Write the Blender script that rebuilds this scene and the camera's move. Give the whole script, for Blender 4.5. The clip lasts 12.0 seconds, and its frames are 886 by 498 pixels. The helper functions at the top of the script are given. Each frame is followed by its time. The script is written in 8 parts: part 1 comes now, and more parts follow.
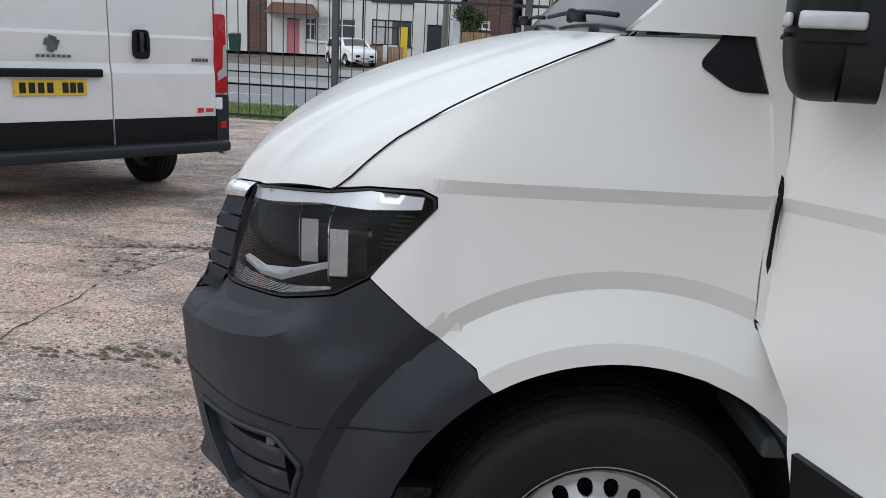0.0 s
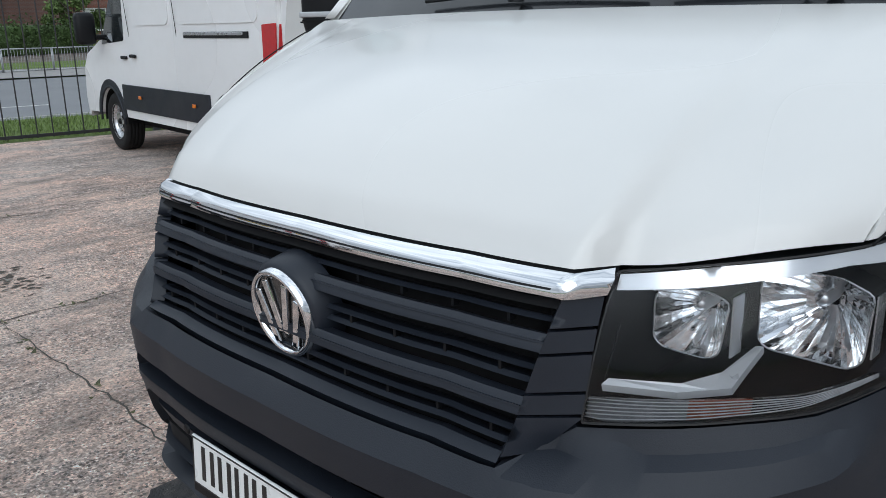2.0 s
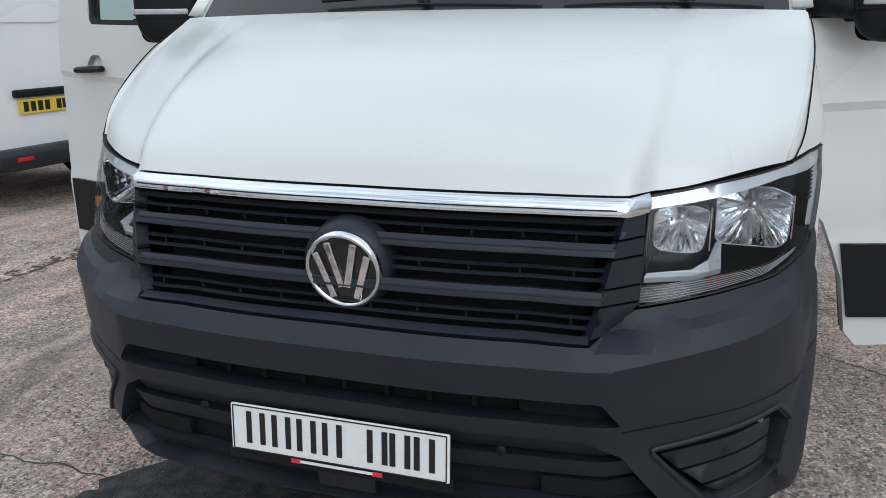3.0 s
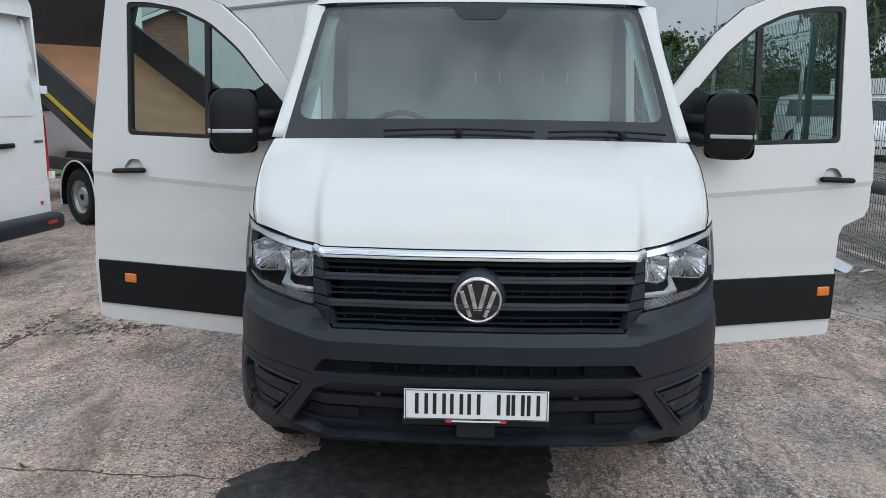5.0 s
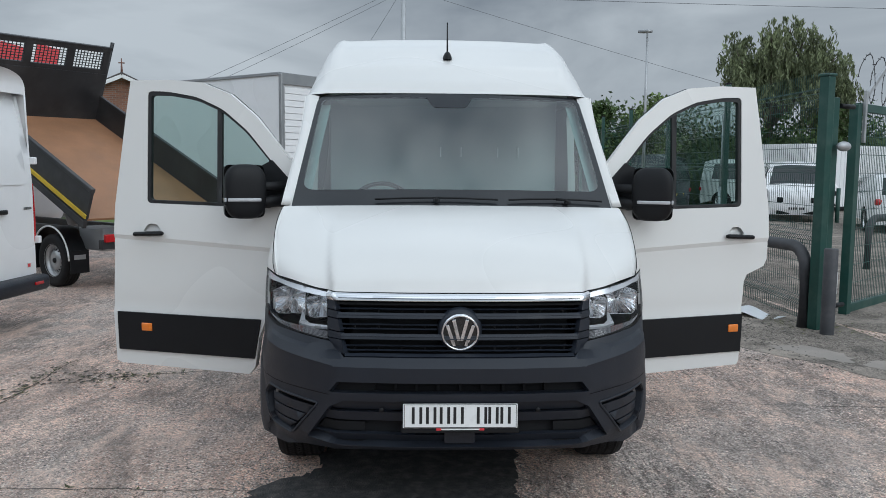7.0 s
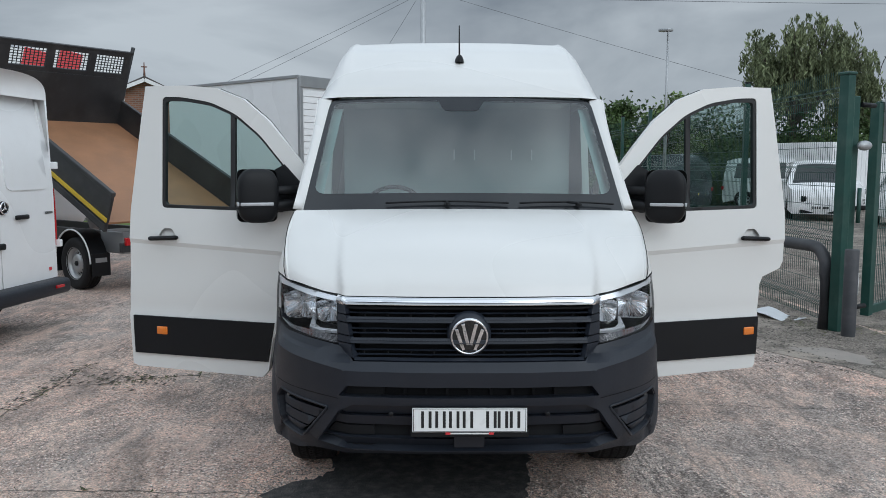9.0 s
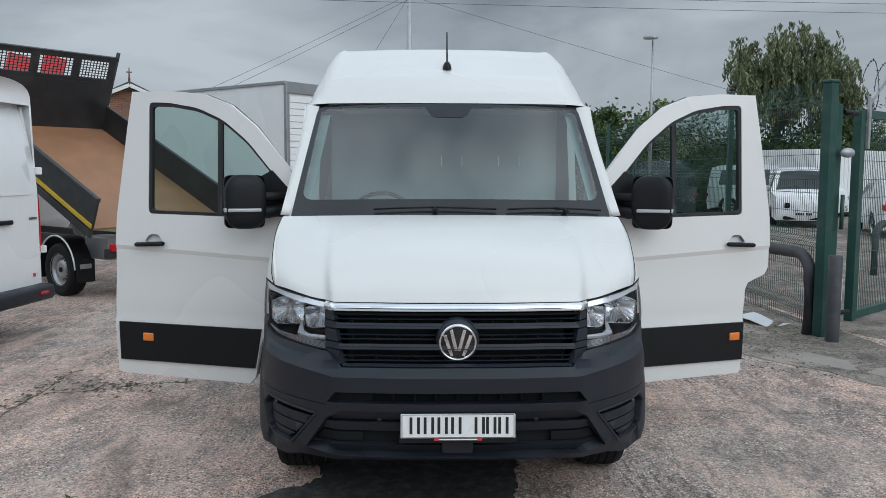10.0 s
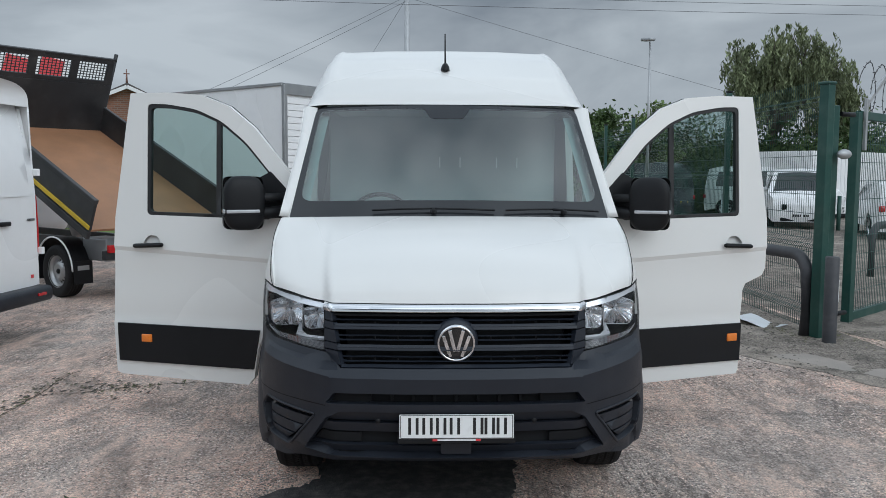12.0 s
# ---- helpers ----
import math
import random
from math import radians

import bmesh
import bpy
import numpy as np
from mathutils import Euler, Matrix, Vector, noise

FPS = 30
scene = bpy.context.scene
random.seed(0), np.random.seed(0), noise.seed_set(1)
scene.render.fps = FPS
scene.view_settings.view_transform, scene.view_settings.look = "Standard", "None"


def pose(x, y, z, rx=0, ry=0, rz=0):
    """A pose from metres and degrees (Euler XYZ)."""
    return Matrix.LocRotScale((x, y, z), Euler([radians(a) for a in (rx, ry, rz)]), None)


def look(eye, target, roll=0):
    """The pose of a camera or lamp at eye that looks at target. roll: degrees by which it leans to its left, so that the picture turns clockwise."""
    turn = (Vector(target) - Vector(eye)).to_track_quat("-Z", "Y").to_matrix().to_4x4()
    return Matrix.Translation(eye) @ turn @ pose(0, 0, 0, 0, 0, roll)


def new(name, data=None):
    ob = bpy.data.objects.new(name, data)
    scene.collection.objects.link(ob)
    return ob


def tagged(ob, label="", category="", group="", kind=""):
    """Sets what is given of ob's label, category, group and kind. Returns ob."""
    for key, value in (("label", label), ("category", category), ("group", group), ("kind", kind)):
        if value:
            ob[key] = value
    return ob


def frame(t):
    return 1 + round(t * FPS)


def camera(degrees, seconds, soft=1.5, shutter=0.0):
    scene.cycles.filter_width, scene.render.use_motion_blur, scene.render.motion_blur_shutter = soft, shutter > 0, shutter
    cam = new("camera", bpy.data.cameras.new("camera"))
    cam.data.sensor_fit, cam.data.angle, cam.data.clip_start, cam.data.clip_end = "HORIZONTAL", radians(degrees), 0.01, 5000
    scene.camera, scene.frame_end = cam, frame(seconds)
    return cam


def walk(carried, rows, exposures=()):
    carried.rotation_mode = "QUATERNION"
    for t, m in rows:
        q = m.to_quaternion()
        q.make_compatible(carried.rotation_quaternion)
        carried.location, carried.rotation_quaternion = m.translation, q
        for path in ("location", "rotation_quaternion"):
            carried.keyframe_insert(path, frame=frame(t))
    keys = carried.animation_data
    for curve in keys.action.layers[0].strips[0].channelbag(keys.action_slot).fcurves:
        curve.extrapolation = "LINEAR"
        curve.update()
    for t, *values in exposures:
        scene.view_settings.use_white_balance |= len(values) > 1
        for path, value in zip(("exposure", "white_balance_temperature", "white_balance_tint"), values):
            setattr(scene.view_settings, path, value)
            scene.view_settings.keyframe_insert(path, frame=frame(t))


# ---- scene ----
cam = camera(56.7, 12.0, 0.75)
PATH = [
    (0, (0.573, -2.462, 1.384), (0.638, -0.522, 0.899), 3.0),
    (0.5, (0.169, -2.22, 1.371), (0.501, -0.305, 0.898), 2.3),
    (1, (-0.259, -1.952, 1.378), (0.394, -0.123, 0.899), 1.1),
    (1.5, (-0.569, -1.552, 1.371), (0.456, 0.09, 0.87), -0.2),
    (2, (-0.786, -1.206, 1.402), (0.627, 0.107, 0.872), -1.1),
    (2.5, (-1.128, -0.931, 1.411), (0.58, -0.044, 0.868), -1.0),
    (3, (-1.474, -0.702, 1.4), (0.367, -0.132, 0.864), -0.6),
    (3.2, (-1.588, -0.562, 1.432), (0.267, -0.081, 0.859), -0.8),
    (4.8, (-2.673, 0.032, 1.567), (-0.71, 0.087, 1.188), 0.6),
    (5, (-2.809, 0.085, 1.592), (-0.841, 0.113, 1.238), 0.6),
    (5.5, (-3.17, 0.13, 1.613), (-1.191, 0.103, 1.319), 0.4),
    (6, (-3.43, 0.208, 1.646), (-1.447, 0.139, 1.398), 0.4),
    (6.5, (-3.585, 0.279, 1.648), (-1.599, 0.177, 1.435), 0.5),
    (6.7, (-3.616, 0.297, 1.647), (-1.63, 0.18, 1.444), 0.5),
    (8.5, (-3.615, 0.23, 1.666), (-1.626, 0.165, 1.464), 0.1),
    (9, (-3.617, 0.233, 1.665), (-1.628, 0.172, 1.463), 0.1),
    (9.5, (-3.628, 0.241, 1.667), (-1.639, 0.166, 1.471), 0.2),
    (10, (-3.623, 0.244, 1.665), (-1.634, 0.149, 1.478), 0.2),
    (10.5, (-3.615, 0.239, 1.661), (-1.626, 0.131, 1.481), 0.3),
    (11, (-3.624, 0.246, 1.664), (-1.635, 0.132, 1.487), 0.3),
    (11.5, (-3.633, 0.247, 1.666), (-1.644, 0.137, 1.487), 0.3),
    (12, (-3.633, 0.249, 1.663), (-1.644, 0.148, 1.48), 0.2),
]
walk(cam, [(t, look(eye, target, roll)) for t, eye, target, roll in PATH],
     [(0.0, 0.50, 6150, 9), (1.2, 0.40, 6150, 9), (2.3, 0.38, 5950, 5), (3.0, 0.44, 5950, 5), (5.0, 0.44, 5950, 5), (6.5, 0.38, 5950, 5), (12.0, 0.37, 5950, 5)])

# overcast sky: grey cloud layer with a soft sun behind it
world = bpy.data.worlds.new("overcast_sky")
scene.world = world
world.use_nodes = True
wn, wl = world.node_tree.nodes, world.node_tree.links
wn.clear()
w_out = wn.new("ShaderNodeOutputWorld")
w_bg = wn.new("ShaderNodeBackground")
w_sky = wn.new("ShaderNodeTexSky")
w_sky.sky_type = "NISHITA"
w_sky.sun_disc = False
w_sky.sun_elevation, w_sky.sun_rotation = radians(32), radians(232)
w_sky.air_density, w_sky.dust_density = 1.0, 4.0
w_hsv = wn.new("ShaderNodeHueSaturation")
w_hsv.inputs["Saturation"].default_value = 0.25
w_geo = wn.new("ShaderNodeTexCoord")
w_map = wn.new("ShaderNodeMapping")
w_map.inputs["Scale"].default_value = (1.0, 1.0, 3.2)
w_n1 = wn.new("ShaderNodeTexNoise")
w_n1.inputs["Scale"].default_value = 2.1
w_n1.inputs["Detail"].default_value = 6.0
w_n1.inputs["Roughness"].default_value = 0.52
w_n1.inputs["Distortion"].default_value = 0.5
w_ramp = wn.new("ShaderNodeValToRGB")
w_ramp.color_ramp.elements[0].position, w_ramp.color_ramp.elements[0].color = 0.34, (0.40, 0.44, 0.50, 1)
w_ramp.color_ramp.elements[1].position, w_ramp.color_ramp.elements[1].color = 0.66, (1.0, 1.03, 1.07, 1)
w_mix = wn.new("ShaderNodeMix")
w_mix.data_type = "RGBA"
w_mix.inputs["Factor"].default_value = 0.93
w_sep = wn.new("ShaderNodeSeparateXYZ")
w_up = wn.new("ShaderNodeMapRange")
w_up.inputs["From Min"].default_value, w_up.inputs["From Max"].default_value = 0.20, 0.50
w_up.inputs["To Min"].default_value, w_up.inputs["To Max"].default_value = 0.58, 1.36
w_mul = wn.new("ShaderNodeVectorMath")
w_mul.operation = "SCALE"
w_cl = wn.new("ShaderNodeVectorMath")
w_cl.operation = "SCALE"
w_cl.inputs["Scale"].default_value = 8.0
wl.new(w_geo.outputs["Generated"], w_map.inputs["Vector"])
wl.new(w_map.outputs["Vector"], w_n1.inputs["Vector"])
wl.new(w_n1.outputs["Fac"], w_ramp.inputs["Fac"])
wl.new(w_geo.outputs["Generated"], w_sep.inputs["Vector"])
wl.new(w_sep.outputs["Z"], w_up.inputs["Value"])
wl.new(w_ramp.outputs["Color"], w_mul.inputs[0])
wl.new(w_up.outputs["Result"], w_mul.inputs["Scale"])
# the cloud layer is lighter towards the hidden sun
w_dot = wn.new("ShaderNodeVectorMath")
w_dot.operation = "DOT_PRODUCT"
w_dot.inputs[1].default_value = (-0.95, 0.31, 0.0)
w_side = wn.new("ShaderNodeMapRange")
w_side.inputs["From Min"].default_value, w_side.inputs["From Max"].default_value = -1.0, 1.0
w_side.inputs["To Min"].default_value, w_side.inputs["To Max"].default_value = 0.90, 1.12
w_lit = wn.new("ShaderNodeVectorMath")
w_lit.operation = "SCALE"
wl.new(w_geo.outputs["Generated"], w_dot.inputs[0])
wl.new(w_dot.outputs["Value"], w_side.inputs["Value"])
wl.new(w_mul.outputs["Vector"], w_lit.inputs[0])
wl.new(w_side.outputs["Result"], w_lit.inputs["Scale"])
wl.new(w_lit.outputs["Vector"], w_cl.inputs[0])
wl.new(w_sky.outputs["Color"], w_hsv.inputs["Color"])
wl.new(w_hsv.outputs["Color"], w_mix.inputs["A"])
wl.new(w_cl.outputs["Vector"], w_mix.inputs["B"])
wl.new(w_mix.outputs["Result"], w_bg.inputs["Color"])
wl.new(w_bg.outputs["Background"], w_out.inputs["Surface"])
w_bg.inputs["Strength"].default_value = 0.094

sun_data = bpy.data.lights.new("sun", "SUN")
sun_data.energy, sun_data.angle, sun_data.color = 0.55, radians(50), (1.0, 0.985, 0.97)
sun = new("sun", sun_data)
sun.matrix_world = look((-7, -5.5, 5.6), (0, 0, 0))


# ---------------------------------------------------------------- tools
from mathutils import geometry


def link(name, verts, faces, mat, parent=None, label="", smooth=True, mats=None, mi=None):
    """One mesh object out of vertices and faces."""
    me = bpy.data.meshes.new(name)
    me.from_pydata([tuple(v) for v in verts], [], faces)
    if smooth and me.polygons:
        me.polygons.foreach_set("use_smooth", [True] * len(me.polygons))
    for m in (mats or [mat]):
        me.materials.append(m)
    if mi is not None:
        me.polygons.foreach_set("material_index", mi)
    me.update()
    ob = new(name, me)
    ob.parent = parent
    if label:
        ob["label"] = label
    return ob


def part(name, bm, mat, parent=None, label="", smooth=False):
    me = bpy.data.meshes.new(name)
    bm.to_mesh(me)
    bm.free()
    if smooth:
        me.polygons.foreach_set("use_smooth", [True] * len(me.polygons))
    me.materials.append(mat)
    ob = new(name, me)
    ob.parent = parent
    if label:
        ob["label"] = label
    return ob


def thing(name, label, category, m=None, group="", kind=""):
    ob = new(name)
    ob.empty_display_size = 0.2
    if m is not None:
        ob.matrix_basis = m
    return tagged(ob, label, category, group, kind)


def bm_box(bm, size, m, bevel=0.0, seg=2):
    """Adds a box of that size at the pose m, its edges rounded."""
    made = bmesh.ops.create_cube(bm, size=1.0, matrix=m @ Matrix.Diagonal((*size, 1)))
    if bevel:
        edges = list({e for v in made["verts"] for e in v.link_edges})
        bmesh.ops.bevel(bm, geom=edges, offset=bevel, segments=seg, profile=0.5, affect="EDGES", clamp_overlap=True)


def box(name, size, m, mat, parent=None, bevel=0.005, label="", smooth=False):
    bm = bmesh.new()
    bm_box(bm, size, m, bevel)
    return part(name, bm, mat, parent, label, smooth)


def bm_rod(bm, a, b, r0, r1=None, n=10):
    """Adds a rod from a to b."""
    a, b = Vector(a), Vector(b)
    d = b - a
    m = Matrix.Translation((a + b) / 2) @ d.to_track_quat("Z", "Y").to_matrix().to_4x4()
    bmesh.ops.create_cone(bm, cap_ends=True, segments=n, radius1=r0, radius2=r0 if r1 is None else r1, depth=d.length, matrix=m)


def rod(name, a, b, r0, mat, parent=None, r1=None, n=12, label=""):
    bm = bmesh.new()
    bm_rod(bm, a, b, r0, r1, n)
    for f in bm.faces:
        f.smooth = len(f.verts) == 4
    return part(name, bm, mat, parent, label)


def lathe(profile, n=40, axis="Y"):
    """Vertices and faces of a profile of (radius, along) turned round an axis."""
    verts, faces, k = [], [], len(profile)
    for i in range(n):
        a = 2 * math.pi * i / n
        c, s = math.cos(a), math.sin(a)
        for r, t in profile:
            verts.append((r * c, t, r * s) if axis == "Y" else (t, r * c, r * s) if axis == "X" else (r * c, r * s, t))
    for i in range(n):
        for j in range(k - 1):
            p, q = i * k + j, ((i + 1) % n) * k + j
            faces.append((p, p + 1, q + 1, q))
    return verts, faces


def sweep(points, r, n=10, closed=False):
    """Vertices and faces of a tube along points."""
    pts = [Vector(p) for p in points]
    verts, faces = [], []
    m = len(pts)
    for i, p in enumerate(pts):
        a = pts[(i - 1) % m] if closed or i else p
        b = pts[(i + 1) % m] if closed or i < m - 1 else p
        q = (b - a).normalized().to_track_quat("Z", "Y")
        for j in range(n):
            t = 2 * math.pi * j / n
            verts.append(p + q @ Vector((r * math.cos(t), r * math.sin(t), 0)))
    for i in range(m if closed else m - 1):
        for j in range(n):
            a, b = i * n, ((i + 1) % m) * n
            faces.append((a + j, a + (j + 1) % n, b + (j + 1) % n, b + j))
    if not closed:
        faces += [tuple(range(n - 1, -1, -1)), tuple(range((m - 1) * n, m * n))]
    return verts, faces


def tube(name, points, r, mat, parent=None, n=10, closed=False, label=""):
    v, f = sweep(points, r, n, closed)
    return link(name, v, f, mat, parent, label)


def inside(p, poly):
    x, y = p
    hit, j = False, len(poly) - 1
    for i in range(len(poly)):
        (xi, yi), (xj, yj) = poly[i], poly[j]
        if (yi > y) != (yj > y) and x < (xj - xi) * (y - yi) / (yj - yi) + xi:
            hit = not hit
        j = i
    return hit


def dense(poly, step):
    out = []
    for i, a in enumerate(poly):
        b = poly[(i + 1) % len(poly)]
        k = max(1, int(math.ceil(math.dist(a, b) / step)))
        out += [(a[0] + (b[0] - a[0]) * j / k, a[1] + (b[1] - a[1]) * j / k) for j in range(k)]
    return out


def rounded(poly, r, seg=4):
    """The polygon with its corners rounded; r: one radius or one for each corner."""
    out, n = [], len(poly)
    for i in range(n):
        p, a, b = Vector(poly[i]), Vector(poly[i - 1]), Vector(poly[(i + 1) % n])
        ri = r[i] if isinstance(r, (list, tuple)) else r
        ri = min(ri, (a - p).length * 0.45, (b - p).length * 0.45)
        if ri <= 1e-5:
            out.append(tuple(p))
            continue
        u, w = p + (a - p).normalized() * ri, p + (b - p).normalized() * ri
        for k in range(seg + 1):
            t = k / seg
            out.append(tuple(u * (1 - t) ** 2 + p * 2 * t * (1 - t) + w * t * t))
    return out


def panel(outline, fn, step=0.03, holes=(), lip=0.012, creases=()):
    """A sheet over the plane outline, set in space by fn(u, v, depth), with a turned-in lip round its edges."""
    rings = [dense(o, step) for o in (outline, *holes)]
    pts, edges = [], []
    for ring in rings:
        k = len(pts)
        pts += ring
        edges += [(k + i, k + (i + 1) % len(ring)) for i in range(len(ring))]
    for line in creases:
        k = len(pts)
        seq = dense(line, step * 0.6)[:-max(1, int(math.ceil(math.dist(line[-1], line[0]) / (step * 0.6))))] + [line[-1]]
        pts += seq
        edges += [(k + i, k + i + 1) for i in range(len(seq) - 1)]
    us, vs = [p[0] for p in rings[0]], [p[1] for p in rings[0]]
    nu, nv = int((max(us) - min(us)) / step) + 2, int((max(vs) - min(vs)) / step) + 2
    rim = np.array(pts)
    for i in range(nu):
        for j in range(nv):
            p = (min(us) + (i + (0.5 if j % 2 else 0.0)) * step, min(vs) + j * step)
            if inside(p, rings[0]) and not any(inside(p, h) for h in rings[1:]) and np.min(np.sum((rim - p) ** 2, 1)) > (0.5 * step) ** 2:
                pts.append(p)
    out = geometry.delaunay_2d_cdt([Vector(p) for p in pts], edges, [], 0, 1e-6)
    p2, tris = out[0], out[2]
    keep = []
    for t in tris:
        c = ((p2[t[0]][0] + p2[t[1]][0] + p2[t[2]][0]) / 3, (p2[t[0]][1] + p2[t[1]][1] + p2[t[2]][1]) / 3)
        if inside(c, rings[0]) and not any(inside(c, h) for h in rings[1:]):
            keep.append(tuple(t))
    verts = [Vector(fn(p[0], p[1], 0.0)) for p in p2]
    votes = 0
    for a, b, c in keep[:: max(1, len(keep) // 25)]:
        n = (verts[b] - verts[a]).cross(verts[c] - verts[a])
        out_way = Vector(fn(p2[a][0], p2[a][1], 0.004)) - verts[a]
        votes += 1 if n.dot(out_way) > 0 else -1
    if votes < 0:
        keep = [(a, c, b) for a, b, c in keep]
    faces = list(keep)
    if lip:
        count = {}
        for t in keep:
            for a, b in ((t[0], t[1]), (t[1], t[2]), (t[2], t[0])):
                count[(a, b)] = 1
        top, low = {}, {}
        for a, b in list(count):
            if (b, a) in count:
                continue
            for k in (a, b):
                if k not in top:
                    top[k] = len(verts)
                    verts.append(verts[k])
                    low[k] = len(verts)
                    verts.append(fn(p2[k][0], p2[k][1], -lip))
            faces.append((b, a, low[a], low[b]) if lip < 0 else (top[b], top[a], low[a], low[b]))
    return verts, faces


def sheet(name, outline, fn, mat, parent=None, step=0.03, holes=(), lip=0.012, label="", creases=(), sharp=11):
    v, f = panel(outline, fn, step, holes, lip, creases)
    ob = link(name, v, f, mat, parent, label)
    if creases:
        ob.data.set_sharp_from_angle(angle=radians(sharp))
    return ob


def flat(m):
    """A plane for panel(): u along x, v along y of the pose m."""
    def fn(u, v, d):
        return m @ Vector((u, v, d))
    return fn


def interp(x, table):
    """Smooth interpolation in a table of (x, value)."""
    if x <= table[0][0]:
        return table[0][1]
    for (a, p), (b, q) in zip(table, table[1:]):
        if x <= b:
            t = (x - a) / (b - a)
            return p + (q - p) * t
    return table[-1][1]


def ease(x, a, b):
    t = min(1.0, max(0.0, (x - a) / (b - a)))
    return t * t * (3 - 2 * t)


def grid_mesh(fn, nu, nv, close_u=False):
    """Vertices and faces of fn(i / nu, j / nv)."""
    verts = [fn(i / nu, j / nv) for i in range(nu + (0 if close_u else 1)) for j in range(nv + 1)]
    faces = []
    for i in range(nu):
        k = (i + 1) % nu if close_u else i + 1
        for j in range(nv):
            faces.append((i * (nv + 1) + j, k * (nv + 1) + j, k * (nv + 1) + j + 1, i * (nv + 1) + j + 1))
    return verts, faces


# ---------------------------------------------------------------- materials
def material(name, color, rough=0.5, metal=0.0, coat=0.0, vary=0.12, scale=6.0, bump=0.0, bump_scale=60.0, spec=0.5, dirt=None, dirt_amount=0.3,
             dirt_scale=1.5, rough_vary=0.08, obj_vary=0.0, detail=5.0):
    """A painted, plastic, metal or mineral surface with variation at two scales."""
    mat = bpy.data.materials.new(name)
    mat.use_nodes = True
    n, l = mat.node_tree.nodes, mat.node_tree.links
    b = n["Principled BSDF"]
    b.inputs["Metallic"].default_value = metal
    b.inputs["Specular IOR Level"].default_value = spec
    b.inputs["Coat Weight"].default_value = coat
    b.inputs["Coat Roughness"].default_value = 0.10
    tc = n.new("ShaderNodeTexCoord")
    big = n.new("ShaderNodeTexNoise")
    big.inputs["Scale"].default_value, big.inputs["Detail"].default_value = scale, detail
    l.new(tc.outputs["Object"], big.inputs["Vector"])
    ramp = n.new("ShaderNodeMapRange")
    ramp.interpolation_type = "SMOOTHSTEP"
    ramp.inputs["From Min"].default_value, ramp.inputs["From Max"].default_value = 0.15, 0.85
    ramp.inputs["To Min"].default_value, ramp.inputs["To Max"].default_value = 1 - vary, 1 + vary
    l.new(big.outputs["Fac"], ramp.inputs["Value"])
    mul = n.new("ShaderNodeVectorMath")
    mul.operation = "SCALE"
    mul.inputs[0].default_value = color
    l.new(ramp.outputs["Result"], mul.inputs["Scale"])
    last = mul.outputs["Vector"]
    if obj_vary:
        info = n.new("ShaderNodeObjectInfo")
        r2 = n.new("ShaderNodeMapRange")
        r2.inputs["To Min"].default_value, r2.inputs["To Max"].default_value = 1 - obj_vary, 1 + obj_vary
        l.new(info.outputs["Random"], r2.inputs["Value"])
        m2 = n.new("ShaderNodeVectorMath")
        m2.operation = "SCALE"
        l.new(last, m2.inputs[0])
        l.new(r2.outputs["Result"], m2.inputs["Scale"])
        last = m2.outputs["Vector"]
    if dirt:
        dn = n.new("ShaderNodeTexNoise")
        dn.inputs["Scale"].default_value, dn.inputs["Detail"].default_value, dn.inputs["Roughness"].default_value = dirt_scale, 8.0, 0.65
        l.new(tc.outputs["Object"], dn.inputs["Vector"])
        dr = n.new("ShaderNodeMapRange")
        dr.interpolation_type = "SMOOTHSTEP"
        dr.inputs["From Min"].default_value, dr.inputs["From Max"].default_value = 0.38, 0.80
        dr.inputs["To Max"].default_value = dirt_amount
        l.new(dn.outputs["Fac"], dr.inputs["Value"])
        mx = n.new("ShaderNodeMix")
        mx.data_type = "RGBA"
        l.new(dr.outputs["Result"], mx.inputs["Factor"])
        l.new(last, mx.inputs["A"])
        mx.inputs["B"].default_value = (*dirt, 1)
        last = mx.outputs["Result"]
    l.new(last, b.inputs["Base Color"])
    rr = n.new("ShaderNodeMapRange")
    rr.interpolation_type = "SMOOTHSTEP"
    rr.inputs["From Min"].default_value, rr.inputs["From Max"].default_value = 0.1, 0.9
    rr.inputs["To Min"].default_value, rr.inputs["To Max"].default_value = max(0.0, rough - rough_vary), min(1.0, rough + rough_vary)
    l.new(big.outputs["Fac"], rr.inputs["Value"])
    l.new(rr.outputs["Result"], b.inputs["Roughness"])
    if bump:
        fine = n.new("ShaderNodeTexNoise")
        fine.inputs["Scale"].default_value, fine.inputs["Detail"].default_value = bump_scale, 3.0
        l.new(tc.outputs["Object"], fine.inputs["Vector"])
        bp = n.new("ShaderNodeBump")
        bp.inputs["Strength"].default_value, bp.inputs["Distance"].default_value = bump, 0.01
        l.new(fine.outputs["Fac"], bp.inputs["Height"])
        l.new(bp.outputs["Normal"], b.inputs["Normal"])
    return mat


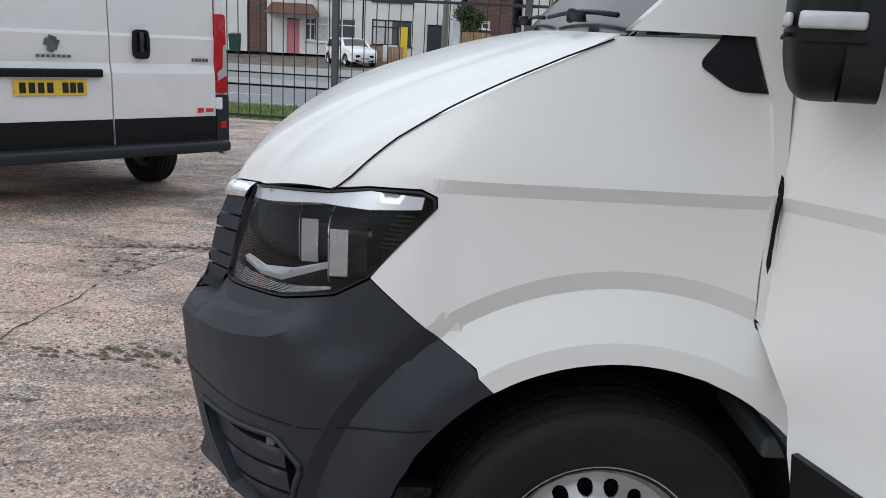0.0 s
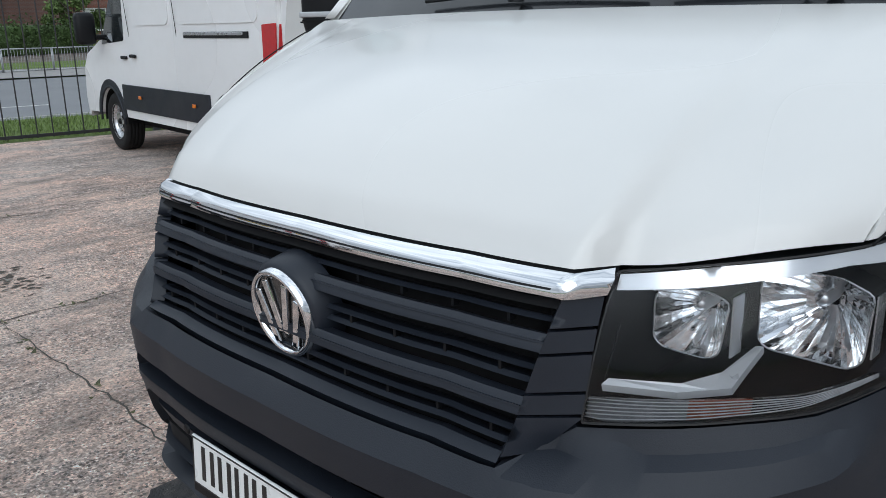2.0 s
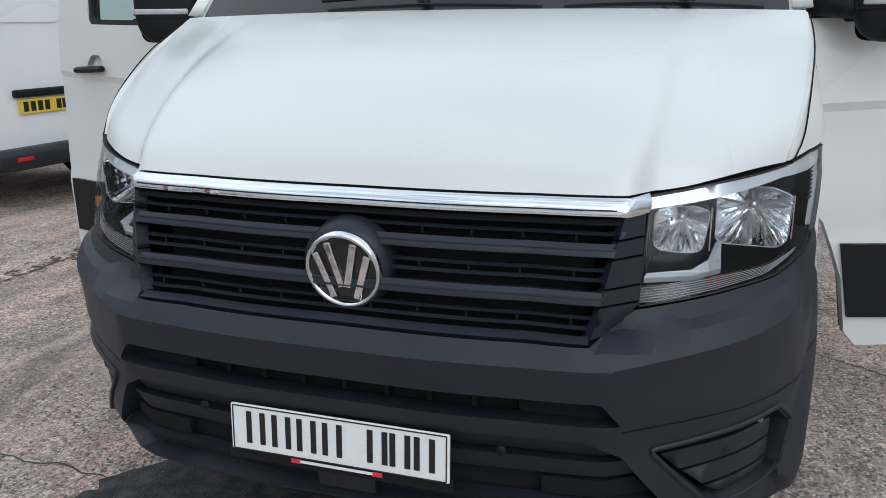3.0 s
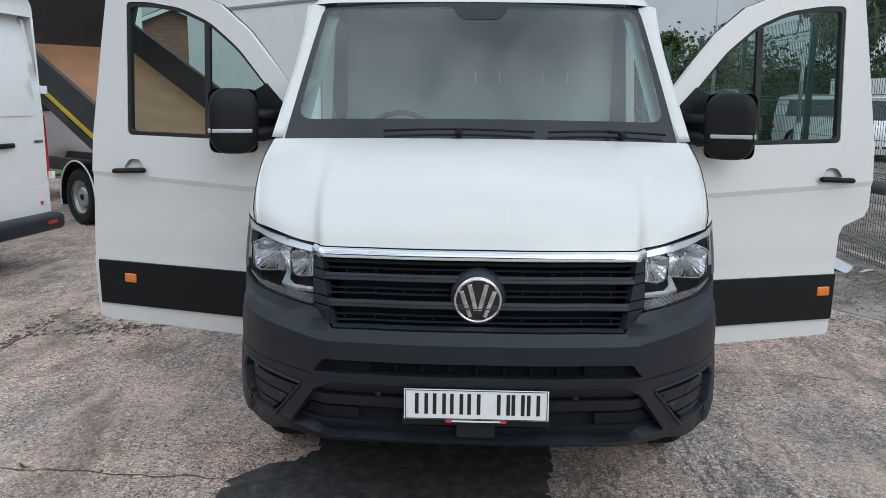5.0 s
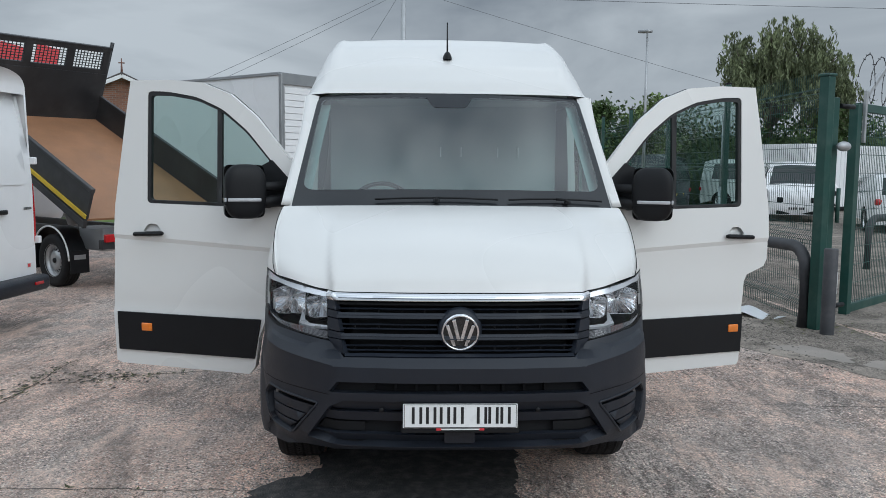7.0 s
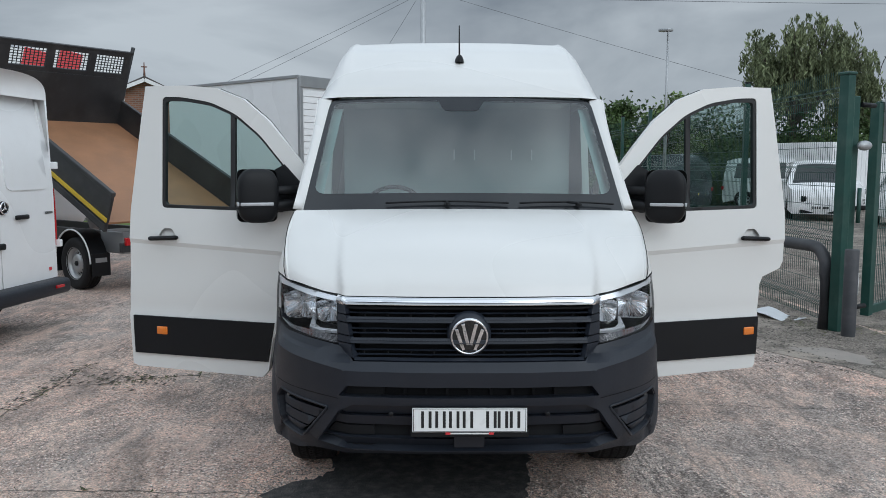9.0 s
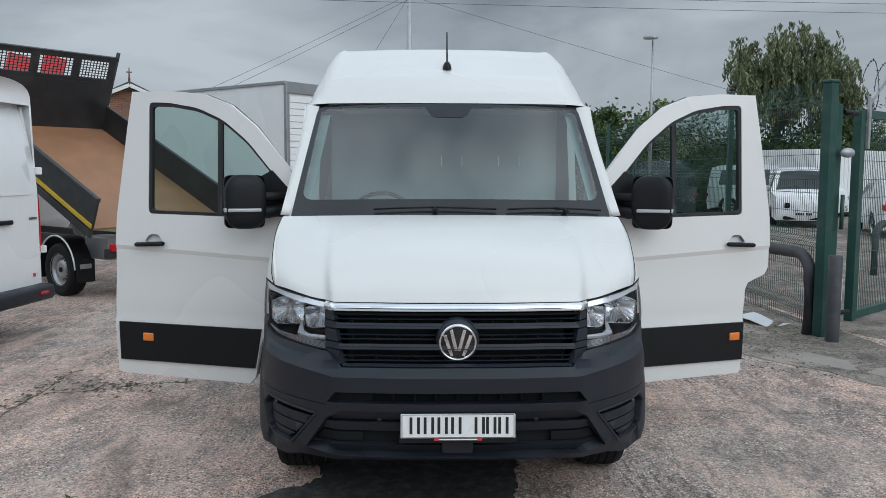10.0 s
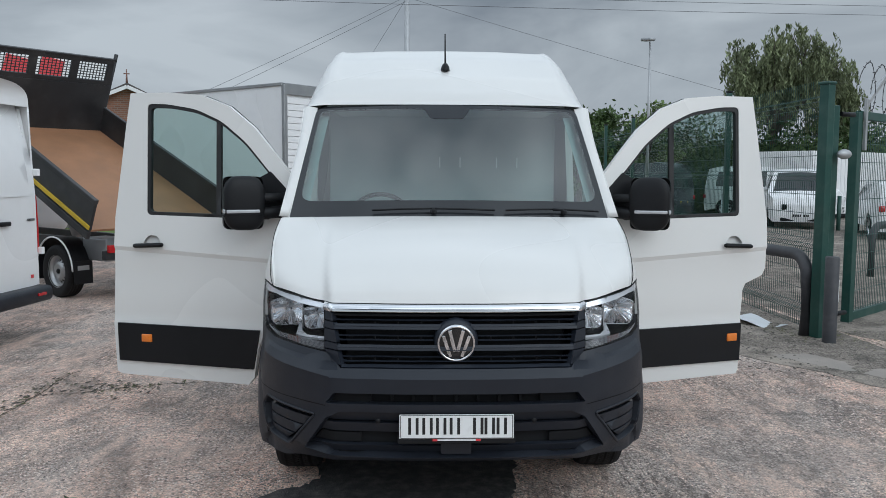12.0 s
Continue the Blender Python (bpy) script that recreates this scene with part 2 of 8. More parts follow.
def glass_material(name, tint, rough=0.0, clear=0.8, low=0.03, high=1.0):
    """A thin pane: partly see-through, with a gloss that grows at low angles."""
    mat = bpy.data.materials.new(name)
    mat.use_nodes = True
    n, l = mat.node_tree.nodes, mat.node_tree.links
    n.remove(n["Principled BSDF"])
    t = n.new("ShaderNodeBsdfTransparent")
    t.inputs["Color"].default_value = (*[c * clear for c in tint], 1)
    g = n.new("ShaderNodeBsdfGlossy")
    g.inputs["Roughness"].default_value = rough
    fr = n.new("ShaderNodeFresnel")
    fr.inputs["IOR"].default_value = 1.52
    mr = n.new("ShaderNodeMapRange")
    mr.inputs["To Min"].default_value, mr.inputs["To Max"].default_value = low, high
    mix = n.new("ShaderNodeMixShader")
    l.new(fr.outputs["Fac"], mr.inputs["Value"])
    l.new(mr.outputs["Result"], mix.inputs["Fac"])
    l.new(t.outputs["BSDF"], mix.inputs[1])
    l.new(g.outputs["BSDF"], mix.inputs[2])
    l.new(mix.outputs["Shader"], n["Material Output"].inputs["Surface"])
    return mat


WHITE = material("white_van_paint", (0.70, 0.695, 0.675), 0.28, coat=0.45, vary=0.012, scale=0.9, rough_vary=0.03, detail=0.0)
WHITE_OLD = material("white_commercial_paint", (0.84, 0.845, 0.85), 0.3, coat=0.3, vary=0.02, scale=0.8, detail=0.0, dirt=(0.45, 0.43, 0.4), dirt_amount=0.07, dirt_scale=6.0)
BUMPER = material("grained_grey_plastic", (0.0118, 0.0152, 0.023), 0.48, spec=0.42, vary=0.10, scale=4.0, bump=0.12, bump_scale=420.0, dirt=(0.05, 0.05, 0.055), dirt_amount=0.18)
GRILLE = material("grille_dark_grey_plastic", (0.015, 0.019, 0.028), 0.45, spec=0.4, vary=0.1, scale=8.0, bump=0.05, bump_scale=300.0)
BLACK = material("black_plastic", (0.0065, 0.007, 0.0085), 0.5, spec=0.27, vary=0.15, scale=9.0, bump=0.06, bump_scale=260.0)
MATT_BLACK = material("deep_black_void", (0.006, 0.0065, 0.008), 0.8, spec=0.3, vary=0.2, scale=5.0)
GLOSS_BLACK = material("gloss_black_trim", (0.012, 0.013, 0.014), 0.12, coat=0.5, vary=0.1, scale=5.0)
FRIT = material("windscreen_border_black", (0.02, 0.022, 0.025), 0.16, vary=0.1, scale=5.0)
CHROME = material("chrome", (0.80, 0.81, 0.83), 0.05, metal=1.0, vary=0.02, scale=5.0, rough_vary=0.02)
SATIN = material("satin_silver", (0.62, 0.63, 0.65), 0.28, metal=0.85, vary=0.04, scale=12.0)
BROW = material("headlamp_silver_brow", (0.86, 0.87, 0.88), 0.16, metal=0.55, vary=0.03, scale=6.0)
STEEL = material("painted_steel_wheel", (0.47, 0.48, 0.49), 0.38, metal=0.6, vary=0.08, scale=14.0, dirt=(0.16, 0.13, 0.10), dirt_amount=0.35, dirt_scale=7.0)
RUBBER = material("tyre_rubber", (0.011, 0.011, 0.012), 0.75, spec=0.3, vary=0.2, scale=9.0, bump=0.2, bump_scale=160.0, dirt=(0.06, 0.055, 0.05), dirt_amount=0.15, dirt_scale=5.0)
SEAL = material("rubber_seal", (0.012, 0.012, 0.013), 0.6, vary=0.1, scale=9.0)
PLATE_WHITE = material("plate_white_reflective", (0.80, 0.81, 0.80), 0.3, coat=0.3, vary=0.02, scale=20.0)
PLATE_YELLOW = material("plate_yellow_reflective", (0.78, 0.55, 0.05), 0.3, coat=0.3, vary=0.02, scale=20.0)
INK = material("plate_black_ink", (0.012, 0.012, 0.013), 0.4, vary=0.05)
AMBER = material("amber_lens", (0.75, 0.20, 0.02), 0.15, coat=0.6, vary=0.08, scale=40.0)
RED_LENS = material("red_lamp_lens", (0.47, 0.009, 0.013), 0.2, coat=0.25, vary=0.15, scale=18.0)
CLEAR_LENS = material("clear_lamp_lens", (0.46, 0.47, 0.49), 0.12, coat=0.6, vary=0.1, scale=30.0)
REFLECTOR = material("lamp_reflector_chrome", (0.93, 0.94, 0.95), 0.10, metal=1.0, vary=0.03, scale=30.0)
STRIP = material("daylight_strip_satin", (0.72, 0.73, 0.74), 0.3, metal=0.35, vary=0.04, scale=12.0)
SMOKED_LENS = material("smoked_ribbed_lens", (0.10, 0.10, 0.105), 0.12, coat=0.5, vary=0.2, scale=60.0)
LAMP_BLACK = material("lamp_housing_black", (0.006, 0.0062, 0.0068), 0.42, spec=0.25, vary=0.1, scale=9.0)
AMBER_SMOKED = material("smoked_amber_lens", (0.15, 0.04, 0.022), 0.2, coat=0.4, vary=0.2, scale=40.0)
RIB = material("clear_lens_ribs", (0.30, 0.30, 0.31), 0.15, coat=0.5, vary=0.2, scale=50.0)
CABIN = material("dark_cabin_plastic", (0.10, 0.11, 0.115), 0.65, vary=0.1, scale=5.0, bump=0.1, bump_scale=200.0)
CABIN_LIGHT = material("grey_cabin_lining", (0.40, 0.45, 0.45), 0.8, vary=0.08, scale=4.0)
CLOTH = material("grey_seat_cloth", (0.07, 0.075, 0.08), 0.9, vary=0.15, scale=30.0, bump=0.2, bump_scale=300.0)
SCREEN_GLASS = glass_material("windscreen_glass", (0.74, 0.96, 0.92), 0.0, 0.93, 0.12, 1.0)
DOOR_GLASS = glass_material("door_glass", (0.68, 0.86, 0.82), 0.0, 0.80, 0.0, 0.30)
LAMP_GLASS = glass_material("headlamp_lens", (0.97, 0.98, 1.0), 0.0, 0.97, 0.01, 0.50)
DARK_GLASS = material("dark_car_glass", (0.02, 0.024, 0.026), 0.05, coat=0.4, vary=0.1, scale=4.0)
HOUSE_GLASS = material("house_window_glass", (0.07, 0.08, 0.09), 0.06, vary=0.5, scale=1.2)
RED_PRINT = material("red_sticker_print", (0.62, 0.04, 0.05), 0.4, vary=0.05)
GREY_PRINT = material("grey_badge_lettering", (0.16, 0.165, 0.17), 0.3, metal=0.5, vary=0.05)


# ---------------------------------------------------------------- ground
def concrete_material():
    mat = bpy.data.materials.new("worn_pink_concrete")
    mat.use_nodes = True
    n, l = mat.node_tree.nodes, mat.node_tree.links
    b = n["Principled BSDF"]
    tc = n.new("ShaderNodeTexCoord")

    def noise_tex(scale, detail=4.0, rough=0.55, distort=0.0):
        t = n.new("ShaderNodeTexNoise")
        t.inputs["Scale"].default_value, t.inputs["Detail"].default_value, t.inputs["Roughness"].default_value, t.inputs["Distortion"].default_value = scale, detail, rough, distort
        l.new(tc.outputs["Object"], t.inputs["Vector"])
        return t.outputs["Fac"]

    def span(src, a, b_, lo=0.0, hi=1.0):
        m = n.new("ShaderNodeMapRange")
        m.inputs["From Min"].default_value, m.inputs["From Max"].default_value = a, b_
        m.inputs["To Min"].default_value, m.inputs["To Max"].default_value = lo, hi
        l.new(src, m.inputs["Value"])
        return m.outputs["Result"]

    def blend(fac, a, c):
        m = n.new("ShaderNodeMix")
        m.data_type = "RGBA"
        l.new(fac, m.inputs["Factor"])
        for key, val in (("A", a), ("B", c)):
            if isinstance(val, tuple):
                m.inputs[key].default_value = (*val, 1)
            else:
                l.new(val, m.inputs[key])
        return m.outputs["Result"]
    # large pink and grey areas, then stains, ridges and grit
    base = blend(span(noise_tex(0.42, 5, 0.6, 0.8), 0.42, 0.58), (0.84, 0.585, 0.47), (0.64, 0.535, 0.475))
    base = blend(span(noise_tex(1.3, 7, 0.72, 0.6), 0.47, 0.60, 0.0, 0.72), base, (0.38, 0.305, 0.265))
    base = blend(span(noise_tex(0.27, 8, 0.66, 1.6), 0.53, 0.61, 0.0, 0.72), base, (0.22, 0.185, 0.165))
    base = blend(span(noise_tex(5.5, 6, 0.7, 0.3), 0.54, 0.66, 0.0, 0.7), base, (0.86, 0.66, 0.56))
    ridge_map = n.new("ShaderNodeMapping")
    ridge_map.inputs["Rotation"].default_value = (0, 0, radians(14))
    ridge_map.inputs["Scale"].default_value = (5.5, 27.0, 1.0)
    l.new(tc.outputs["Object"], ridge_map.inputs["Vector"])
    ridges = n.new("ShaderNodeTexNoise")
    ridges.inputs["Scale"].default_value, ridges.inputs["Detail"].default_value, ridges.inputs["Roughness"].default_value = 1.0, 7.0, 0.7
    l.new(ridge_map.outputs["Vector"], ridges.inputs["Vector"])
    # ridges show only where the surface layer has worn through
    worn = span(noise_tex(0.55, 3, 0.5, 0.6), 0.46, 0.60)

    def both(p, q):
        m = n.new("ShaderNodeMath")
        m.operation = "MULTIPLY"
        l.new(p, m.inputs[0])
        l.new(q, m.inputs[1])
        return m.outputs["Value"]
    base = blend(both(worn, span(ridges.outputs["Fac"], 0.50, 0.58, 0.0, 0.75)), base, (0.15, 0.112, 0.094))
    base = blend(both(worn, span(ridges.outputs["Fac"], 0.46, 0.36, 0.0, 0.45)), base, (0.92, 0.74, 0.64))
    grit = n.new("ShaderNodeTexVoronoi")
    grit.inputs["Scale"].default_value = 95.0
    l.new(tc.outputs["Object"], grit.inputs["Vector"])
    gcol = n.new("ShaderNodeSeparateColor")
    l.new(grit.outputs["Color"], gcol.inputs["Color"])
    base = blend(span(gcol.outputs["Red"], 0.70, 0.95, 0.0, 0.85), base, (0.95, 0.84, 0.76))
    base = blend(span(gcol.outputs["Green"], 0.78, 1.0, 0.0, 0.8), base, (0.07, 0.06, 0.055))
    base = blend(span(noise_tex(26.0, 4, 0.7), 0.57, 0.68, 0.0, 0.85), base, (0.10, 0.083, 0.074))
    # long damp stains, drawn out along the slabs
    long_map = n.new("ShaderNodeMapping")
    long_map.inputs["Rotation"].default_value = (0, 0, radians(8))
    long_map.inputs["Scale"].default_value = (0.75, 1.9, 1.0)
    l.new(tc.outputs["Object"], long_map.inputs["Vector"])
    for seed, size, lo, hi, amount, tint in ((3.1, 1.0, 0.51, 0.62, 0.60, (0.24, 0.20, 0.175)), (8.7, 2.6, 0.54, 0.66, 0.55, (0.27, 0.225, 0.20)), (5.3, 1.7, 0.50, 0.62, 0.70, (0.92, 0.69, 0.57))):
        st = n.new("ShaderNodeTexNoise")
        st.noise_dimensions = "4D"
        st.inputs["W"].default_value = seed
        st.inputs["Scale"].default_value, st.inputs["Detail"].default_value, st.inputs["Roughness"].default_value, st.inputs["Distortion"].default_value = size, 8.0, 0.68, 0.5
        l.new(long_map.outputs["Vector"], st.inputs["Vector"])
        base = blend(span(st.outputs["Fac"], lo, hi, 0.0, amount), base, tint)
    # exposed stones of two sizes, each of its own shade
    bare = span(noise_tex(0.9, 5, 0.65, 0.4), 0.38, 0.60, 0.40, 1.0)
    stones = []
    for size, lo, hi in ((42.0, 0.76, 1.20), (120.0, 0.52, 1.46)):
        cell = n.new("ShaderNodeTexVoronoi")
        cell.inputs["Scale"].default_value = size
        l.new(tc.outputs["Object"], cell.inputs["Vector"])
        shade = n.new("ShaderNodeSeparateColor")
        l.new(cell.outputs["Color"], shade.inputs["Color"])
        tone = span(shade.outputs["Blue"], 0.0, 1.0, lo, hi)
        scl = n.new("ShaderNodeVectorMath")
        scl.operation = "SCALE"
        l.new(base, scl.inputs[0])
        l.new(tone, scl.inputs["Scale"])
        mixed = n.new("ShaderNodeMix")
        mixed.data_type = "RGBA"
        l.new(bare, mixed.inputs["Factor"])
        l.new(base, mixed.inputs["A"])
        l.new(scl.outputs["Vector"], mixed.inputs["B"])
        base = mixed.outputs["Result"]
        stones.append(cell.outputs["Distance"])
    l.new(base, b.inputs["Base Color"])
    l.new(span(noise_tex(0.8, 5), 0.35, 0.65, 0.62, 0.9), b.inputs["Roughness"])
    b.inputs["Specular IOR Level"].default_value = 0.35
    hsum = n.new("ShaderNodeMath")
    hsum.operation = "ADD"
    l.new(ridges.outputs["Fac"], hsum.inputs[0])
    l.new(noise_tex(24.0, 6, 0.75), hsum.inputs[1])
    bp = n.new("ShaderNodeBump")
    bp.inputs["Strength"].default_value, bp.inputs["Distance"].default_value = 1.0, 0.03
    dome = n.new("ShaderNodeMath")
    dome.operation = "MULTIPLY_ADD"
    dome.inputs[1].default_value = -0.5
    l.new(stones[0], dome.inputs[0])
    l.new(hsum.outputs["Value"], dome.inputs[2])
    l.new(dome.outputs["Value"], bp.inputs["Height"])
    l.new(bp.outputs["Normal"], b.inputs["Normal"])
    return mat


CONCRETE = concrete_material()
TARMAC = material("worn_tarmac", (0.125, 0.108, 0.095), 0.92, spec=0.2, vary=0.18, scale=1.2, bump=0.5, bump_scale=90.0, dirt=(0.32, 0.265, 0.23), dirt_amount=0.8, dirt_scale=1.6)


def gravel_material(name, dark, mid, pale, scale=70.0):
    """Broken tarmac and gravel: stones of their own shade in a dark bed, with earthy drifts."""
    mat = bpy.data.materials.new(name)
    mat.use_nodes = True
    n, l = mat.node_tree.nodes, mat.node_tree.links
    b = n["Principled BSDF"]
    tc = n.new("ShaderNodeTexCoord")
    last = None
    for size, key in ((scale, "Red"), (scale * 2.4, "Green")):
        cell = n.new("ShaderNodeTexVoronoi")
        cell.inputs["Scale"].default_value = size
        l.new(tc.outputs["Object"], cell.inputs["Vector"])
        sep = n.new("ShaderNodeSeparateColor")
        l.new(cell.outputs["Color"], sep.inputs["Color"])
        ramp = n.new("ShaderNodeValToRGB")
        ramp.color_ramp.elements[0].position, ramp.color_ramp.elements[0].color = 0.15, (*dark, 1)
        ramp.color_ramp.elements[1].position, ramp.color_ramp.elements[1].color = 0.98, (*pale, 1)
        e = ramp.color_ramp.elements.new(0.6)
        e.color = (*mid, 1)
        l.new(sep.outputs[key], ramp.inputs["Fac"])
        if last is None:
            last, height = ramp.outputs["Color"], cell.outputs["Distance"]
        else:
            mx = n.new("ShaderNodeMix")
            mx.data_type = "RGBA"
            mx.inputs["Factor"].default_value = 0.5
            l.new(last, mx.inputs["A"])
            l.new(ramp.outputs["Color"], mx.inputs["B"])
            last = mx.outputs["Result"]
    for size, lo, hi, amount, tint in ((1.1, 0.48, 0.62, 0.65, pale), (2.7, 0.50, 0.64, 0.6, dark), (7.0, 0.55, 0.70, 0.5, mid)):
        nz = n.new("ShaderNodeTexNoise")
        nz.inputs["Scale"].default_value, nz.inputs["Detail"].default_value, nz.inputs["Roughness"].default_value = size, 7.0, 0.68
        l.new(tc.outputs["Object"], nz.inputs["Vector"])
        mr = n.new("ShaderNodeMapRange")
        mr.inputs["From Min"].default_value, mr.inputs["From Max"].default_value, mr.inputs["To Max"].default_value = lo, hi, amount
        l.new(nz.outputs["Fac"], mr.inputs["Value"])
        mx = n.new("ShaderNodeMix")
        mx.data_type = "RGBA"
        l.new(mr.outputs["Result"], mx.inputs["Factor"])
        l.new(last, mx.inputs["A"])
        mx.inputs["B"].default_value = (*tint, 1)
        last = mx.outputs["Result"]
    l.new(last, b.inputs["Base Color"])
    b.inputs["Roughness"].default_value = 0.92
    b.inputs["Specular IOR Level"].default_value = 0.2
    bp = n.new("ShaderNodeBump")
    bp.inputs["Strength"].default_value, bp.inputs["Distance"].default_value, bp.invert = 0.9, 0.012, True
    l.new(height, bp.inputs["Height"])
    l.new(bp.outputs["Normal"], b.inputs["Normal"])
    return mat


GRAVEL = gravel_material("gravelly_broken_tarmac", (0.07, 0.063, 0.058), (0.25, 0.22, 0.19), (0.47, 0.41, 0.35))
ROADWAY = material("grey_road_surface", (0.20, 0.205, 0.215), 0.8, vary=0.10, scale=0.6, bump=0.3, bump_scale=60.0, dirt=(0.28, 0.28, 0.28), dirt_amount=0.4, dirt_scale=0.25)
PATCH = material("dark_tarmac_patch", (0.028, 0.028, 0.030), 0.9, vary=0.5, scale=26.0, bump=0.9, bump_scale=110.0, dirt=(0.16, 0.145, 0.13), dirt_amount=0.6, dirt_scale=14.0)
PALE_PATCH = material("pale_mortar_patch", (0.32, 0.285, 0.255), 0.9, spec=0.25, vary=0.12, scale=4.0, bump=0.4, bump_scale=60.0, dirt=(0.22, 0.21, 0.19), dirt_amount=0.4, dirt_scale=3.0)
GRASS = material("mown_grass", (0.125, 0.18, 0.05), 0.9, vary=0.35, scale=2.0, bump=0.8, bump_scale=80.0, dirt=(0.12, 0.13, 0.05), dirt_amount=0.5, dirt_scale=1.0, spec=0.2)
KERB = material("concrete_kerb", (0.36, 0.35, 0.33), 0.85, vary=0.12, scale=3.0, bump=0.3, bump_scale=80.0)
PAVING = material("grey_paving", (0.30, 0.29, 0.28), 0.85, vary=0.12, scale=1.0, bump=0.3, bump_scale=60.0, dirt=(0.2, 0.19, 0.18), dirt_amount=0.4)
LINE_WHITE = material("road_line_white", (0.65, 0.65, 0.63), 0.7, vary=0.1, scale=6.0)


def terrain(x, y):
    """The lie of the land: the yard is level, the road beyond the fence lies lower, the houses higher."""
    return interp(y, [(12.0, 0.0), (18.5, -0.40), (27.0, -0.42), (35.0, -0.36), (46.0, 0.10), (49.0, 0.28), (60.0, 0.6), (900.0, 0.6)])


def land(name, x0, x1, ys, mat, lift, label, nx=2, skew=0.0, parent=None):
    vs = [(x0 + (x1 - x0) * i / nx, y + skew * (x0 + (x1 - x0) * i / nx), terrain(0, y) + lift) for y in ys for i in range(nx + 1)]
    fs = [(j * (nx + 1) + i, j * (nx + 1) + i + 1, (j + 1) * (nx + 1) + i + 1, (j + 1) * (nx + 1) + i) for j in range(len(ys) - 1) for i in range(nx)]
    ob = link(name, vs, fs, mat, parent, smooth=False)
    return tagged(ob, label, name.split("_")[0], kind="structure") if parent is None else ob


SKEW = -0.215
ground = land("ground", -900, 900, (-900, -40, 11.0, 12.0, 18.5, 27, 35, 46, 60, 900), GRASS, -0.035, "dull green grass and earth reaching to the horizon", 2, SKEW)
yard = land("yard", -40, 60, (-60, 10.9), CONCRETE, 0.0, "worn pinkish concrete yard with cracks and stains", 2, SKEW)
road = land("road", -160, 160, (18.6, 22.5, 27.0, 31.5, 35.0), ROADWAY, -0.01, "grey tarmac road with faded markings", 2, SKEW)


# ---------------------------------------------------------------- the white van with its cab doors open
NOSE, HALF, POW = 0.65, 0.985, 2.6
AXLE, HUB, ARCH = 1.0, 0.352, 0.464
SETBACK = [(0.28, 0.10), (0.34, 0.055), (0.36, 0.03), (0.45, 0.015), (0.575, 0.01), (0.61, 0.0), (0.735, 0.0), (0.775, 0.022), (0.79, 0.050),
           (0.84, 0.066), (0.95, 0.086), (1.05, 0.123), (1.10, 0.148), (1.16, 0.168), (1.21, 0.19), (1.265, 0.235), (1.33, 0.268), (1.42, 0.30)]
PLAN = [(0.0, 0.0, 0.0)]
for k in range(1, 241):
    a = 0.5 * math.pi * k / 240
    px, py = NOSE * (1 - math.cos(a) ** (2 / POW)), HALF * math.sin(a) ** (2 / POW)
    PLAN.append((PLAN[-1][0] + math.hypot(px - PLAN[-1][1], py - PLAN[-1][2]), px, py))
PLAN_S, PLAN_X, PLAN_Y = (np.array([p[i] for p in PLAN]) for i in range(3))
S_END = PLAN[-1][0]
SB_Z = np.linspace(0.2, 1.6, 561)
SB_X = np.interp(SB_Z, [p[0] for p in SETBACK], [p[1] for p in SETBACK])
soft = np.convolve(np.pad(SB_X, 40, "edge"), np.exp(-(np.arange(-40, 41) / 16.0) ** 2) / np.exp(-(np.arange(-40, 41) / 16.0) ** 2).sum(), "same")[40:-40]
SB_X = np.where(SB_Z > 0.87, soft, SB_X)


def s_y(y):
    """How far round the nose the half width y is reached."""
    return math.copysign(float(np.interp(abs(y), PLAN_Y, PLAN_S)), y)


def s_x(x, z):
    """How far round the nose the station x is reached at the height z."""
    q = x - float(np.interp(z, SB_Z, SB_X))
    return S_END + q - NOSE if q >= NOSE else float(np.interp(q, PLAN_X, PLAN_S))


CREST = [(0.0, 0.737), (0.55, 0.738), (0.61, 0.745), (0.78, 0.767), (0.90, 0.783), (1.0, 0.803), (1.03, 0.818), (1.06, 0.86), (1.10, 0.91), (1.14, 0.955)]


def grille_w(z):
    """Half the width of the grille's flat face at the height z."""
    return 0.528 + (z - 0.785) / 0.245 * 0.050


def lamp_edge(z):
    """Where the grille's slanting end blocks meet the headlamp."""
    return 0.553 + 0.055 * ease(z, 0.785, 0.85)


def kink(y, z):
    """The front face is flat and turns sharply backwards at its corners."""
    if y >= 0.75:
        return 0.0
    up = ease(z, 0.765, 0.79)
    low = interp(y, [(0.0, 0.0), (0.4, -0.007), (0.577, -0.029), (0.66, -0.011), (0.75, 0.0)])
    if up <= 0.0:
        return low
    a, b = grille_w(z), lamp_edge(z) + 0.010
    return low * (1 - up) + up * interp(y, [(0.0, 0.0), (0.4, -0.008), (a, -0.034), (max(b, a + 0.012), 0.012), (0.70, 0.003), (0.75, 0.0)])


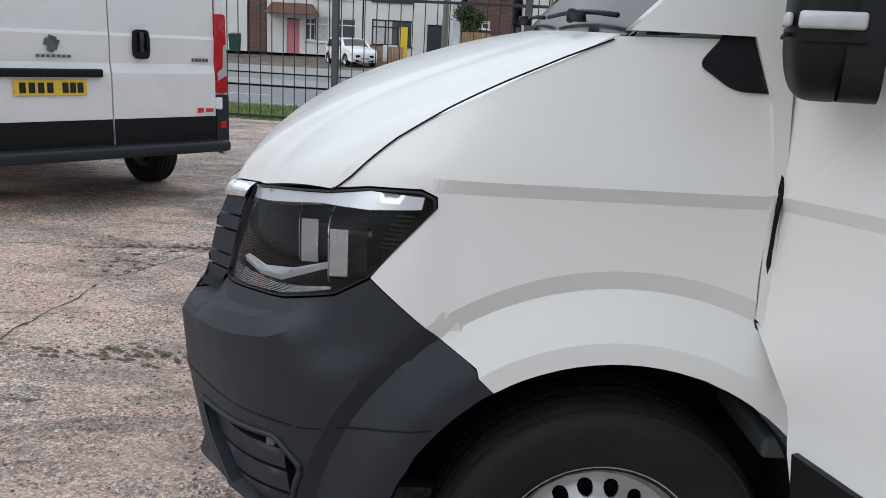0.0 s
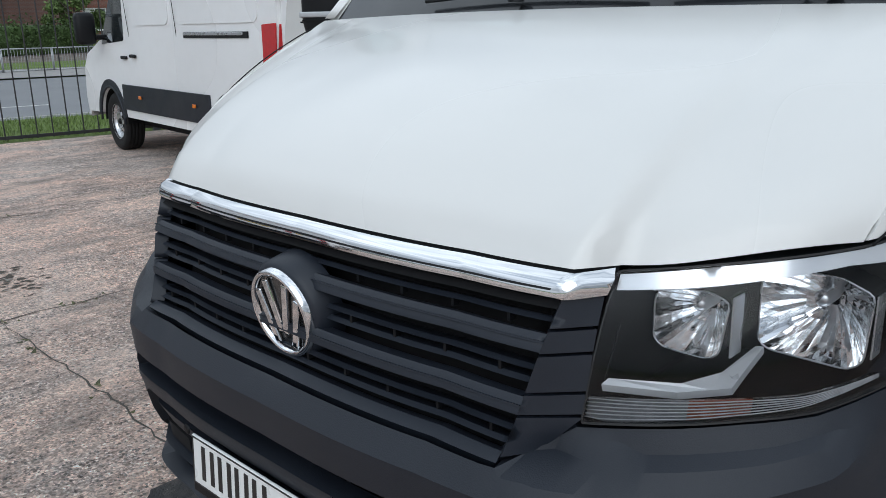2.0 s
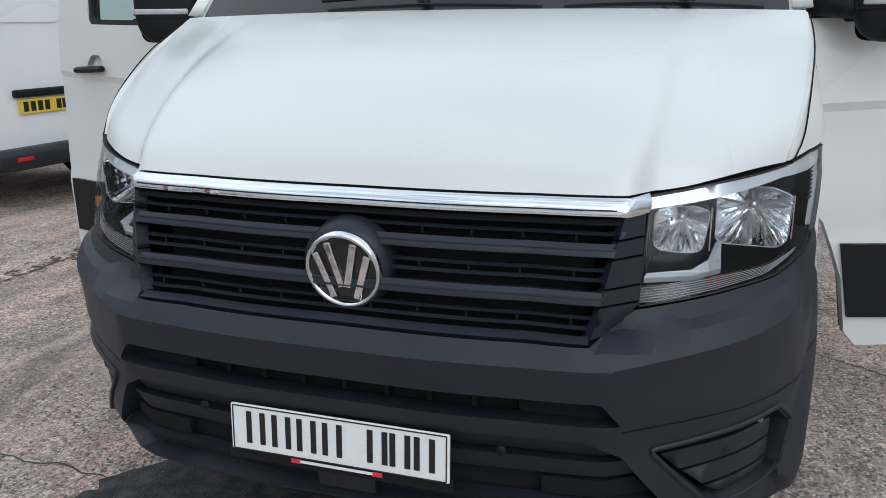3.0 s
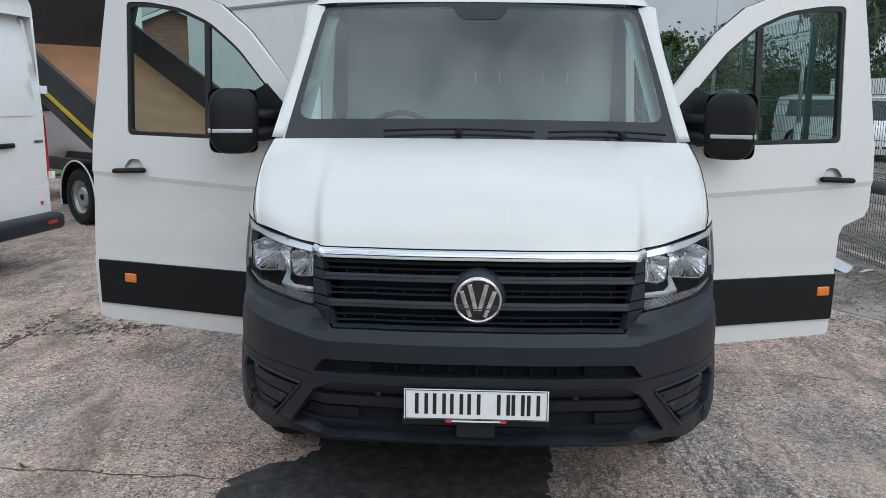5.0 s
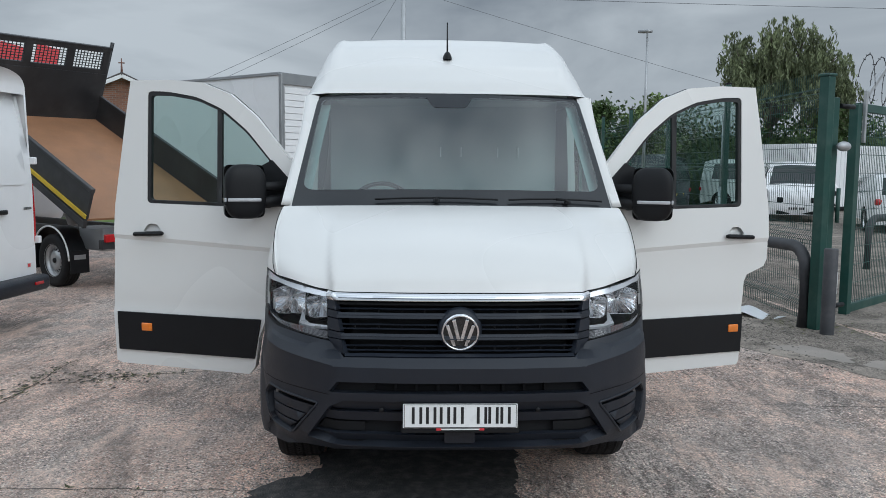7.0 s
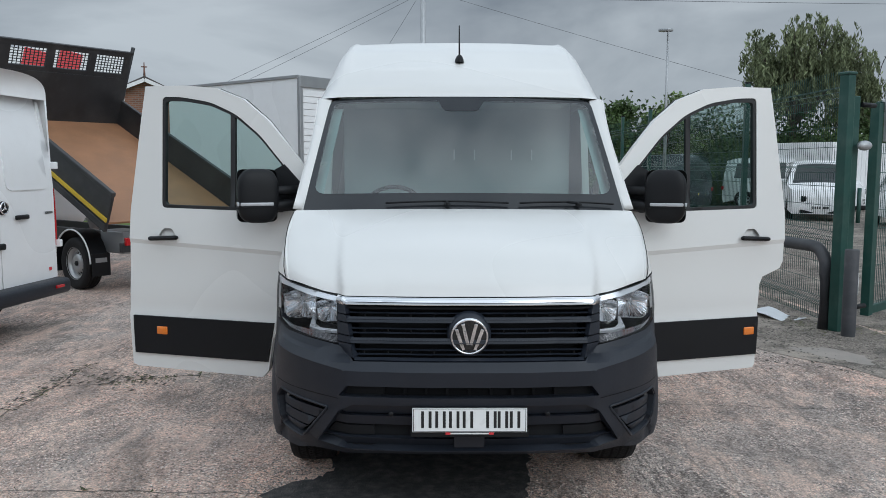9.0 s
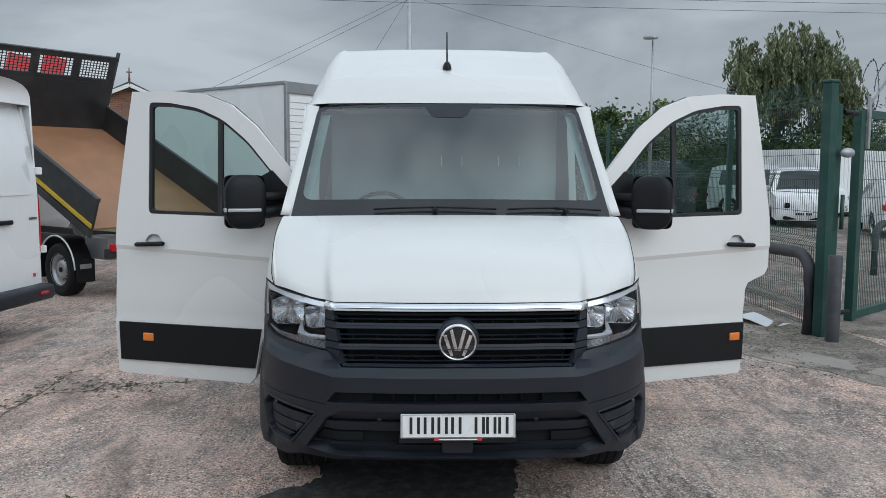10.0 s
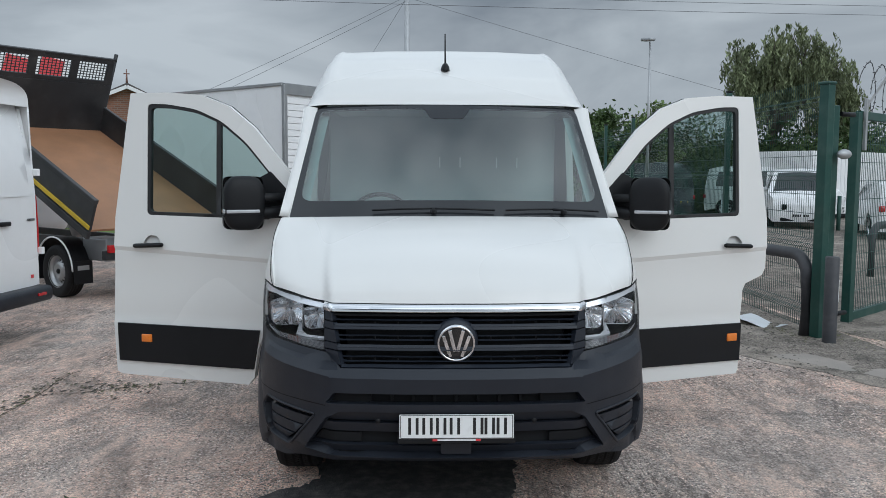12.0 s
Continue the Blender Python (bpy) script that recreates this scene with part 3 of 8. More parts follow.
def skin0(s, z):
    k = abs(s)
    crest, amp = interp(k, CREST), (0.008 + 0.006 * ease(k, 0.62, 0.80)) * (1 - ease(k, 0.98, 1.10))
    bulge = amp * max(0.0, 1 - (z - crest) / 0.07 if z > crest else 1 - (crest - z) / 0.12) ** 1.6
    if k >= S_END:
        x, y = NOSE + k - S_END, HALF
    else:
        x, y = float(np.interp(k, PLAN_S, PLAN_X)), float(np.interp(k, PLAN_S, PLAN_Y))
    lift = (interp(min(k, 1.02), CREST) - 0.735) * (1 - ease(z, 0.835, 0.885)) * ease(k, 0.55, 0.64) * (1 - ease(k, 1.0, 1.10))
    x += float(np.interp(z - lift, SB_Z, SB_X)) + kink(y, z)
    side = ease(y, 0.84, 0.965)
    y -= (y / HALF) * 0.185 * max(0.0, z - 1.15)
    x -= bulge * (1 - side)
    y += 0.7 * bulge * side
    r = math.hypot(x - AXLE, z - HUB)
    y += side * (0.034 * min(1.0, max(0.0, (0.600 - r) / 0.094)) - 0.015 * min(1.0, max(0.0, (0.638 - r) / 0.038)))
    y -= side * ease(x, 0.59, 0.68) * 0.013 * (1 - min(1.0, max(0.0, (z - 1.118) / 0.027))) * ease(z, 0.80, 1.08)
    return Vector((x, math.copysign(y, s), z))


def skin(s, z, d=0.0):
    """The van's outer skin from nose to door: s round the nose, z up, d outwards."""
    p = skin0(s, z)
    if d:
        n = (skin0(s + 0.004, z) - skin0(s - 0.004, z)).cross(skin0(s, z + 0.004) - skin0(s, z - 0.004)).normalized()
        if n.x * (p.x - 1.6) + n.y * p.y < 0:
            n = -n
        p = p + n * d
    return p


def sunk(depth, side=1):
    return lambda u, v, d: skin(u * side, v, depth + d)


def mirrored(half):
    """A whole outline out of its half, from the middle's top to the middle's bottom."""
    return half + [(-u, v) for u, v in reversed(half)]


def arch_points(a0, a1, n=14, x=AXLE, z=HUB, r=ARCH):
    out = []
    for i in range(n + 1):
        a = radians(a0 + (a1 - a0) * i / n)
        out.append((x + r * math.cos(a), z + r * math.sin(a)))
    return out


def ring_crossings(p, q):
    """The points between p and q where the wheel arch's pressed rings cross the line, from p on."""
    far = lambda c: math.hypot(p[0] + (q[0] - p[0]) * c - AXLE, p[1] + (q[1] - p[1]) * c - HUB)
    at = [i / 400 for i in range(1, 400)]
    hits = [min(at, key=lambda c: abs(far(c) - r)) for r in (0.638, 0.60, 0.506) if far(0.0) > r > far(1.0)]
    return [(p[0] + (q[0] - p[0]) * c, p[1] + (q[1] - p[1]) * c) for c in hits]


def wheel(parent, m, radius=0.352, width=0.235, rim=0.215, holes=16, steel=None, name="wheel", tread=False):
    """A road wheel; its outer face looks along +Y of the pose m."""
    hub = new(name)
    hub.parent, hub.matrix_basis = parent, m
    w = width / 2
    prof = [(rim - 0.01, -w * 0.8), (rim + 0.01, -w * 0.93), (rim + 0.05, -w), (radius - 0.035, -w * 0.99), (radius - 0.012, -w * 0.9), (radius, -w * 0.72)]
    for k in range(4):
        y = w * (-0.55 + 0.36 * k)
        prof += [(radius, y - 0.012), (radius - 0.009, y - 0.009), (radius - 0.009, y - 0.002), (radius, y + 0.001)]
    prof += [(radius, w * 0.72), (radius - 0.012, w * 0.9), (radius - 0.02, w * 0.93), (radius - 0.024, w * 0.98), (radius - 0.05, w), (rim + 0.055, w * 1.0), (rim + 0.05, w * 0.985),
             (rim + 0.03, w * 0.98), (rim + 0.01, w * 0.93), (rim - 0.01, w * 0.8)]
    v, f = lathe(prof, 64)
    link("tyre", v, f, RUBBER, hub)
    if tread:
        vs, fs = [], []
        for row, (y0, y1, sk) in enumerate(((-0.92, -0.60, 0.014), (-0.50, -0.24, 0.010), (-0.14, 0.12, -0.010), (0.22, 0.48, 0.010), (0.58, 0.92, 0.016))):
            n = 84
            for i in range(n):
                a = 2 * math.pi * (i + 0.31 * row) / n
                h = 2 * math.pi / n * 0.40
                q = len(vs)
                for y, off in ((y0, -sk), (y1, sk)):
                    for da in (-h, h):
                        for rr in (-0.010, 0.0022):
                            r0 = radius - (0.0125 if abs(y) > 0.9 else 0.0) + rr
                            vs.append((r0 * math.cos(a + da + off / radius), w * y, r0 * math.sin(a + da + off / radius)))
                fs += [(q + 1, q + 3, q + 7, q + 5), (q, q + 1, q + 5, q + 4), (q + 2, q + 6, q + 7, q + 3), (q, q + 2, q + 3, q + 1), (q + 4, q + 5, q + 7, q + 6)]
        link("tyre_tread", vs, fs, RUBBER, hub, smooth=False)
    steel = steel or STEEL
    v, f = lathe([(rim + 0.004, -w * 0.8), (rim - 0.02, -w * 0.7), (rim - 0.035, 0.0), (rim - 0.03, w * 0.55), (rim - 0.012, w * 0.68), (rim + 0.002, w * 0.90), (rim + 0.008, w * 0.86)], 48)
    r = link("rim", v, f, steel, hub)

    def dish(u, t, d):
        q = math.hypot(u, t)
        return Vector((u, w * (0.32 + 0.42 * ease(q, 0.16, 0.09) - 0.12 * ease(q, 0.09, 0.05)) + d, t))
    ring = [(rim * 0.86 * math.cos(2 * math.pi * k / 40), rim * 0.86 * math.sin(2 * math.pi * k / 40)) for k in range(40)]
    cut = []
    for k in range(holes):
        a = 2 * math.pi * (k + 0.5) / holes
        cx, cz, q = rim * 0.66 * math.cos(a), rim * 0.66 * math.sin(a), rim * 0.66 * math.pi / holes * 0.62
        cut.append([(cx + q * math.cos(b * math.pi / 5), cz + q * math.sin(b * math.pi / 5)) for b in range(10)])
    v, f = panel(ring, dish, rim * 0.14, cut, 0.006)
    link("wheel_disc", v, f, steel, hub)
    v, f = lathe([(0.0, w * 0.82), (0.026, w * 0.81), (0.034, w * 0.74), (0.036, w * 0.4)], 20)
    link("centre_cap", v, f, BLACK, hub)
    v, f = lathe([(0.0, 0.0), (rim * 0.9, 0.0)], 24)
    link("brake_drum", v, f, MATT_BLACK, hub)
    return hub


VAN = thing("white_van", "white high-roof panel van, grey bumper, both cab doors open", "van", pose(0, 0, 0, 0, 0, -1.25))

# bumper
half = [(0.0, 0.778), (s_y(0.53), 0.778), (s_y(0.552), 0.792), (s_y(0.605), 0.832), (s_y(0.70), 0.848), (s_y(0.80), 0.863), (s_y(0.875), 0.872),
        (s_x(0.44, 0.902), 0.902), (s_x(0.510, 0.945), 0.945)]
EDGE = [(0.510, 0.945), (0.630, 0.85), arch_points(122, 187, 12)[0]]
half += [(s_x(x, z), z) for x, z in (*ring_crossings(EDGE[0], EDGE[1]), EDGE[1], *ring_crossings(EDGE[1], EDGE[2]))]
half += [(s_x(x, z), z) for x, z in arch_points(122, 187, 12)]
half += [(s_x(0.30, 0.29), 0.292), (s_y(0.72), 0.318), (s_y(0.55), 0.335), (s_y(0.3), 0.34), (0.0, 0.34)]
slot = rounded([(s_y(0.56), 0.668), (s_y(0.600), 0.618), (s_y(-0.600), 0.618), (s_y(-0.56), 0.668)], 0.01)
intake = rounded([(s_y(0.535), 0.578), (s_y(0.60), 0.545), (s_y(0.715), 0.372), (s_y(0.4), 0.362), (s_y(-0.4), 0.362), (s_y(-0.715), 0.372), (s_y(-0.60), 0.545), (s_y(-0.535), 0.578)], 0.01)
fog = [rounded([(k * s_y(0.66), 0.548), (k * s_y(0.905), 0.580), (k * s_x(0.37, 0.53), 0.53), (k * s_x(0.33, 0.40), 0.40), (k * s_y(0.80), 0.372)], 0.012) for k in (1, -1)]
ridge = [(k, interp(abs(k), CREST)) for k in [0.01 * i for i in range(-120, 121)]]
sheet("bumper", mirrored(half)[:-1], sunk(0.0), BUMPER, VAN, 0.028, [slot, intake, *fog], 0.05, "dark grey textured plastic front bumper",
      [ridge, *[[(k * 0.02 * i, interp(0.02 * i, CREST) + up) for i in range(36, 50)] for k in (1, -1) for up in (0.040, 0.055)], [(-1.05, 0.61), (1.05, 0.61)], *[[(k * s_x(x, z), z) for x, z in arch_points(a, 180, 16, r=q)] for k in (1, -1) for q, a in ((0.638, 132), (0.60, 131), (0.506, 127))], [(s_y(-0.54), 0.36), (s_y(0.54), 0.36)],
       *[[(k * s_y(0.577), 0.674), (k * s_y(0.577), 0.77)] for k in (1, -1)]], 22)
sheet("bumper_void", [(s_y(0.97), 0.69), (s_y(0.97), 0.30), (s_y(-0.97), 0.30), (s_y(-0.97), 0.69)], sunk(-0.07), MATT_BLACK, VAN, 0.05, (), 0)
for z0, z1, dep, w in ((0.528, 0.572, -0.020, 0.60), (0.474, 0.521, -0.024, 0.64), (0.372, 0.412, -0.022, 0.70)):
    bar = mirrored([(0.0, z1), (s_y(w), z1), (s_y(w + 0.02), z0), (0.0, z0)])
    sheet("intake_bar", bar, lambda u, v, d, dep=dep, z0=z0, z1=z1: skin(u, v, dep - 0.02 * (z1 - v) / (z1 - z0) + d), BUMPER, VAN, 0.04, (), 0.03)
sheet("intake_plinth", rounded([(s_y(-0.07), 0.47), (s_y(0.07), 0.47), (s_y(0.07), 0.375), (s_y(-0.07), 0.375)], 0.01), sunk(-0.012), BUMPER, VAN, 0.03, (), 0.03)
for k in (1, -1):
    sheet("intake_blank", [(k * s_y(0.44), 0.466), (k * s_y(0.645), 0.466), (k * s_y(0.68), 0.418), (k * s_y(0.44), 0.418)], sunk(-0.042), MATT_BLACK, VAN, 0.04, (), 0.02)
    sheet("slot_blank", [(k * s_y(0.40), 0.668), (k * s_y(0.562), 0.668), (k * s_y(0.60), 0.618), (k * s_y(0.40), 0.618)], sunk(-0.045), MATT_BLACK, VAN, 0.04, (), 0.02)
for k in range(9):
    y = -0.4 + 0.1 * k
    box("intake_rib", (0.03, 0.012, 0.045), Matrix.Translation(skin(s_y(y), 0.642, -0.06)), MATT_BLACK, VAN, 0.002)
for k in (1, -1):
    for z0, z1 in ((0.374, 0.422), (0.430, 0.476), (0.484, 0.527)):
        q = [(k * s_y(0.665 + (0.55 - z1) * 0.9), z1), (k * s_y(0.912), z1 + 0.020), (k * s_y(0.912), z0 + 0.020), (k * s_y(0.665 + (0.55 - z0) * 0.9), z0)]
        sheet("corner_louvre", q, sunk(-0.020), BUMPER, VAN, 0.04, (), 0.025)
    ring = [skin(u, v, 0.001) for u, v in dense(rounded([(k * s_y(0.652), 0.553), (k * s_y(0.908), 0.588), (k * s_x(0.382, 0.53), 0.535), (k * s_x(0.34, 0.395), 0.395), (k * s_y(0.795), 0.364)], 0.014), 0.03)]
    tube("corner_recess_frame", ring, 0.0065, BUMPER, VAN, 6, True)
    box("tow_eye_cover", (0.02, 0.014, 0.022), Matrix.Translation(skin(k * s_y(0.890), 0.558, -0.022)), GREY_PRINT, VAN, 0.004)
    sheet("wing_seam", [(k * s_x(0.64, 0.66), 0.664), (k * s_y(0.945), 0.628), (k * s_y(0.60), 0.606), (k * s_y(0.60), 0.602), (k * s_y(0.945), 0.624), (k * s_x(0.64, 0.66), 0.660)], sunk(0.001), MATT_BLACK, VAN, 0.05, (), 0)
    # parking sensors
    v, f = lathe([(0.0, 0.003), (0.011, 0.003), (0.012, 0.0)], 14, "X")
    ob = link("sensor", v, f, BLACK, VAN)
    ob.matrix_basis = Matrix.Translation(skin(k * s_y(0.36), 0.535, -0.012)) @ Matrix.Rotation(math.pi, 4, "Z")

v, f = grid_mesh(lambda i, j: skin(-1.0 + 2.0 * i, 0.345, -0.006 - 0.075 * j), 40, 2)
link("bumper_floor", v, f, MATT_BLACK, VAN)

# grille
sheet("grille_backing", mirrored([(0.0, 1.045), (s_y(0.59), 1.045), (s_y(0.56), 0.775), (0.0, 0.775)]), sunk(-0.085), MATT_BLACK, VAN, 0.05, (), 0)


for z0, z1, dep, mat in ((0.947, 0.973, 0.004, GRILLE), (0.853, 0.879, 0.004, GRILLE), (0.784, 0.795, -0.002, GRILLE), (1.008, 1.020, -0.004, MATT_BLACK),
                         (0.990, 0.998, -0.016, GRILLE), (0.918, 0.925, -0.014, GRILLE), (0.898, 0.905, -0.016, GRILLE), (0.826, 0.833, -0.014, GRILLE), (0.806, 0.813, -0.016, GRILLE)):
    bar = mirrored([(0.0, z1), (s_y(grille_w(z1)), z1), (s_y(grille_w(z0)), z0), (0.0, z0)])
    sheet("grille_bar", bar, lambda u, v, d, dep=dep, z0=z0, z1=z1: skin(u, v, dep - 0.016 * max(0.0, (v - z0) / (z1 - z0) - 0.45) - 0.006 * max(0.0, 0.12 - (v - z0) / (z1 - z0)) + d), mat, VAN, 0.012 if mat is GRILLE else 0.05, (), 0.03)
for zr in (0.96, 0.865):
    bar = mirrored([(0.0, zr + 0.003), (s_y(grille_w(zr)), zr + 0.003), (s_y(grille_w(zr)), zr), (0.0, zr)])
    sheet("grille_bar_edge", bar, sunk(0.006), GRILLE, VAN, 0.05, (), 0.006)
for k in range(10):
    y = (k - 4.5) * 0.108
    for z in (0.987, 0.911, 0.822):
        box("grille_rib", (0.014, 0.006, 0.016), Matrix.Translation(skin(s_y(y), z, -0.028)), BLACK, VAN, 0.001)
for k in (1, -1):
    for z0, z1 in ((0.789, 0.848), (0.853, 0.882), (0.887, 0.940), (0.945, 0.976), (0.981, 1.021)):
        w0, w1 = grille_w(z0), grille_w(z1)
        e0, e1 = lamp_edge(z0), lamp_edge(z1)
        sheet("grille_end_block", [(k * s_y(w1), z1), (k * s_y(e1 + 0.004), z1), (k * s_y(e0 + 0.004), z0), (k * s_y(w0), z0)], sunk(0.002), GRILLE, VAN, 0.012, (), 0.03)
sheet("chrome_strip", mirrored([(0.0, 1.057), (s_y(grille_w(1.058)), 1.058), (s_y(0.616), 1.060), (s_y(0.612), 1.024), (s_y(grille_w(1.022)), 1.022), (0.0, 1.022)]),
      lambda u, v, d: skin(u, v, 0.012 - 0.012 * ease(v, 1.045, 1.06) - 0.004 * (1 - ease(v, 1.020, 1.028)) + d), CHROME, VAN, 0.009, (), 0.02, "bright chrome trim strip over the grille")
sheet("chrome_strip_line", mirrored([(0.0, 1.0335), (s_y(0.56), 1.0335), (s_y(0.56), 1.0305), (0.0, 1.0305)]), sunk(0.0140), BLACK, VAN, 0.05, (), 0)

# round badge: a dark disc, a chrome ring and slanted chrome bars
badge = new("badge")
badge.parent = VAN
badge.matrix_basis = Matrix.Translation(skin(0.0, 0.892, -0.008)) @ Matrix.Rotation(radians(-9), 4, "Y")
v, f = lathe([(0.0, -0.012), (0.088, -0.012), (0.100, 0.0), (0.103, 0.05)], 48, "X")
link("badge_base", v, f, GRILLE, badge)
v, f = lathe([(0.0, -0.016), (0.080, -0.014)], 40, "X")
link("badge_disc", v, f, GLOSS_BLACK, badge)
v, f = lathe([(0.075, -0.013), (0.077, -0.023), (0.082, -0.026), (0.087, -0.023), (0.089, -0.010)], 48, "X")
link("badge_ring", v, f, CHROME, badge)
for y0, z0, y1, z1 in ((-0.060, 0.038, -0.026, -0.066), (0.060, 0.038, 0.026, -0.066), (-0.031, 0.064, -0.006, -0.040), (0.031, 0.064, 0.006, -0.040)):
    a, b = Vector((-0.019, y0, z0)), Vector((-0.019, y1, z1))
    d = (b - a)
    q = Matrix.Translation((a + b) / 2) @ Matrix.Rotation(math.atan2(d.z, d.y), 4, "X")
    box("badge_bar", (0.008, d.length, 0.017), q, CHROME, badge, 0.003)

# number plate with bars in place of its characters
plate = new("number_plate")
plate.parent = VAN
plate.matrix_basis = pose(-0.006, 0, 0.5205, 0, 3, 0)
box("plate_board", (0.008, 0.52, 0.111), pose(0, 0, 0), PLATE_WHITE, plate, 0.003, "white reflective number plate")
box("plate_holder", (0.012, 0.535, 0.034), pose(0.006, 0, -0.062), BLACK, plate, 0.003)
for z in (0.052, -0.052):
    box("plate_border", (0.002, 0.508, 0.0025), pose(-0.0045, 0, z), INK, plate, 0.0)
for y in (0.2535, -0.2535):
    box("plate_border", (0.002, 0.0025, 0.102), pose(-0.0045, y, 0), INK, plate, 0.0)
for y in (0.196, 0.132, 0.070, 0.008, -0.098, -0.150, -0.205):
    bm = bmesh.new()
    for dy in (-0.017, 0.017):
        bm_box(bm, (0.002, 0.013, 0.076), pose(-0.0046, y + dy, 0.003), 0.0)
    part("character_bar", bm, INK, plate)
box("plate_caption", (0.002, 0.19, 0.006), pose(-0.0047, 0, -0.0625 + 0.002), PLATE_WHITE, plate, 0.0)
for y in (0.098, -0.098):
    box("plate_mark", (0.002, 0.022, 0.010), pose(-0.0049, y, -0.0605), RED_PRINT, plate, 0.0)

# headlamps
OUTER_RIM = [(0.748, 0.925), (0.765, 0.914), (0.880, 0.912), (0.899, 0.928), (0.905, 1.028), (0.860, 1.046), (0.775, 1.046), (0.748, 1.020)]
INNER_RIM = [(0.622, 0.925), (0.637, 0.912), (0.705, 0.908), (0.725, 0.918), (0.737, 1.003), (0.705, 1.014), (0.632, 1.010), (0.622, 0.990)]


def lamp_back(u, v, k, d, lip):
    """The inside of the lamp's housing: a deep box behind the lens, its walls running forward to the skin."""
    p = skin0(abs(u), v)
    y = p.y - 0.05 * ease(p.y, 0.84, 0.93)
    b = Vector((max(p.x + 0.03, 0.51 + 0.36 * (y - 0.62)), k * y, 0.97 + (v - 0.97) * 0.93))
    return b.lerp(skin(abs(u) * k, v, -0.004), min(1.0, -d / lip))


for k in (1, -1):
    lamp = new("headlamp")
    lamp.parent = VAN
    lamp["label"] = "clear headlamp with chrome reflectors in a black housing"
    edge = [(s_y(0.617), 1.056), (s_y(0.609), 0.837), (s_y(0.66), 0.8455), (s_y(0.71), 0.853), (s_y(0.76), 0.8605), (s_y(0.81), 0.868), (s_y(0.845), 0.872), (s_y(0.875), 0.877), (s_x(0.44, 0.907), 0.907), (s_x(0.508, 0.950), 0.950),
            (s_x(0.567, 1.02), 1.020), (s_x(0.628, 1.088), 1.088), (s_x(0.627, 1.108), 1.108), (s_x(0.60, 1.120), 1.120), (s_x(0.50, 1.115), 1.115), (s_x(0.42, 1.10), 1.099), (s_y(0.75), 1.078)]
    edge = rounded(edge, 0.008, 3)
    sheet("lamp_housing", edge, lambda u, v, d, k=k: lamp_back(u, v, k, d, 0.1), LAMP_BLACK, lamp, 0.03, (), 0.1)
    ob = sheet("lamp_lens", edge, lambda u, v, d, k=k: skin(u * k, v, 0.002 + d), LAMP_GLASS, lamp, 0.025, (), 0.0)
    ob.visible_shadow = False
    sheet("lamp_seal", edge, lambda u, v, d, k=k: skin(u * k, v, 0.0025 + d), SEAL, lamp, 0.03, [[(s_y(0.617) + (u - s_y(0.617)) * 0.992 + 0.002, 0.98 + (v - 0.98) * 0.976) for u, v in edge]], 0.01)
    top = [(s_y(0.622), 1.052), (s_y(0.622), 1.030), (s_y(0.75), 1.048), (s_x(0.40, 1.075), 1.073), (s_x(0.50, 1.075), 1.075), (s_x(0.60, 1.085), 1.085), (s_x(0.605, 1.108), 1.108), (s_x(0.50, 1.110), 1.110), (s_x(0.42, 1.094), 1.094), (s_y(0.75), 1.074)]
    sheet("lamp_brow", top, lambda u, v, d, k=k: skin(u * k, v, -0.006 + d), BROW, lamp, 0.02, (), 0.03, "silver brow along the top of the headlamp")
    for rim, x0, lean in ((INNER_RIM, 0.332, 0.10), (OUTER_RIM, 0.420, 0.03)):
        bowl = new("reflector")
        bowl.parent = lamp
        outline = dense(rounded(rim, 0.010, 2), 0.014)
        cy, cz = sum(p[0] for p in outline) / len(outline), sum(p[1] for p in outline) / len(outline) + 0.008
        n = len(outline)
        vs, fs = [], []
        rings = (1.0, 0.90, 0.76, 0.60, 0.42, 0.24, 0.12)
        for r in rings:
            for i, (y, z) in enumerate(outline):
                flute = 0.0018 * (i % 2) * math.sin(math.pi * min(1.0, (1 - r) * 1.6))
                vs.append((x0 + lean * (cy + (y - cy) * r - 0.68 if lean > 0.05 else y - 0.82) + 0.085 * (1 - r ** 1.7) - flute, k * (cy + (y - cy) * r), cz + (z - cz) * r))
        for a in range(len(rings) - 1):
            for i in range(n):
                q = (a * n + i, a * n + (i + 1) % n, (a + 1) * n + (i + 1) % n, (a + 1) * n + i)
                fs.append(q if k < 0 else q[::-1])
        link("reflector_bowl", vs, fs, REFLECTOR, bowl, smooth=False)
        tube("reflector_rim", vs[:n], 0.0016, SATIN, bowl, 5, True)
        # dark sleeve round the bowl, silver on its outer side
        back = [(x + 0.075, k * cy + (y - k * cy) * 0.96, cz + (z - cz) * 0.96) for x, y, z in vs[:n]]
        link("reflector_sleeve", vs[:n] + back, [(i, (i + 1) % n, n + (i + 1) % n, n + i) for i in range(n)], LAMP_BLACK, bowl, smooth=False)
        yo, zo = max(p[0] for p in rim) + 0.002, cz - 0.006
        box("reflector_side_plate", (0.036, 0.003, 0.094), pose(x0 + lean * 0.08 + 0.021, k * yo, zo, 0, 0, 0), SATIN, bowl, 0.001, "silver side plate of the reflector")
        v, f = lathe([(0.0, 0.0), (0.008, 0.001), (0.013, 0.008), (0.013, 0.05)], 16, "X")
        ob = link("bulb_cap", v, f, SATIN, bowl)
        ob.matrix_basis = pose(x0 + 0.030, k * cy, cz + 0.012)
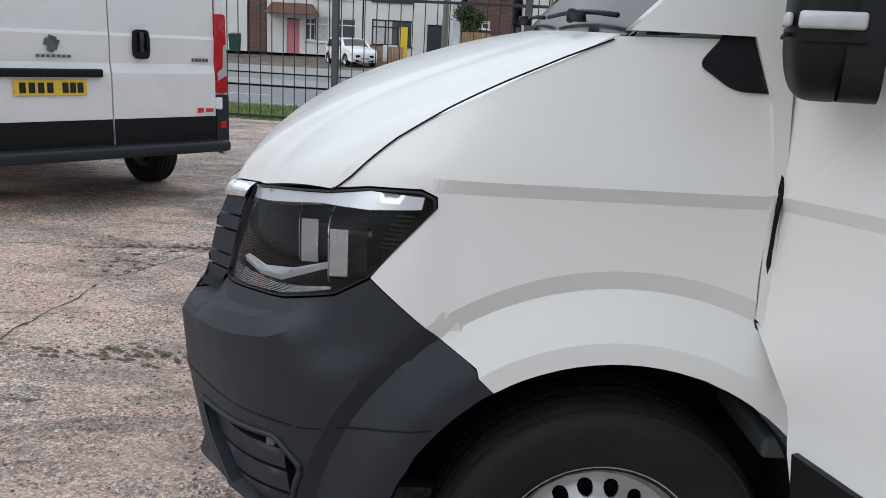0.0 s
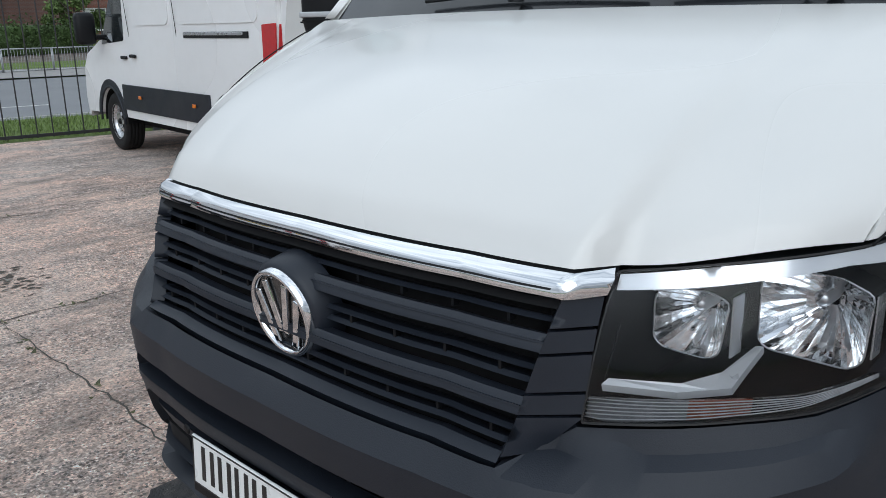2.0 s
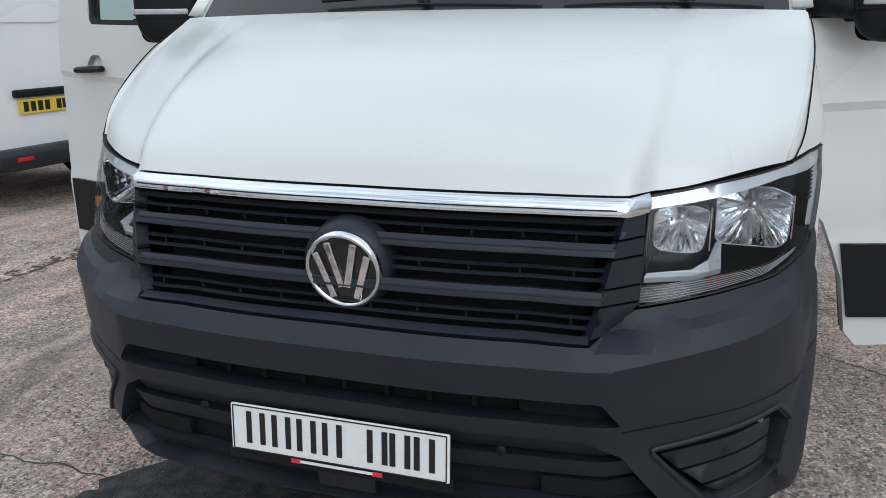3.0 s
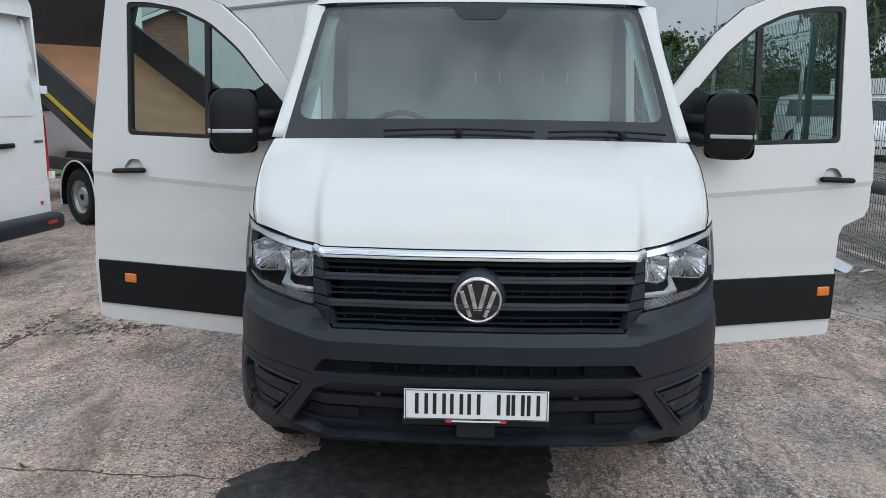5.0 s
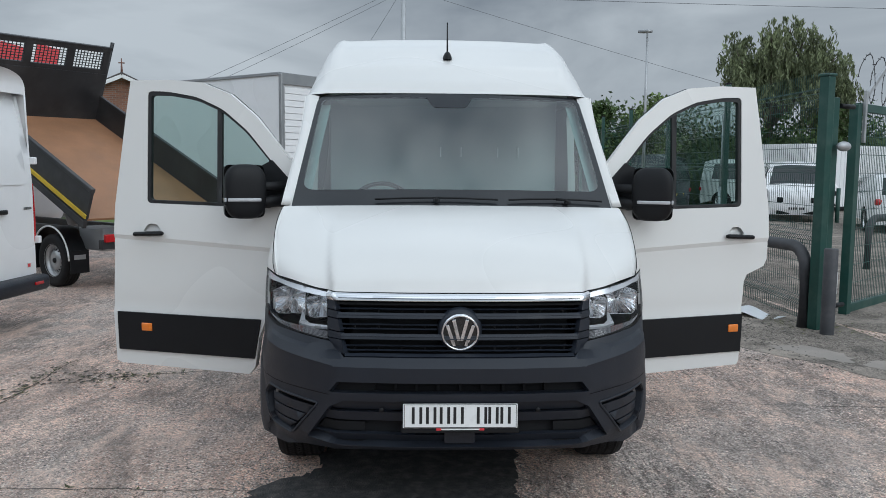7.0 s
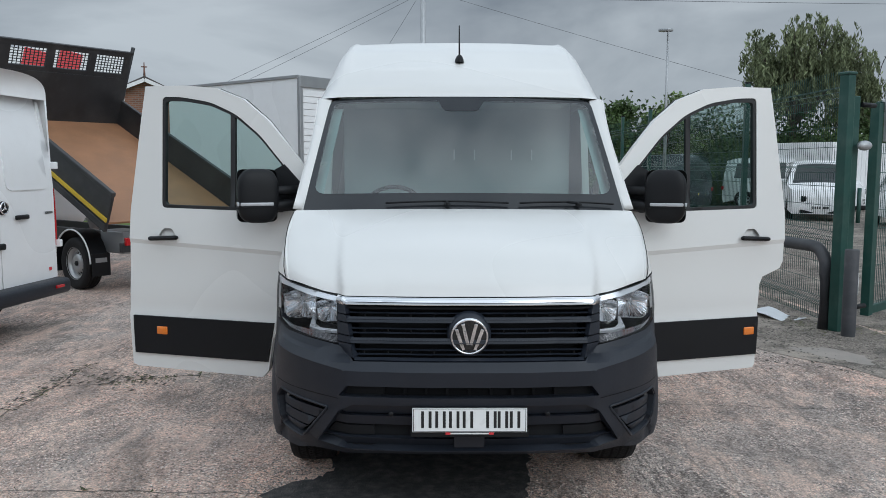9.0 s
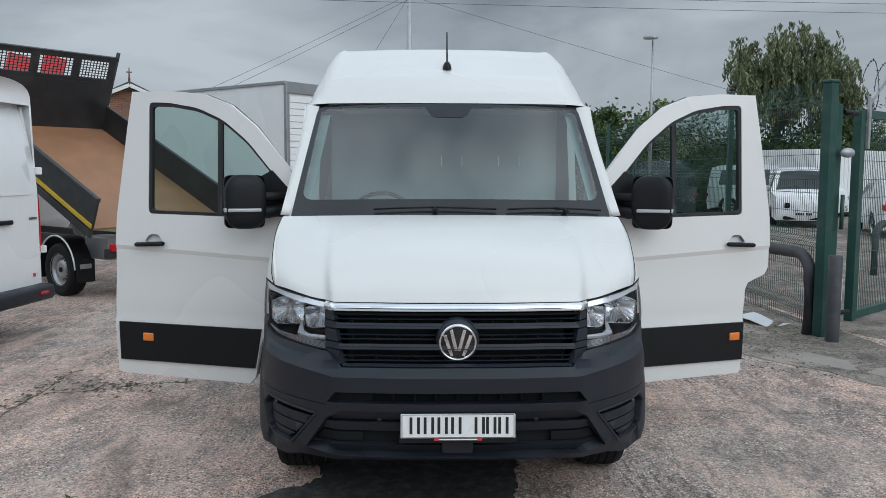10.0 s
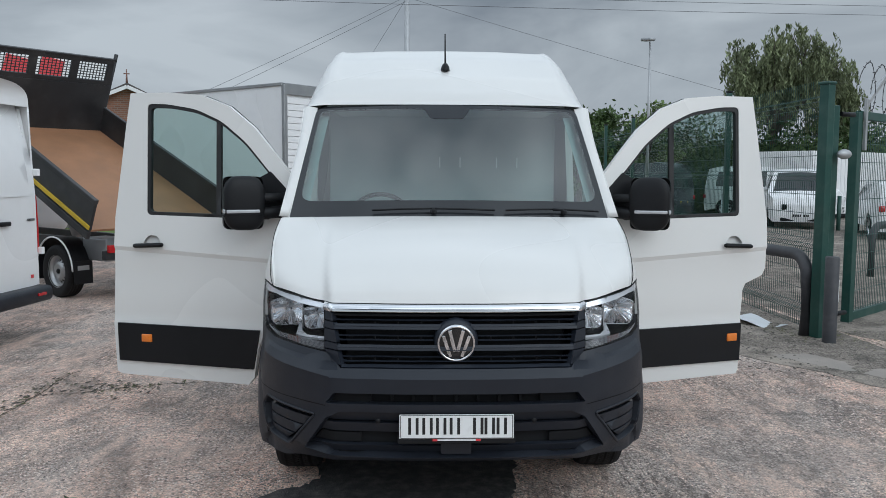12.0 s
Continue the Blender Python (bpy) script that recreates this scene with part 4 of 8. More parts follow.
    # daylight strip: a sloping shelf with an upturned end
    strip = [(0.193, 0.616, 0.888), (0.246, 0.709, 0.885), (0.284, 0.742, 0.886), (0.301, 0.765, 0.890), (0.350, 0.764, 0.905), (0.405, 0.764, 0.922), (0.405, 0.752, 0.920), (0.325, 0.738, 0.899), (0.262, 0.706, 0.893), (0.205, 0.620, 0.895)]
    m = len(strip)
    vs = [(x, k * y, z) for x, y, z in strip] + [(x + 0.004, k * y, z - 0.012) for x, y, z in strip]
    fs = [list(range(m)), list(range(m, 2 * m))] + [(i, (i + 1) % m, m + (i + 1) % m, m + i) for i in range(m)]
    link("daylight_strip", vs, fs, STRIP, lamp, "satin white daylight running strip", smooth=False)
    tube("daylight_strip_upright", [(0.200 + 0.03 * t, k * (0.617 + 0.004 * t), 0.888 + 0.085 * t) for t in (0, 0.25, 0.5, 0.75, 1)], 0.002, LAMP_BLACK, lamp, 6)
    # smoked ribs along the lower edge, with the amber of the indicator behind them
    low = [(s_y(0.614), 0.843), (s_y(0.70), 0.856), (s_y(0.80), 0.871), (s_y(0.868), 0.881), (s_x(0.425, 0.911), 0.911)]
    high = [(s_y(0.614), 0.875), (s_y(0.70), 0.884), (s_y(0.80), 0.893), (s_y(0.868), 0.897), (s_x(0.425, 0.916), 0.916)]
    s0, s1 = low[0][0], low[-1][0]
    for a, b, mat in ((0.0, 0.34, SMOKED_LENS), (0.34, 0.55, AMBER_SMOKED), (0.55, 1.0, GLOSS_BLACK)):
        ss = [s0 + (s1 - s0) * (a + (b - a) * i / 6) for i in range(7)]
        o = [(q, interp(q, low)) for q in ss] + [(q, interp(q, high)) for q in reversed(ss)]
        sheet("indicator_lens", o, lambda u, v, d, k=k: skin(u * k, v, -0.016 + d), mat, lamp, 0.03, (), 0.006, "smoked indicator strip with an amber middle")
    for j in range(6):
        pts = []
        for i in range(25):
            q = s0 + (s1 - s0) * i / 24
            pts.append(skin(q * k, interp(q, low) + (interp(q, high) - interp(q, low)) * (j + 0.5) / 6, -0.013))
        tube("lamp_rib", pts, 0.0011, RIB, lamp, 5)
    for j in range(8):
        z0 = 1.005 + 0.009 * j
        a, b = 0.515 + (z0 - 0.953) * 0.55, 0.530 + (z0 - 0.953) * 0.50
        sheet("side_rib", [(s_x(a - 0.03, z0), z0), (s_x(a - 0.03, z0), z0 + 0.003), (s_x(b - 0.005, z0), z0 + 0.003), (s_x(b - 0.005, z0), z0)], lambda u, v, d, k=k: skin(u * k, v, -0.014 + d), LAMP_BLACK, lamp, 0.04, (), 0.006)

# front wings
for k in (1, -1):
    o = [(s_x(0.510, 0.949), 0.949), (s_x(0.569, 1.022), 1.022), (s_x(0.631, 1.090), 1.090), (s_x(0.630, 1.111), 1.111), (s_x(0.60, 1.124), 1.124), (s_x(0.50, 1.119), 1.119), (s_x(0.423, 1.105), 1.105)]
    o += [(s_x(0.455, 1.147), 1.147), (s_x(0.50, 1.185), 1.185), (s_x(0.61, 1.25), 1.25), (s_x(0.78, 1.338), 1.338), (s_x(0.94, 1.413), 1.413), (s_x(1.17, 1.418), 1.418)]
    o += [(s_x(1.228, 1.30), 1.30), (s_x(1.244, 1.15), 1.15), (s_x(1.244, 0.89), 0.89), (s_x(1.31, 0.84), 0.84), (s_x(1.375, 0.75), 0.75), (s_x(1.402, 0.665), 0.665)]
    o += [(s_x(x, z), z) for x, z in arch_points(41, 122, 20)]
    o += [(s_x(x + 0.003, z), z) for x, z in reversed((*ring_crossings(EDGE[0], EDGE[1]), EDGE[1], *ring_crossings(EDGE[1], EDGE[2])))]
    sheet("front_wing", o, lambda u, v, d, k=k: skin(u * k, v, d), WHITE, VAN, 0.022, (), 0.02, "white painted front wing with flared wheel arch",
          [[(s_x(0.62, 1.118), 1.118), (s_x(1.22, 1.118), 1.118)], [(s_x(0.62, 1.145), 1.145), (s_x(1.22, 1.145), 1.145)],
           [(s_x(x, z), z) for x, z in arch_points(68, 122, 20, r=0.638)], [(s_x(x, z), z) for x, z in arch_points(64, 121, 20, r=0.60)], [(s_x(x, z), z) for x, z in arch_points(47, 119, 20, r=0.506)]])
    sheet("sill_end", [(s_x(1.33, 0.645), 0.645), (s_x(1.415, 0.645), 0.645), (s_x(1.43, 0.36), 0.36), (s_x(1.455, 0.36), 0.36), (s_x(1.452, 0.40), 0.40)], lambda u, v, d, k=k: skin(u * k, v, d - 0.004), BLACK, VAN, 0.04, (), 0.02)
    sail = rounded([(s_x(1.08, 1.37), 1.372), (s_x(1.15, 1.326), 1.326), (s_x(1.216, 1.326), 1.326), (s_x(1.21, 1.46), 1.46), (s_x(1.155, 1.47), 1.47)], [0.02, 0.04, 0, 0, 0])
    sheet("mirror_corner", sail, lambda u, v, d, k=k: skin(u * k, v, d + 0.006), BLACK, VAN, 0.03, (), 0.02, "black corner piece at the mirror's foot")
    tube("door_shut_gap", [skin(k * s_x(x, z), z, -0.004) for x, z in ((1.235, 1.30), (1.246, 1.22), (1.250, 1.15), (1.250, 1.02), (1.250, 0.90))], 0.0065, MATT_BLACK, VAN, 8)
    # wheel arch liner
    bm = bmesh.new()
    ring = arch_points(-5, 190, 24, AXLE, HUB, 0.452)
    vs = [(bm.verts.new((x, k * 0.965, z)), bm.verts.new((x, k * 0.55, z))) for x, z in ring]
    for (a, b), (c, d) in zip(vs, vs[1:]):
        bm.faces.new((a, b, d, c))
    bm.faces.new([b for a, b in vs])
    part("arch_liner", bm, MATT_BLACK, VAN, smooth=False)
    wheel(VAN, pose(AXLE, k * 0.835, HUB - 0.002, 0, 0, 0 if k > 0 else 180), tread=True)
    wheel(VAN, pose(4.64, k * 0.835, HUB - 0.002, 0, 0, 0 if k > 0 else 180))


# bonnet, and the shut line beside it
SEAM = [(0.425, 1.098), (0.445, 1.114), (0.465, 1.131), (0.50, 1.167), (0.546, 1.207), (0.60, 1.243), (0.647, 1.273), (0.70, 1.302), (0.747, 1.326), (0.846, 1.372), (0.951, 1.416)]
EDGE = []
for k in range(13):
    t = k / 12
    ex, ez = skin0(s_y(0.884), 1.106).x + (0.94 - skin0(s_y(0.884), 1.106).x) * t, 1.106 + 0.311 * t + 0.10 * t ** 0.55 * (1 - t)
    EDGE.append((t, skin0(s_x(ex, ez), ez).y - 0.004))


def bonnet(u, v, d=0.0):
    def base(q, t):
        y = 0.884 * q
        z = 1.062 + 0.043 * ease(abs(y), 0.585, 0.886)
        fx = skin0(s_y(y), z).x + 0.004
        rx, ry, rz = 0.86 + 0.08 * q * q, 0.930 * q, 1.430 - 0.013 * q * q
        h = 0.235 - 0.135 * q * q
        p = Vector((fx + (rx - fx) * t, q * interp(t, EDGE), z + (rz - z) * t))
        p.z += h * max(t, 0.0) ** 0.55 * (1 - t) if t < 1 else 0.0
        c = 0.662 + 0.16 * t ** 0.8 if t > 0 else 0.662
        p.z -= 0.013 * min(1.0, max(0.0, (abs(q) - c) / 0.12)) * ease(t, -0.15, 0.30) * (1 - ease(t, 0.75, 1.0))
        p.x -= 0.02 * (1 - q * q) * math.sin(math.pi * min(t * 1.6, 1.0))
        return p
    q, t = u / 0.9, v / 0.8
    p = base(q, t)
    if d:
        n = (base(min(q + 0.01, 1), t) - base(q - 0.01, t)).cross(base(q, min(t + 0.01, 1)) - base(q, max(t - 0.01, 0.0)))
        n.normalize()
        p = p + n * (d if n.z > 0 else -d)
    return p


sheet("bonnet", [(-0.9, 0.0), (0.9, 0.0), (0.9, 0.8), (-0.9, 0.8)], bonnet, WHITE, VAN, 0.022, (), 0.022, "white painted bonnet")
for k in (1, -1):
    tube("bonnet_seam", [skin(k * s_x(x, interp(x, SEAM)), interp(x, SEAM), 0.003) for x in [0.425 + 0.021 * t for t in range(25)]], 0.0019, MATT_BLACK, VAN, 6)
sheet("bonnet_gap", mirrored([(0.0, 1.068), (s_y(0.62), 1.068), (s_y(0.62), 1.048), (0.0, 1.048)]), sunk(-0.014), MATT_BLACK, VAN, 0.05, (), 0)
# engine bay floor, shuts the gaps
box("engine_bay", (0.44, 1.40, 0.55), pose(0.83, 0, 0.78), MATT_BLACK, VAN, 0.02)
box("undertray", (0.55, 1.20, 0.03), pose(0.66, 0, 0.315), MATT_BLACK, VAN, 0.01)
box("underbody", (5.2, 1.25, 0.22), pose(3.3, 0, 0.42), MATT_BLACK, VAN, 0.02)


# windscreen
def screen(u, v, d=0.0):
    def base(q, t):
        return Vector((0.875 + 0.625 * t + 0.085 * q * q - 0.028 * math.sin(math.pi * min(max(t, 0), 1)) * (1 - 0.5 * q * q), q * (0.899 - 0.086 * t), 1.427 + 0.658 * t - 0.012 * q * q))
    q, t = u / 0.88, v / 0.9
    n = (base(q + 0.01, t) - base(q - 0.01, t)).cross(base(q, t + 0.01) - base(q, t - 0.01)).normalized()
    if n.x > 0:
        n = -n
    return base(q, t) + n * d


outer = rounded([(-0.875, 0.0), (0.875, 0.0), (0.875, 0.9), (-0.875, 0.9)], [0.01, 0.01, 0.07, 0.07], 5)
clear_area = rounded([(-0.838, 0.120), (0.838, 0.120), (0.846, 0.868), (-0.846, 0.868)], [0.08, 0.08, 0.06, 0.06], 5)
ws = new("windscreen")
ws.parent = VAN
sheet("windscreen_border", outer, screen, FRIT, ws, 0.04, [clear_area], 0.012)
ob = sheet("windscreen_pane", clear_area, screen, SCREEN_GLASS, ws, 0.05, (), 0.0)
ob.visible_shadow = False
sheet("sensor_cover", rounded([(-0.155, 0.87), (0.155, 0.87), (0.105, 0.775), (-0.105, 0.775)], [0.0, 0.0, 0.03, 0.03]), lambda u, v, d: screen(u, v, 0.002 + d), FRIT, ws, 0.03, (), 0.003)
for u0, u1, piv in ((0.42, -0.24, 0.09), (-0.30, -0.88 * 0.93, -0.62)):
    wiper = new("wiper")
    wiper.parent = VAN
    pts = [screen(u0 + (u1 - u0) * t, 0.030 + 0.012 * math.sin(math.pi * t), 0.022) for t in (0, 0.25, 0.5, 0.75, 1)]
    tube("wiper_blade", pts, 0.0052, BLACK, wiper, 8)
    tube("wiper_arm", [screen(piv, 0.0, 0.035), screen(piv * 0.8 + 0.2 * (u0 + u1) / 2, 0.018, 0.045), screen((u0 + u1) / 2, 0.034, 0.030)], 0.0075, BLACK, wiper, 8)
    v, f = lathe([(0.0, 0.02), (0.016, 0.018), (0.020, 0.0)], 16, "Z")
    ob = link("wiper_pivot", v, f, BLACK, wiper)
    ob.matrix_basis = Matrix.Translation(screen(piv, 0.012, 0.022))


# cab and load body
def side_w(x, z):
    w = 0.985 - 0.013 * (1 - min(1.0, max(0.0, (z - 1.118) / 0.027))) * ease(z, 0.80, 1.08)
    k = 0.125 + (0.065 - 0.125) * ease(x, 1.3, 1.9)
    return w - k * max(0.0, z - 1.15)


def side_fn(k):
    return lambda x, z, d: Vector((x, k * (side_w(x, z) + d), z))


for k in (1, -1):
    o = [(0.955, 1.424), (1.28, 1.745), (1.592, 2.075), (2.2, 2.08), (5.9, 2.08), (5.96, 1.6), (5.97, 0.45), (5.1, 0.42)]
    o += arch_points(0, 180, 16, 4.64, HUB, 0.44)
    o += [(4.1, 0.40), (1.50, 0.40), (1.43, 0.66), (1.36, 0.80), (1.24, 0.91), (1.236, 1.14), (1.22, 1.30), (1.178, 1.424)]
    door_hole = rounded([(1.52, 0.50), (2.36, 0.50), (2.37, 1.4), (2.33, 2.0), (2.2, 2.04), (1.78, 2.03), (1.62, 1.95), (1.27, 1.55), (1.25, 1.42), (1.262, 0.98), (1.42, 0.76)], 0.03)
    sheet("body_side", o, side_fn(k), WHITE, VAN, 0.06, [door_hole], 0.05, "white painted body side with open cab doorway")
    sheet("side_trim", [(2.46, 0.48), (4.12, 0.48), (4.12, 0.70), (2.46, 0.70)], lambda x, z, d, k=k: Vector((x, k * (side_w(x, z) + 0.012 + d), z)), BLACK, VAN, 0.2, (), 0.012)
    bm = bmesh.new()
    vs = [(bm.verts.new((x, k * 0.96, z)), bm.verts.new((x, k * 0.55, z))) for x, z in arch_points(-5, 185, 16, 4.64, HUB, 0.44)]
    for (a, b), (c, d) in zip(vs, vs[1:]):
        bm.faces.new((a, b, d, c))
    part("arch_liner", bm, MATT_BLACK, VAN)
    # painted windscreen pillar between the glass and the body side
    edge = [(0.955, 1.424), (1.28, 1.745), (1.592, 2.075)]

    def pillar(i, j):
        a = screen(k * 0.872, 0.9 * i, -0.004)
        z = 1.424 + 0.651 * i
        x = interp(z, [(q, p) for p, q in edge]) + 0.012
        b = Vector((x, k * side_w(x, z), z))
        m = a.lerp(b, j)
        return m + Vector((-0.6, k * 0.6, 0.3)) * 0.022 * math.sin(math.pi * j) * ease(i, 0.0, 0.2)
    v, f = grid_mesh(pillar, 16, 5)
    def trim_in(i, j):
        a = screen(k * 0.80, 0.05 + 0.82 * i, -0.05)
        z = a.z
        x = interp(z, [(q, p) for p, q in edge]) + 0.10
        return a.lerp(Vector((x, k * (side_w(x, z) - 0.045), z)), j)
    vi, fi = grid_mesh(trim_in, 10, 2)
    link("pillar_trim", vi, fi, CABIN_LIGHT, VAN, "light grey windscreen pillar lining")
    link("windscreen_pillar", v, f if k > 0 else [q[::-1] for q in f], WHITE, VAN)
ROOF = [(1.50, 2.088), (1.58, 2.165), (1.75, 2.285), (2.05, 2.44), (2.4, 2.545), (2.8, 2.59), (3.4, 2.60), (5.4, 2.60), (5.8, 2.58), (5.95, 2.50)]


def roof(i, j):
    x = 1.50 + 4.45 * i ** 1.7
    top, w = float(np.interp(x, [p[0] for p in ROOF], [p[1] for p in ROOF])), side_w(max(x, 1.55), 2.08)
    u = 2 * j - 1
    e = abs(u)
    rim = [(0.0, 0.0, 1.0), (0.30, 0.42, 0.992), (0.50, 0.70, 0.968), (0.56, 0.755, 0.966), (0.60, 0.785, 0.978), (0.66, 0.825, 0.945), (0.74, 0.868, 0.84), (0.84, 0.925, 0.58), (0.93, 0.970, 0.25), (1.0, 1.0, 0.0)]
    y = math.copysign(w * interp(e, [(p, q) for p, q, r in rim]), u)
    z = 2.075 + (top - 2.075) * interp(e, [(p, r) for p, q, r in rim])
    return Vector((x + 0.088 * (y / w) ** 2 * (1 - ease(x, 1.5, 2.4)), y, z))


v, f = grid_mesh(roof, 60, 80)
link("roof", v, f, WHITE, VAN, "white painted high roof")
for k in (1, -1):
    sheet("rear_door", rounded([(0.008 * k, 0.45), (0.95 * k, 0.45), (0.955 * k, 1.2), (0.90 * k, 2.1), (0.84 * k, 2.46), (0.008 * k, 2.52)], 0.05), lambda u, v, d: Vector((5.985 - 0.05 * ease(v, 1.6, 2.5) + d, u, v)), WHITE, VAN, 0.15, (), -0.03)
box("rear_bumper", (0.14, 1.9, 0.16), pose(5.98, 0, 0.42), BLACK, VAN, 0.03)
# cowl between bonnet and screen, cabin
sheet("cowl", [(-0.85, 0.0), (0.85, 0.0), (0.85, 0.2), (-0.85, 0.2)], lambda u, v, d: Vector((0.80 + v + 0.08 * (u / 0.88) ** 2, u, 1.405 - 0.02 * (u / 0.88) ** 2 + d)), BLACK, VAN, 0.06, (), 0.01)
aerial = new("roof_aerial")
aerial.parent = VAN
v, f = grid_mesh(lambda i, j: Vector((1.865 + 0.055 * math.cos(2 * math.pi * i) * math.cos(j * 1.45), 0.030 * math.sin(2 * math.pi * i) * math.cos(j * 1.45), 2.335 + 0.055 * math.sin(j * 1.45))), 16, 6, True)
link("aerial_foot", v, f, BLACK, aerial)
rod("aerial_mast", (1.87, 0, 2.37), (1.92, 0, 2.585), 0.006, BLACK, aerial, 0.004)
dash = bmesh.new()
bm_box(dash, (0.55, 1.66, 0.22), pose(1.20, 0, 1.28), 0.06, 3)
bm_box(dash, (0.28, 0.42, 0.10), pose(1.36, 0.42, 1.40), 0.04, 3)
bm_box(dash, (0.34, 0.30, 0.50), pose(1.35, 0, 1.0), 0.04, 3)
part("dashboard", dash, CABIN, VAN, "dark grey dashboard", True)
for y in (0.62, -0.64):
    box("dash_vent", (0.10, 0.16, 0.05), pose(1.18, y, 1.405), CABIN, VAN, 0.015)
ring = [(0.20 * math.cos(2 * math.pi * t / 32), 0.20 * math.sin(2 * math.pi * t / 32), 0) for t in range(32)]
mw = pose(1.55, 0.42, 1.36, 0, -58, 0)
tube("steering_wheel", [mw @ Vector(p) for p in ring], 0.014, BLACK, VAN, 8, True)
rod("steering_column", mw @ Vector((0, 0, 0)), (1.35, 0.42, 1.22), 0.05, BLACK, VAN)
bulk = new("bulkhead")
bulk.parent = VAN
box("bulkhead_panel", (0.04, 1.66, 1.75), pose(2.48, 0, 1.38), CABIN_LIGHT, bulk, 0.01, "grey cab bulkhead")
for y in (0.02, -0.13, -0.40, -0.55):
    box("bulkhead_slot", (0.01, 0.008, 0.075), pose(2.455, y, 1.745), PLATE_WHITE, bulk, 0.002)
box("headlining", (0.9, 1.5, 0.03), pose(2.05, 0, 2.09), CABIN_LIGHT, VAN, 0.01)
box("cab_floor", (1.1, 1.7, 0.05), pose(1.9, 0, 0.58), CABIN, VAN, 0.01)
for y, w in ((0.46, 0.50), (-0.38, 0.86)):
    seat = new("cab_seat")
    seat.parent = VAN
    box("seat_cushion", (0.5, w, 0.18), pose(2.02, y, 0.98), CLOTH, seat, 0.05, "", True)
    box("seat_base", (0.42, w * 0.8, 0.32), pose(2.04, y, 0.74), CABIN, seat, 0.02)
    box("backrest", (0.14, w, 0.50), pose(2.30, y, 1.20, 0, 10, 0), CLOTH, seat, 0.05, "", True)


# cab doors, swung open
def cab_door(k, angle, notch):
    a = radians(angle)
    dirv, nrm, hinge = Vector((math.cos(a), k * math.sin(a), 0)), Vector((-math.sin(a), k * math.cos(a), 0)), Vector((1.250, k * 0.978, 0))

    def fn(l, z, d):
        lean = -0.10 * max(0.0, z - 1.15) - 0.012 * (1 - min(1.0, max(0.0, (z - 0.048 * l - 1.118) / 0.027))) * ease(z, 0.80, 1.08) + 0.010 * (1 - ease(z, 0.70, 0.76))
        return hinge + dirv * l + nrm * (lean + d) + Vector((0, 0, z))

    def dep(o):
        return lambda l, z, d: fn(l, z, o + d)
    door = new("cab_door")
    door.parent = VAN
    door["label"] = "white cab door swung open with black lower trim"
    wide = 0.0 if notch else 0.016
    out_edge = [(1.150, 1.06), (1.125, 1.015), (0.995, 0.965), (0.972, 0.92), (0.955, 0.72), (0.945, 0.41)] if notch else [(1.178, 1.06), (1.183, 0.72), (1.168, 0.40)]
    o = [(-0.075, 1.42), (-0.07, 1.61), (0.065, 1.765), (0.22, 1.935), (0.395, 2.068), (0.585, 2.138), (0.82, 2.160), (1.075 + wide, 2.160), (1.10 + wide, 1.95), (1.158 + wide, 1.38)] + out_edge
    o += [(0.93 if notch else 1.13, 0.385), (0.24, 0.375), (0.20, 0.42), (0.17, 0.60), (0.10, 0.78), (-0.02, 0.90), (-0.075, 1.15)]
    win = rounded([(0.10, 1.66), (0.27, 1.845), (0.44, 1.975), (0.62, 2.052), (0.83, 2.088), (0.965, 2.092), (0.945, 1.40), (0.10, 1.385)], [0.02, 0.05, 0.05, 0.05, 0.05, 0.03, 0.03, 0.01], 4)
    cup = rounded([(0.838, 1.222), (0.866, 1.272), (0.930, 1.272), (0.968, 1.222)], 0.02)
    sheet("door_skin", o, fn, WHITE, door, 0.035, [win, cup], 0.03, "white painted door skin", [[(-0.05, 1.116), (1.2, 1.176)], [(-0.05, 1.143), (1.2, 1.203)], [(0.0, 0.70), (1.2, 0.70)], [(0.0, 0.76), (1.2, 0.76)]])
    trim = [(o_l * 0.985, o_z) for o_l, o_z in ([(1.165, 0.715), (1.158, 0.475)] if not notch else [(0.965, 0.715), (0.958, 0.475)])] + [(0.20, 0.475), (0.155, 0.715)]
    sheet("door_trim", trim, dep(0.014), BLACK, door, 0.05, (), 0.016, "black plastic lower door trim")
    inner = [(p[0] * 0.97 + 0.015, 0.42 if p[1] < 0.42 else p[1]) for p in o]
    sheet("door_inner_panel", inner, dep(-0.06), CABIN, door, 0.12, [win], 0.0)
    frame_in = [(0.52 + (l - 0.52) * 0.955, 1.70 + (z - 1.70) * 0.935) for l, z in win]
    sheet("window_seal", win, dep(-0.006), SEAL, door, 0.06, [frame_in], 0.03)
    ob = sheet("door_window", win, dep(-0.018), DOOR_GLASS, door, 0.12, (), 0.0)
    ob.visible_shadow = False
    sheet("window_divider", [(0.450, 1.99), (0.482, 2.005), (0.462, 1.39), (0.430, 1.39)], dep(-0.008), SEAL, door, 0.1, (), 0.02)
    sheet("mirror_sail", [(-0.04, 1.395), (-0.03, 1.545), (0.10, 1.672), (0.24, 1.60), (0.24, 1.40)], dep(0.006), BLACK, door, 0.05, (), 0.02)
    # recessed cup and handle
    sheet("handle_cup", cup, dep(-0.028), WHITE, door, 0.03, (), -0.028)
    m4 = Matrix((( *dirv[:2], 0), (*nrm[:2], 0), (0, 0, 1))).transposed().to_4x4()
    c = fn(0.915, 1.212, 0.022)
    box("door_handle", (0.215, 0.030, 0.028), Matrix.Translation(c) @ m4 @ pose(0, 0, 0, 0, 3, 0), BLACK, door, 0.014, "black pull handle", True)
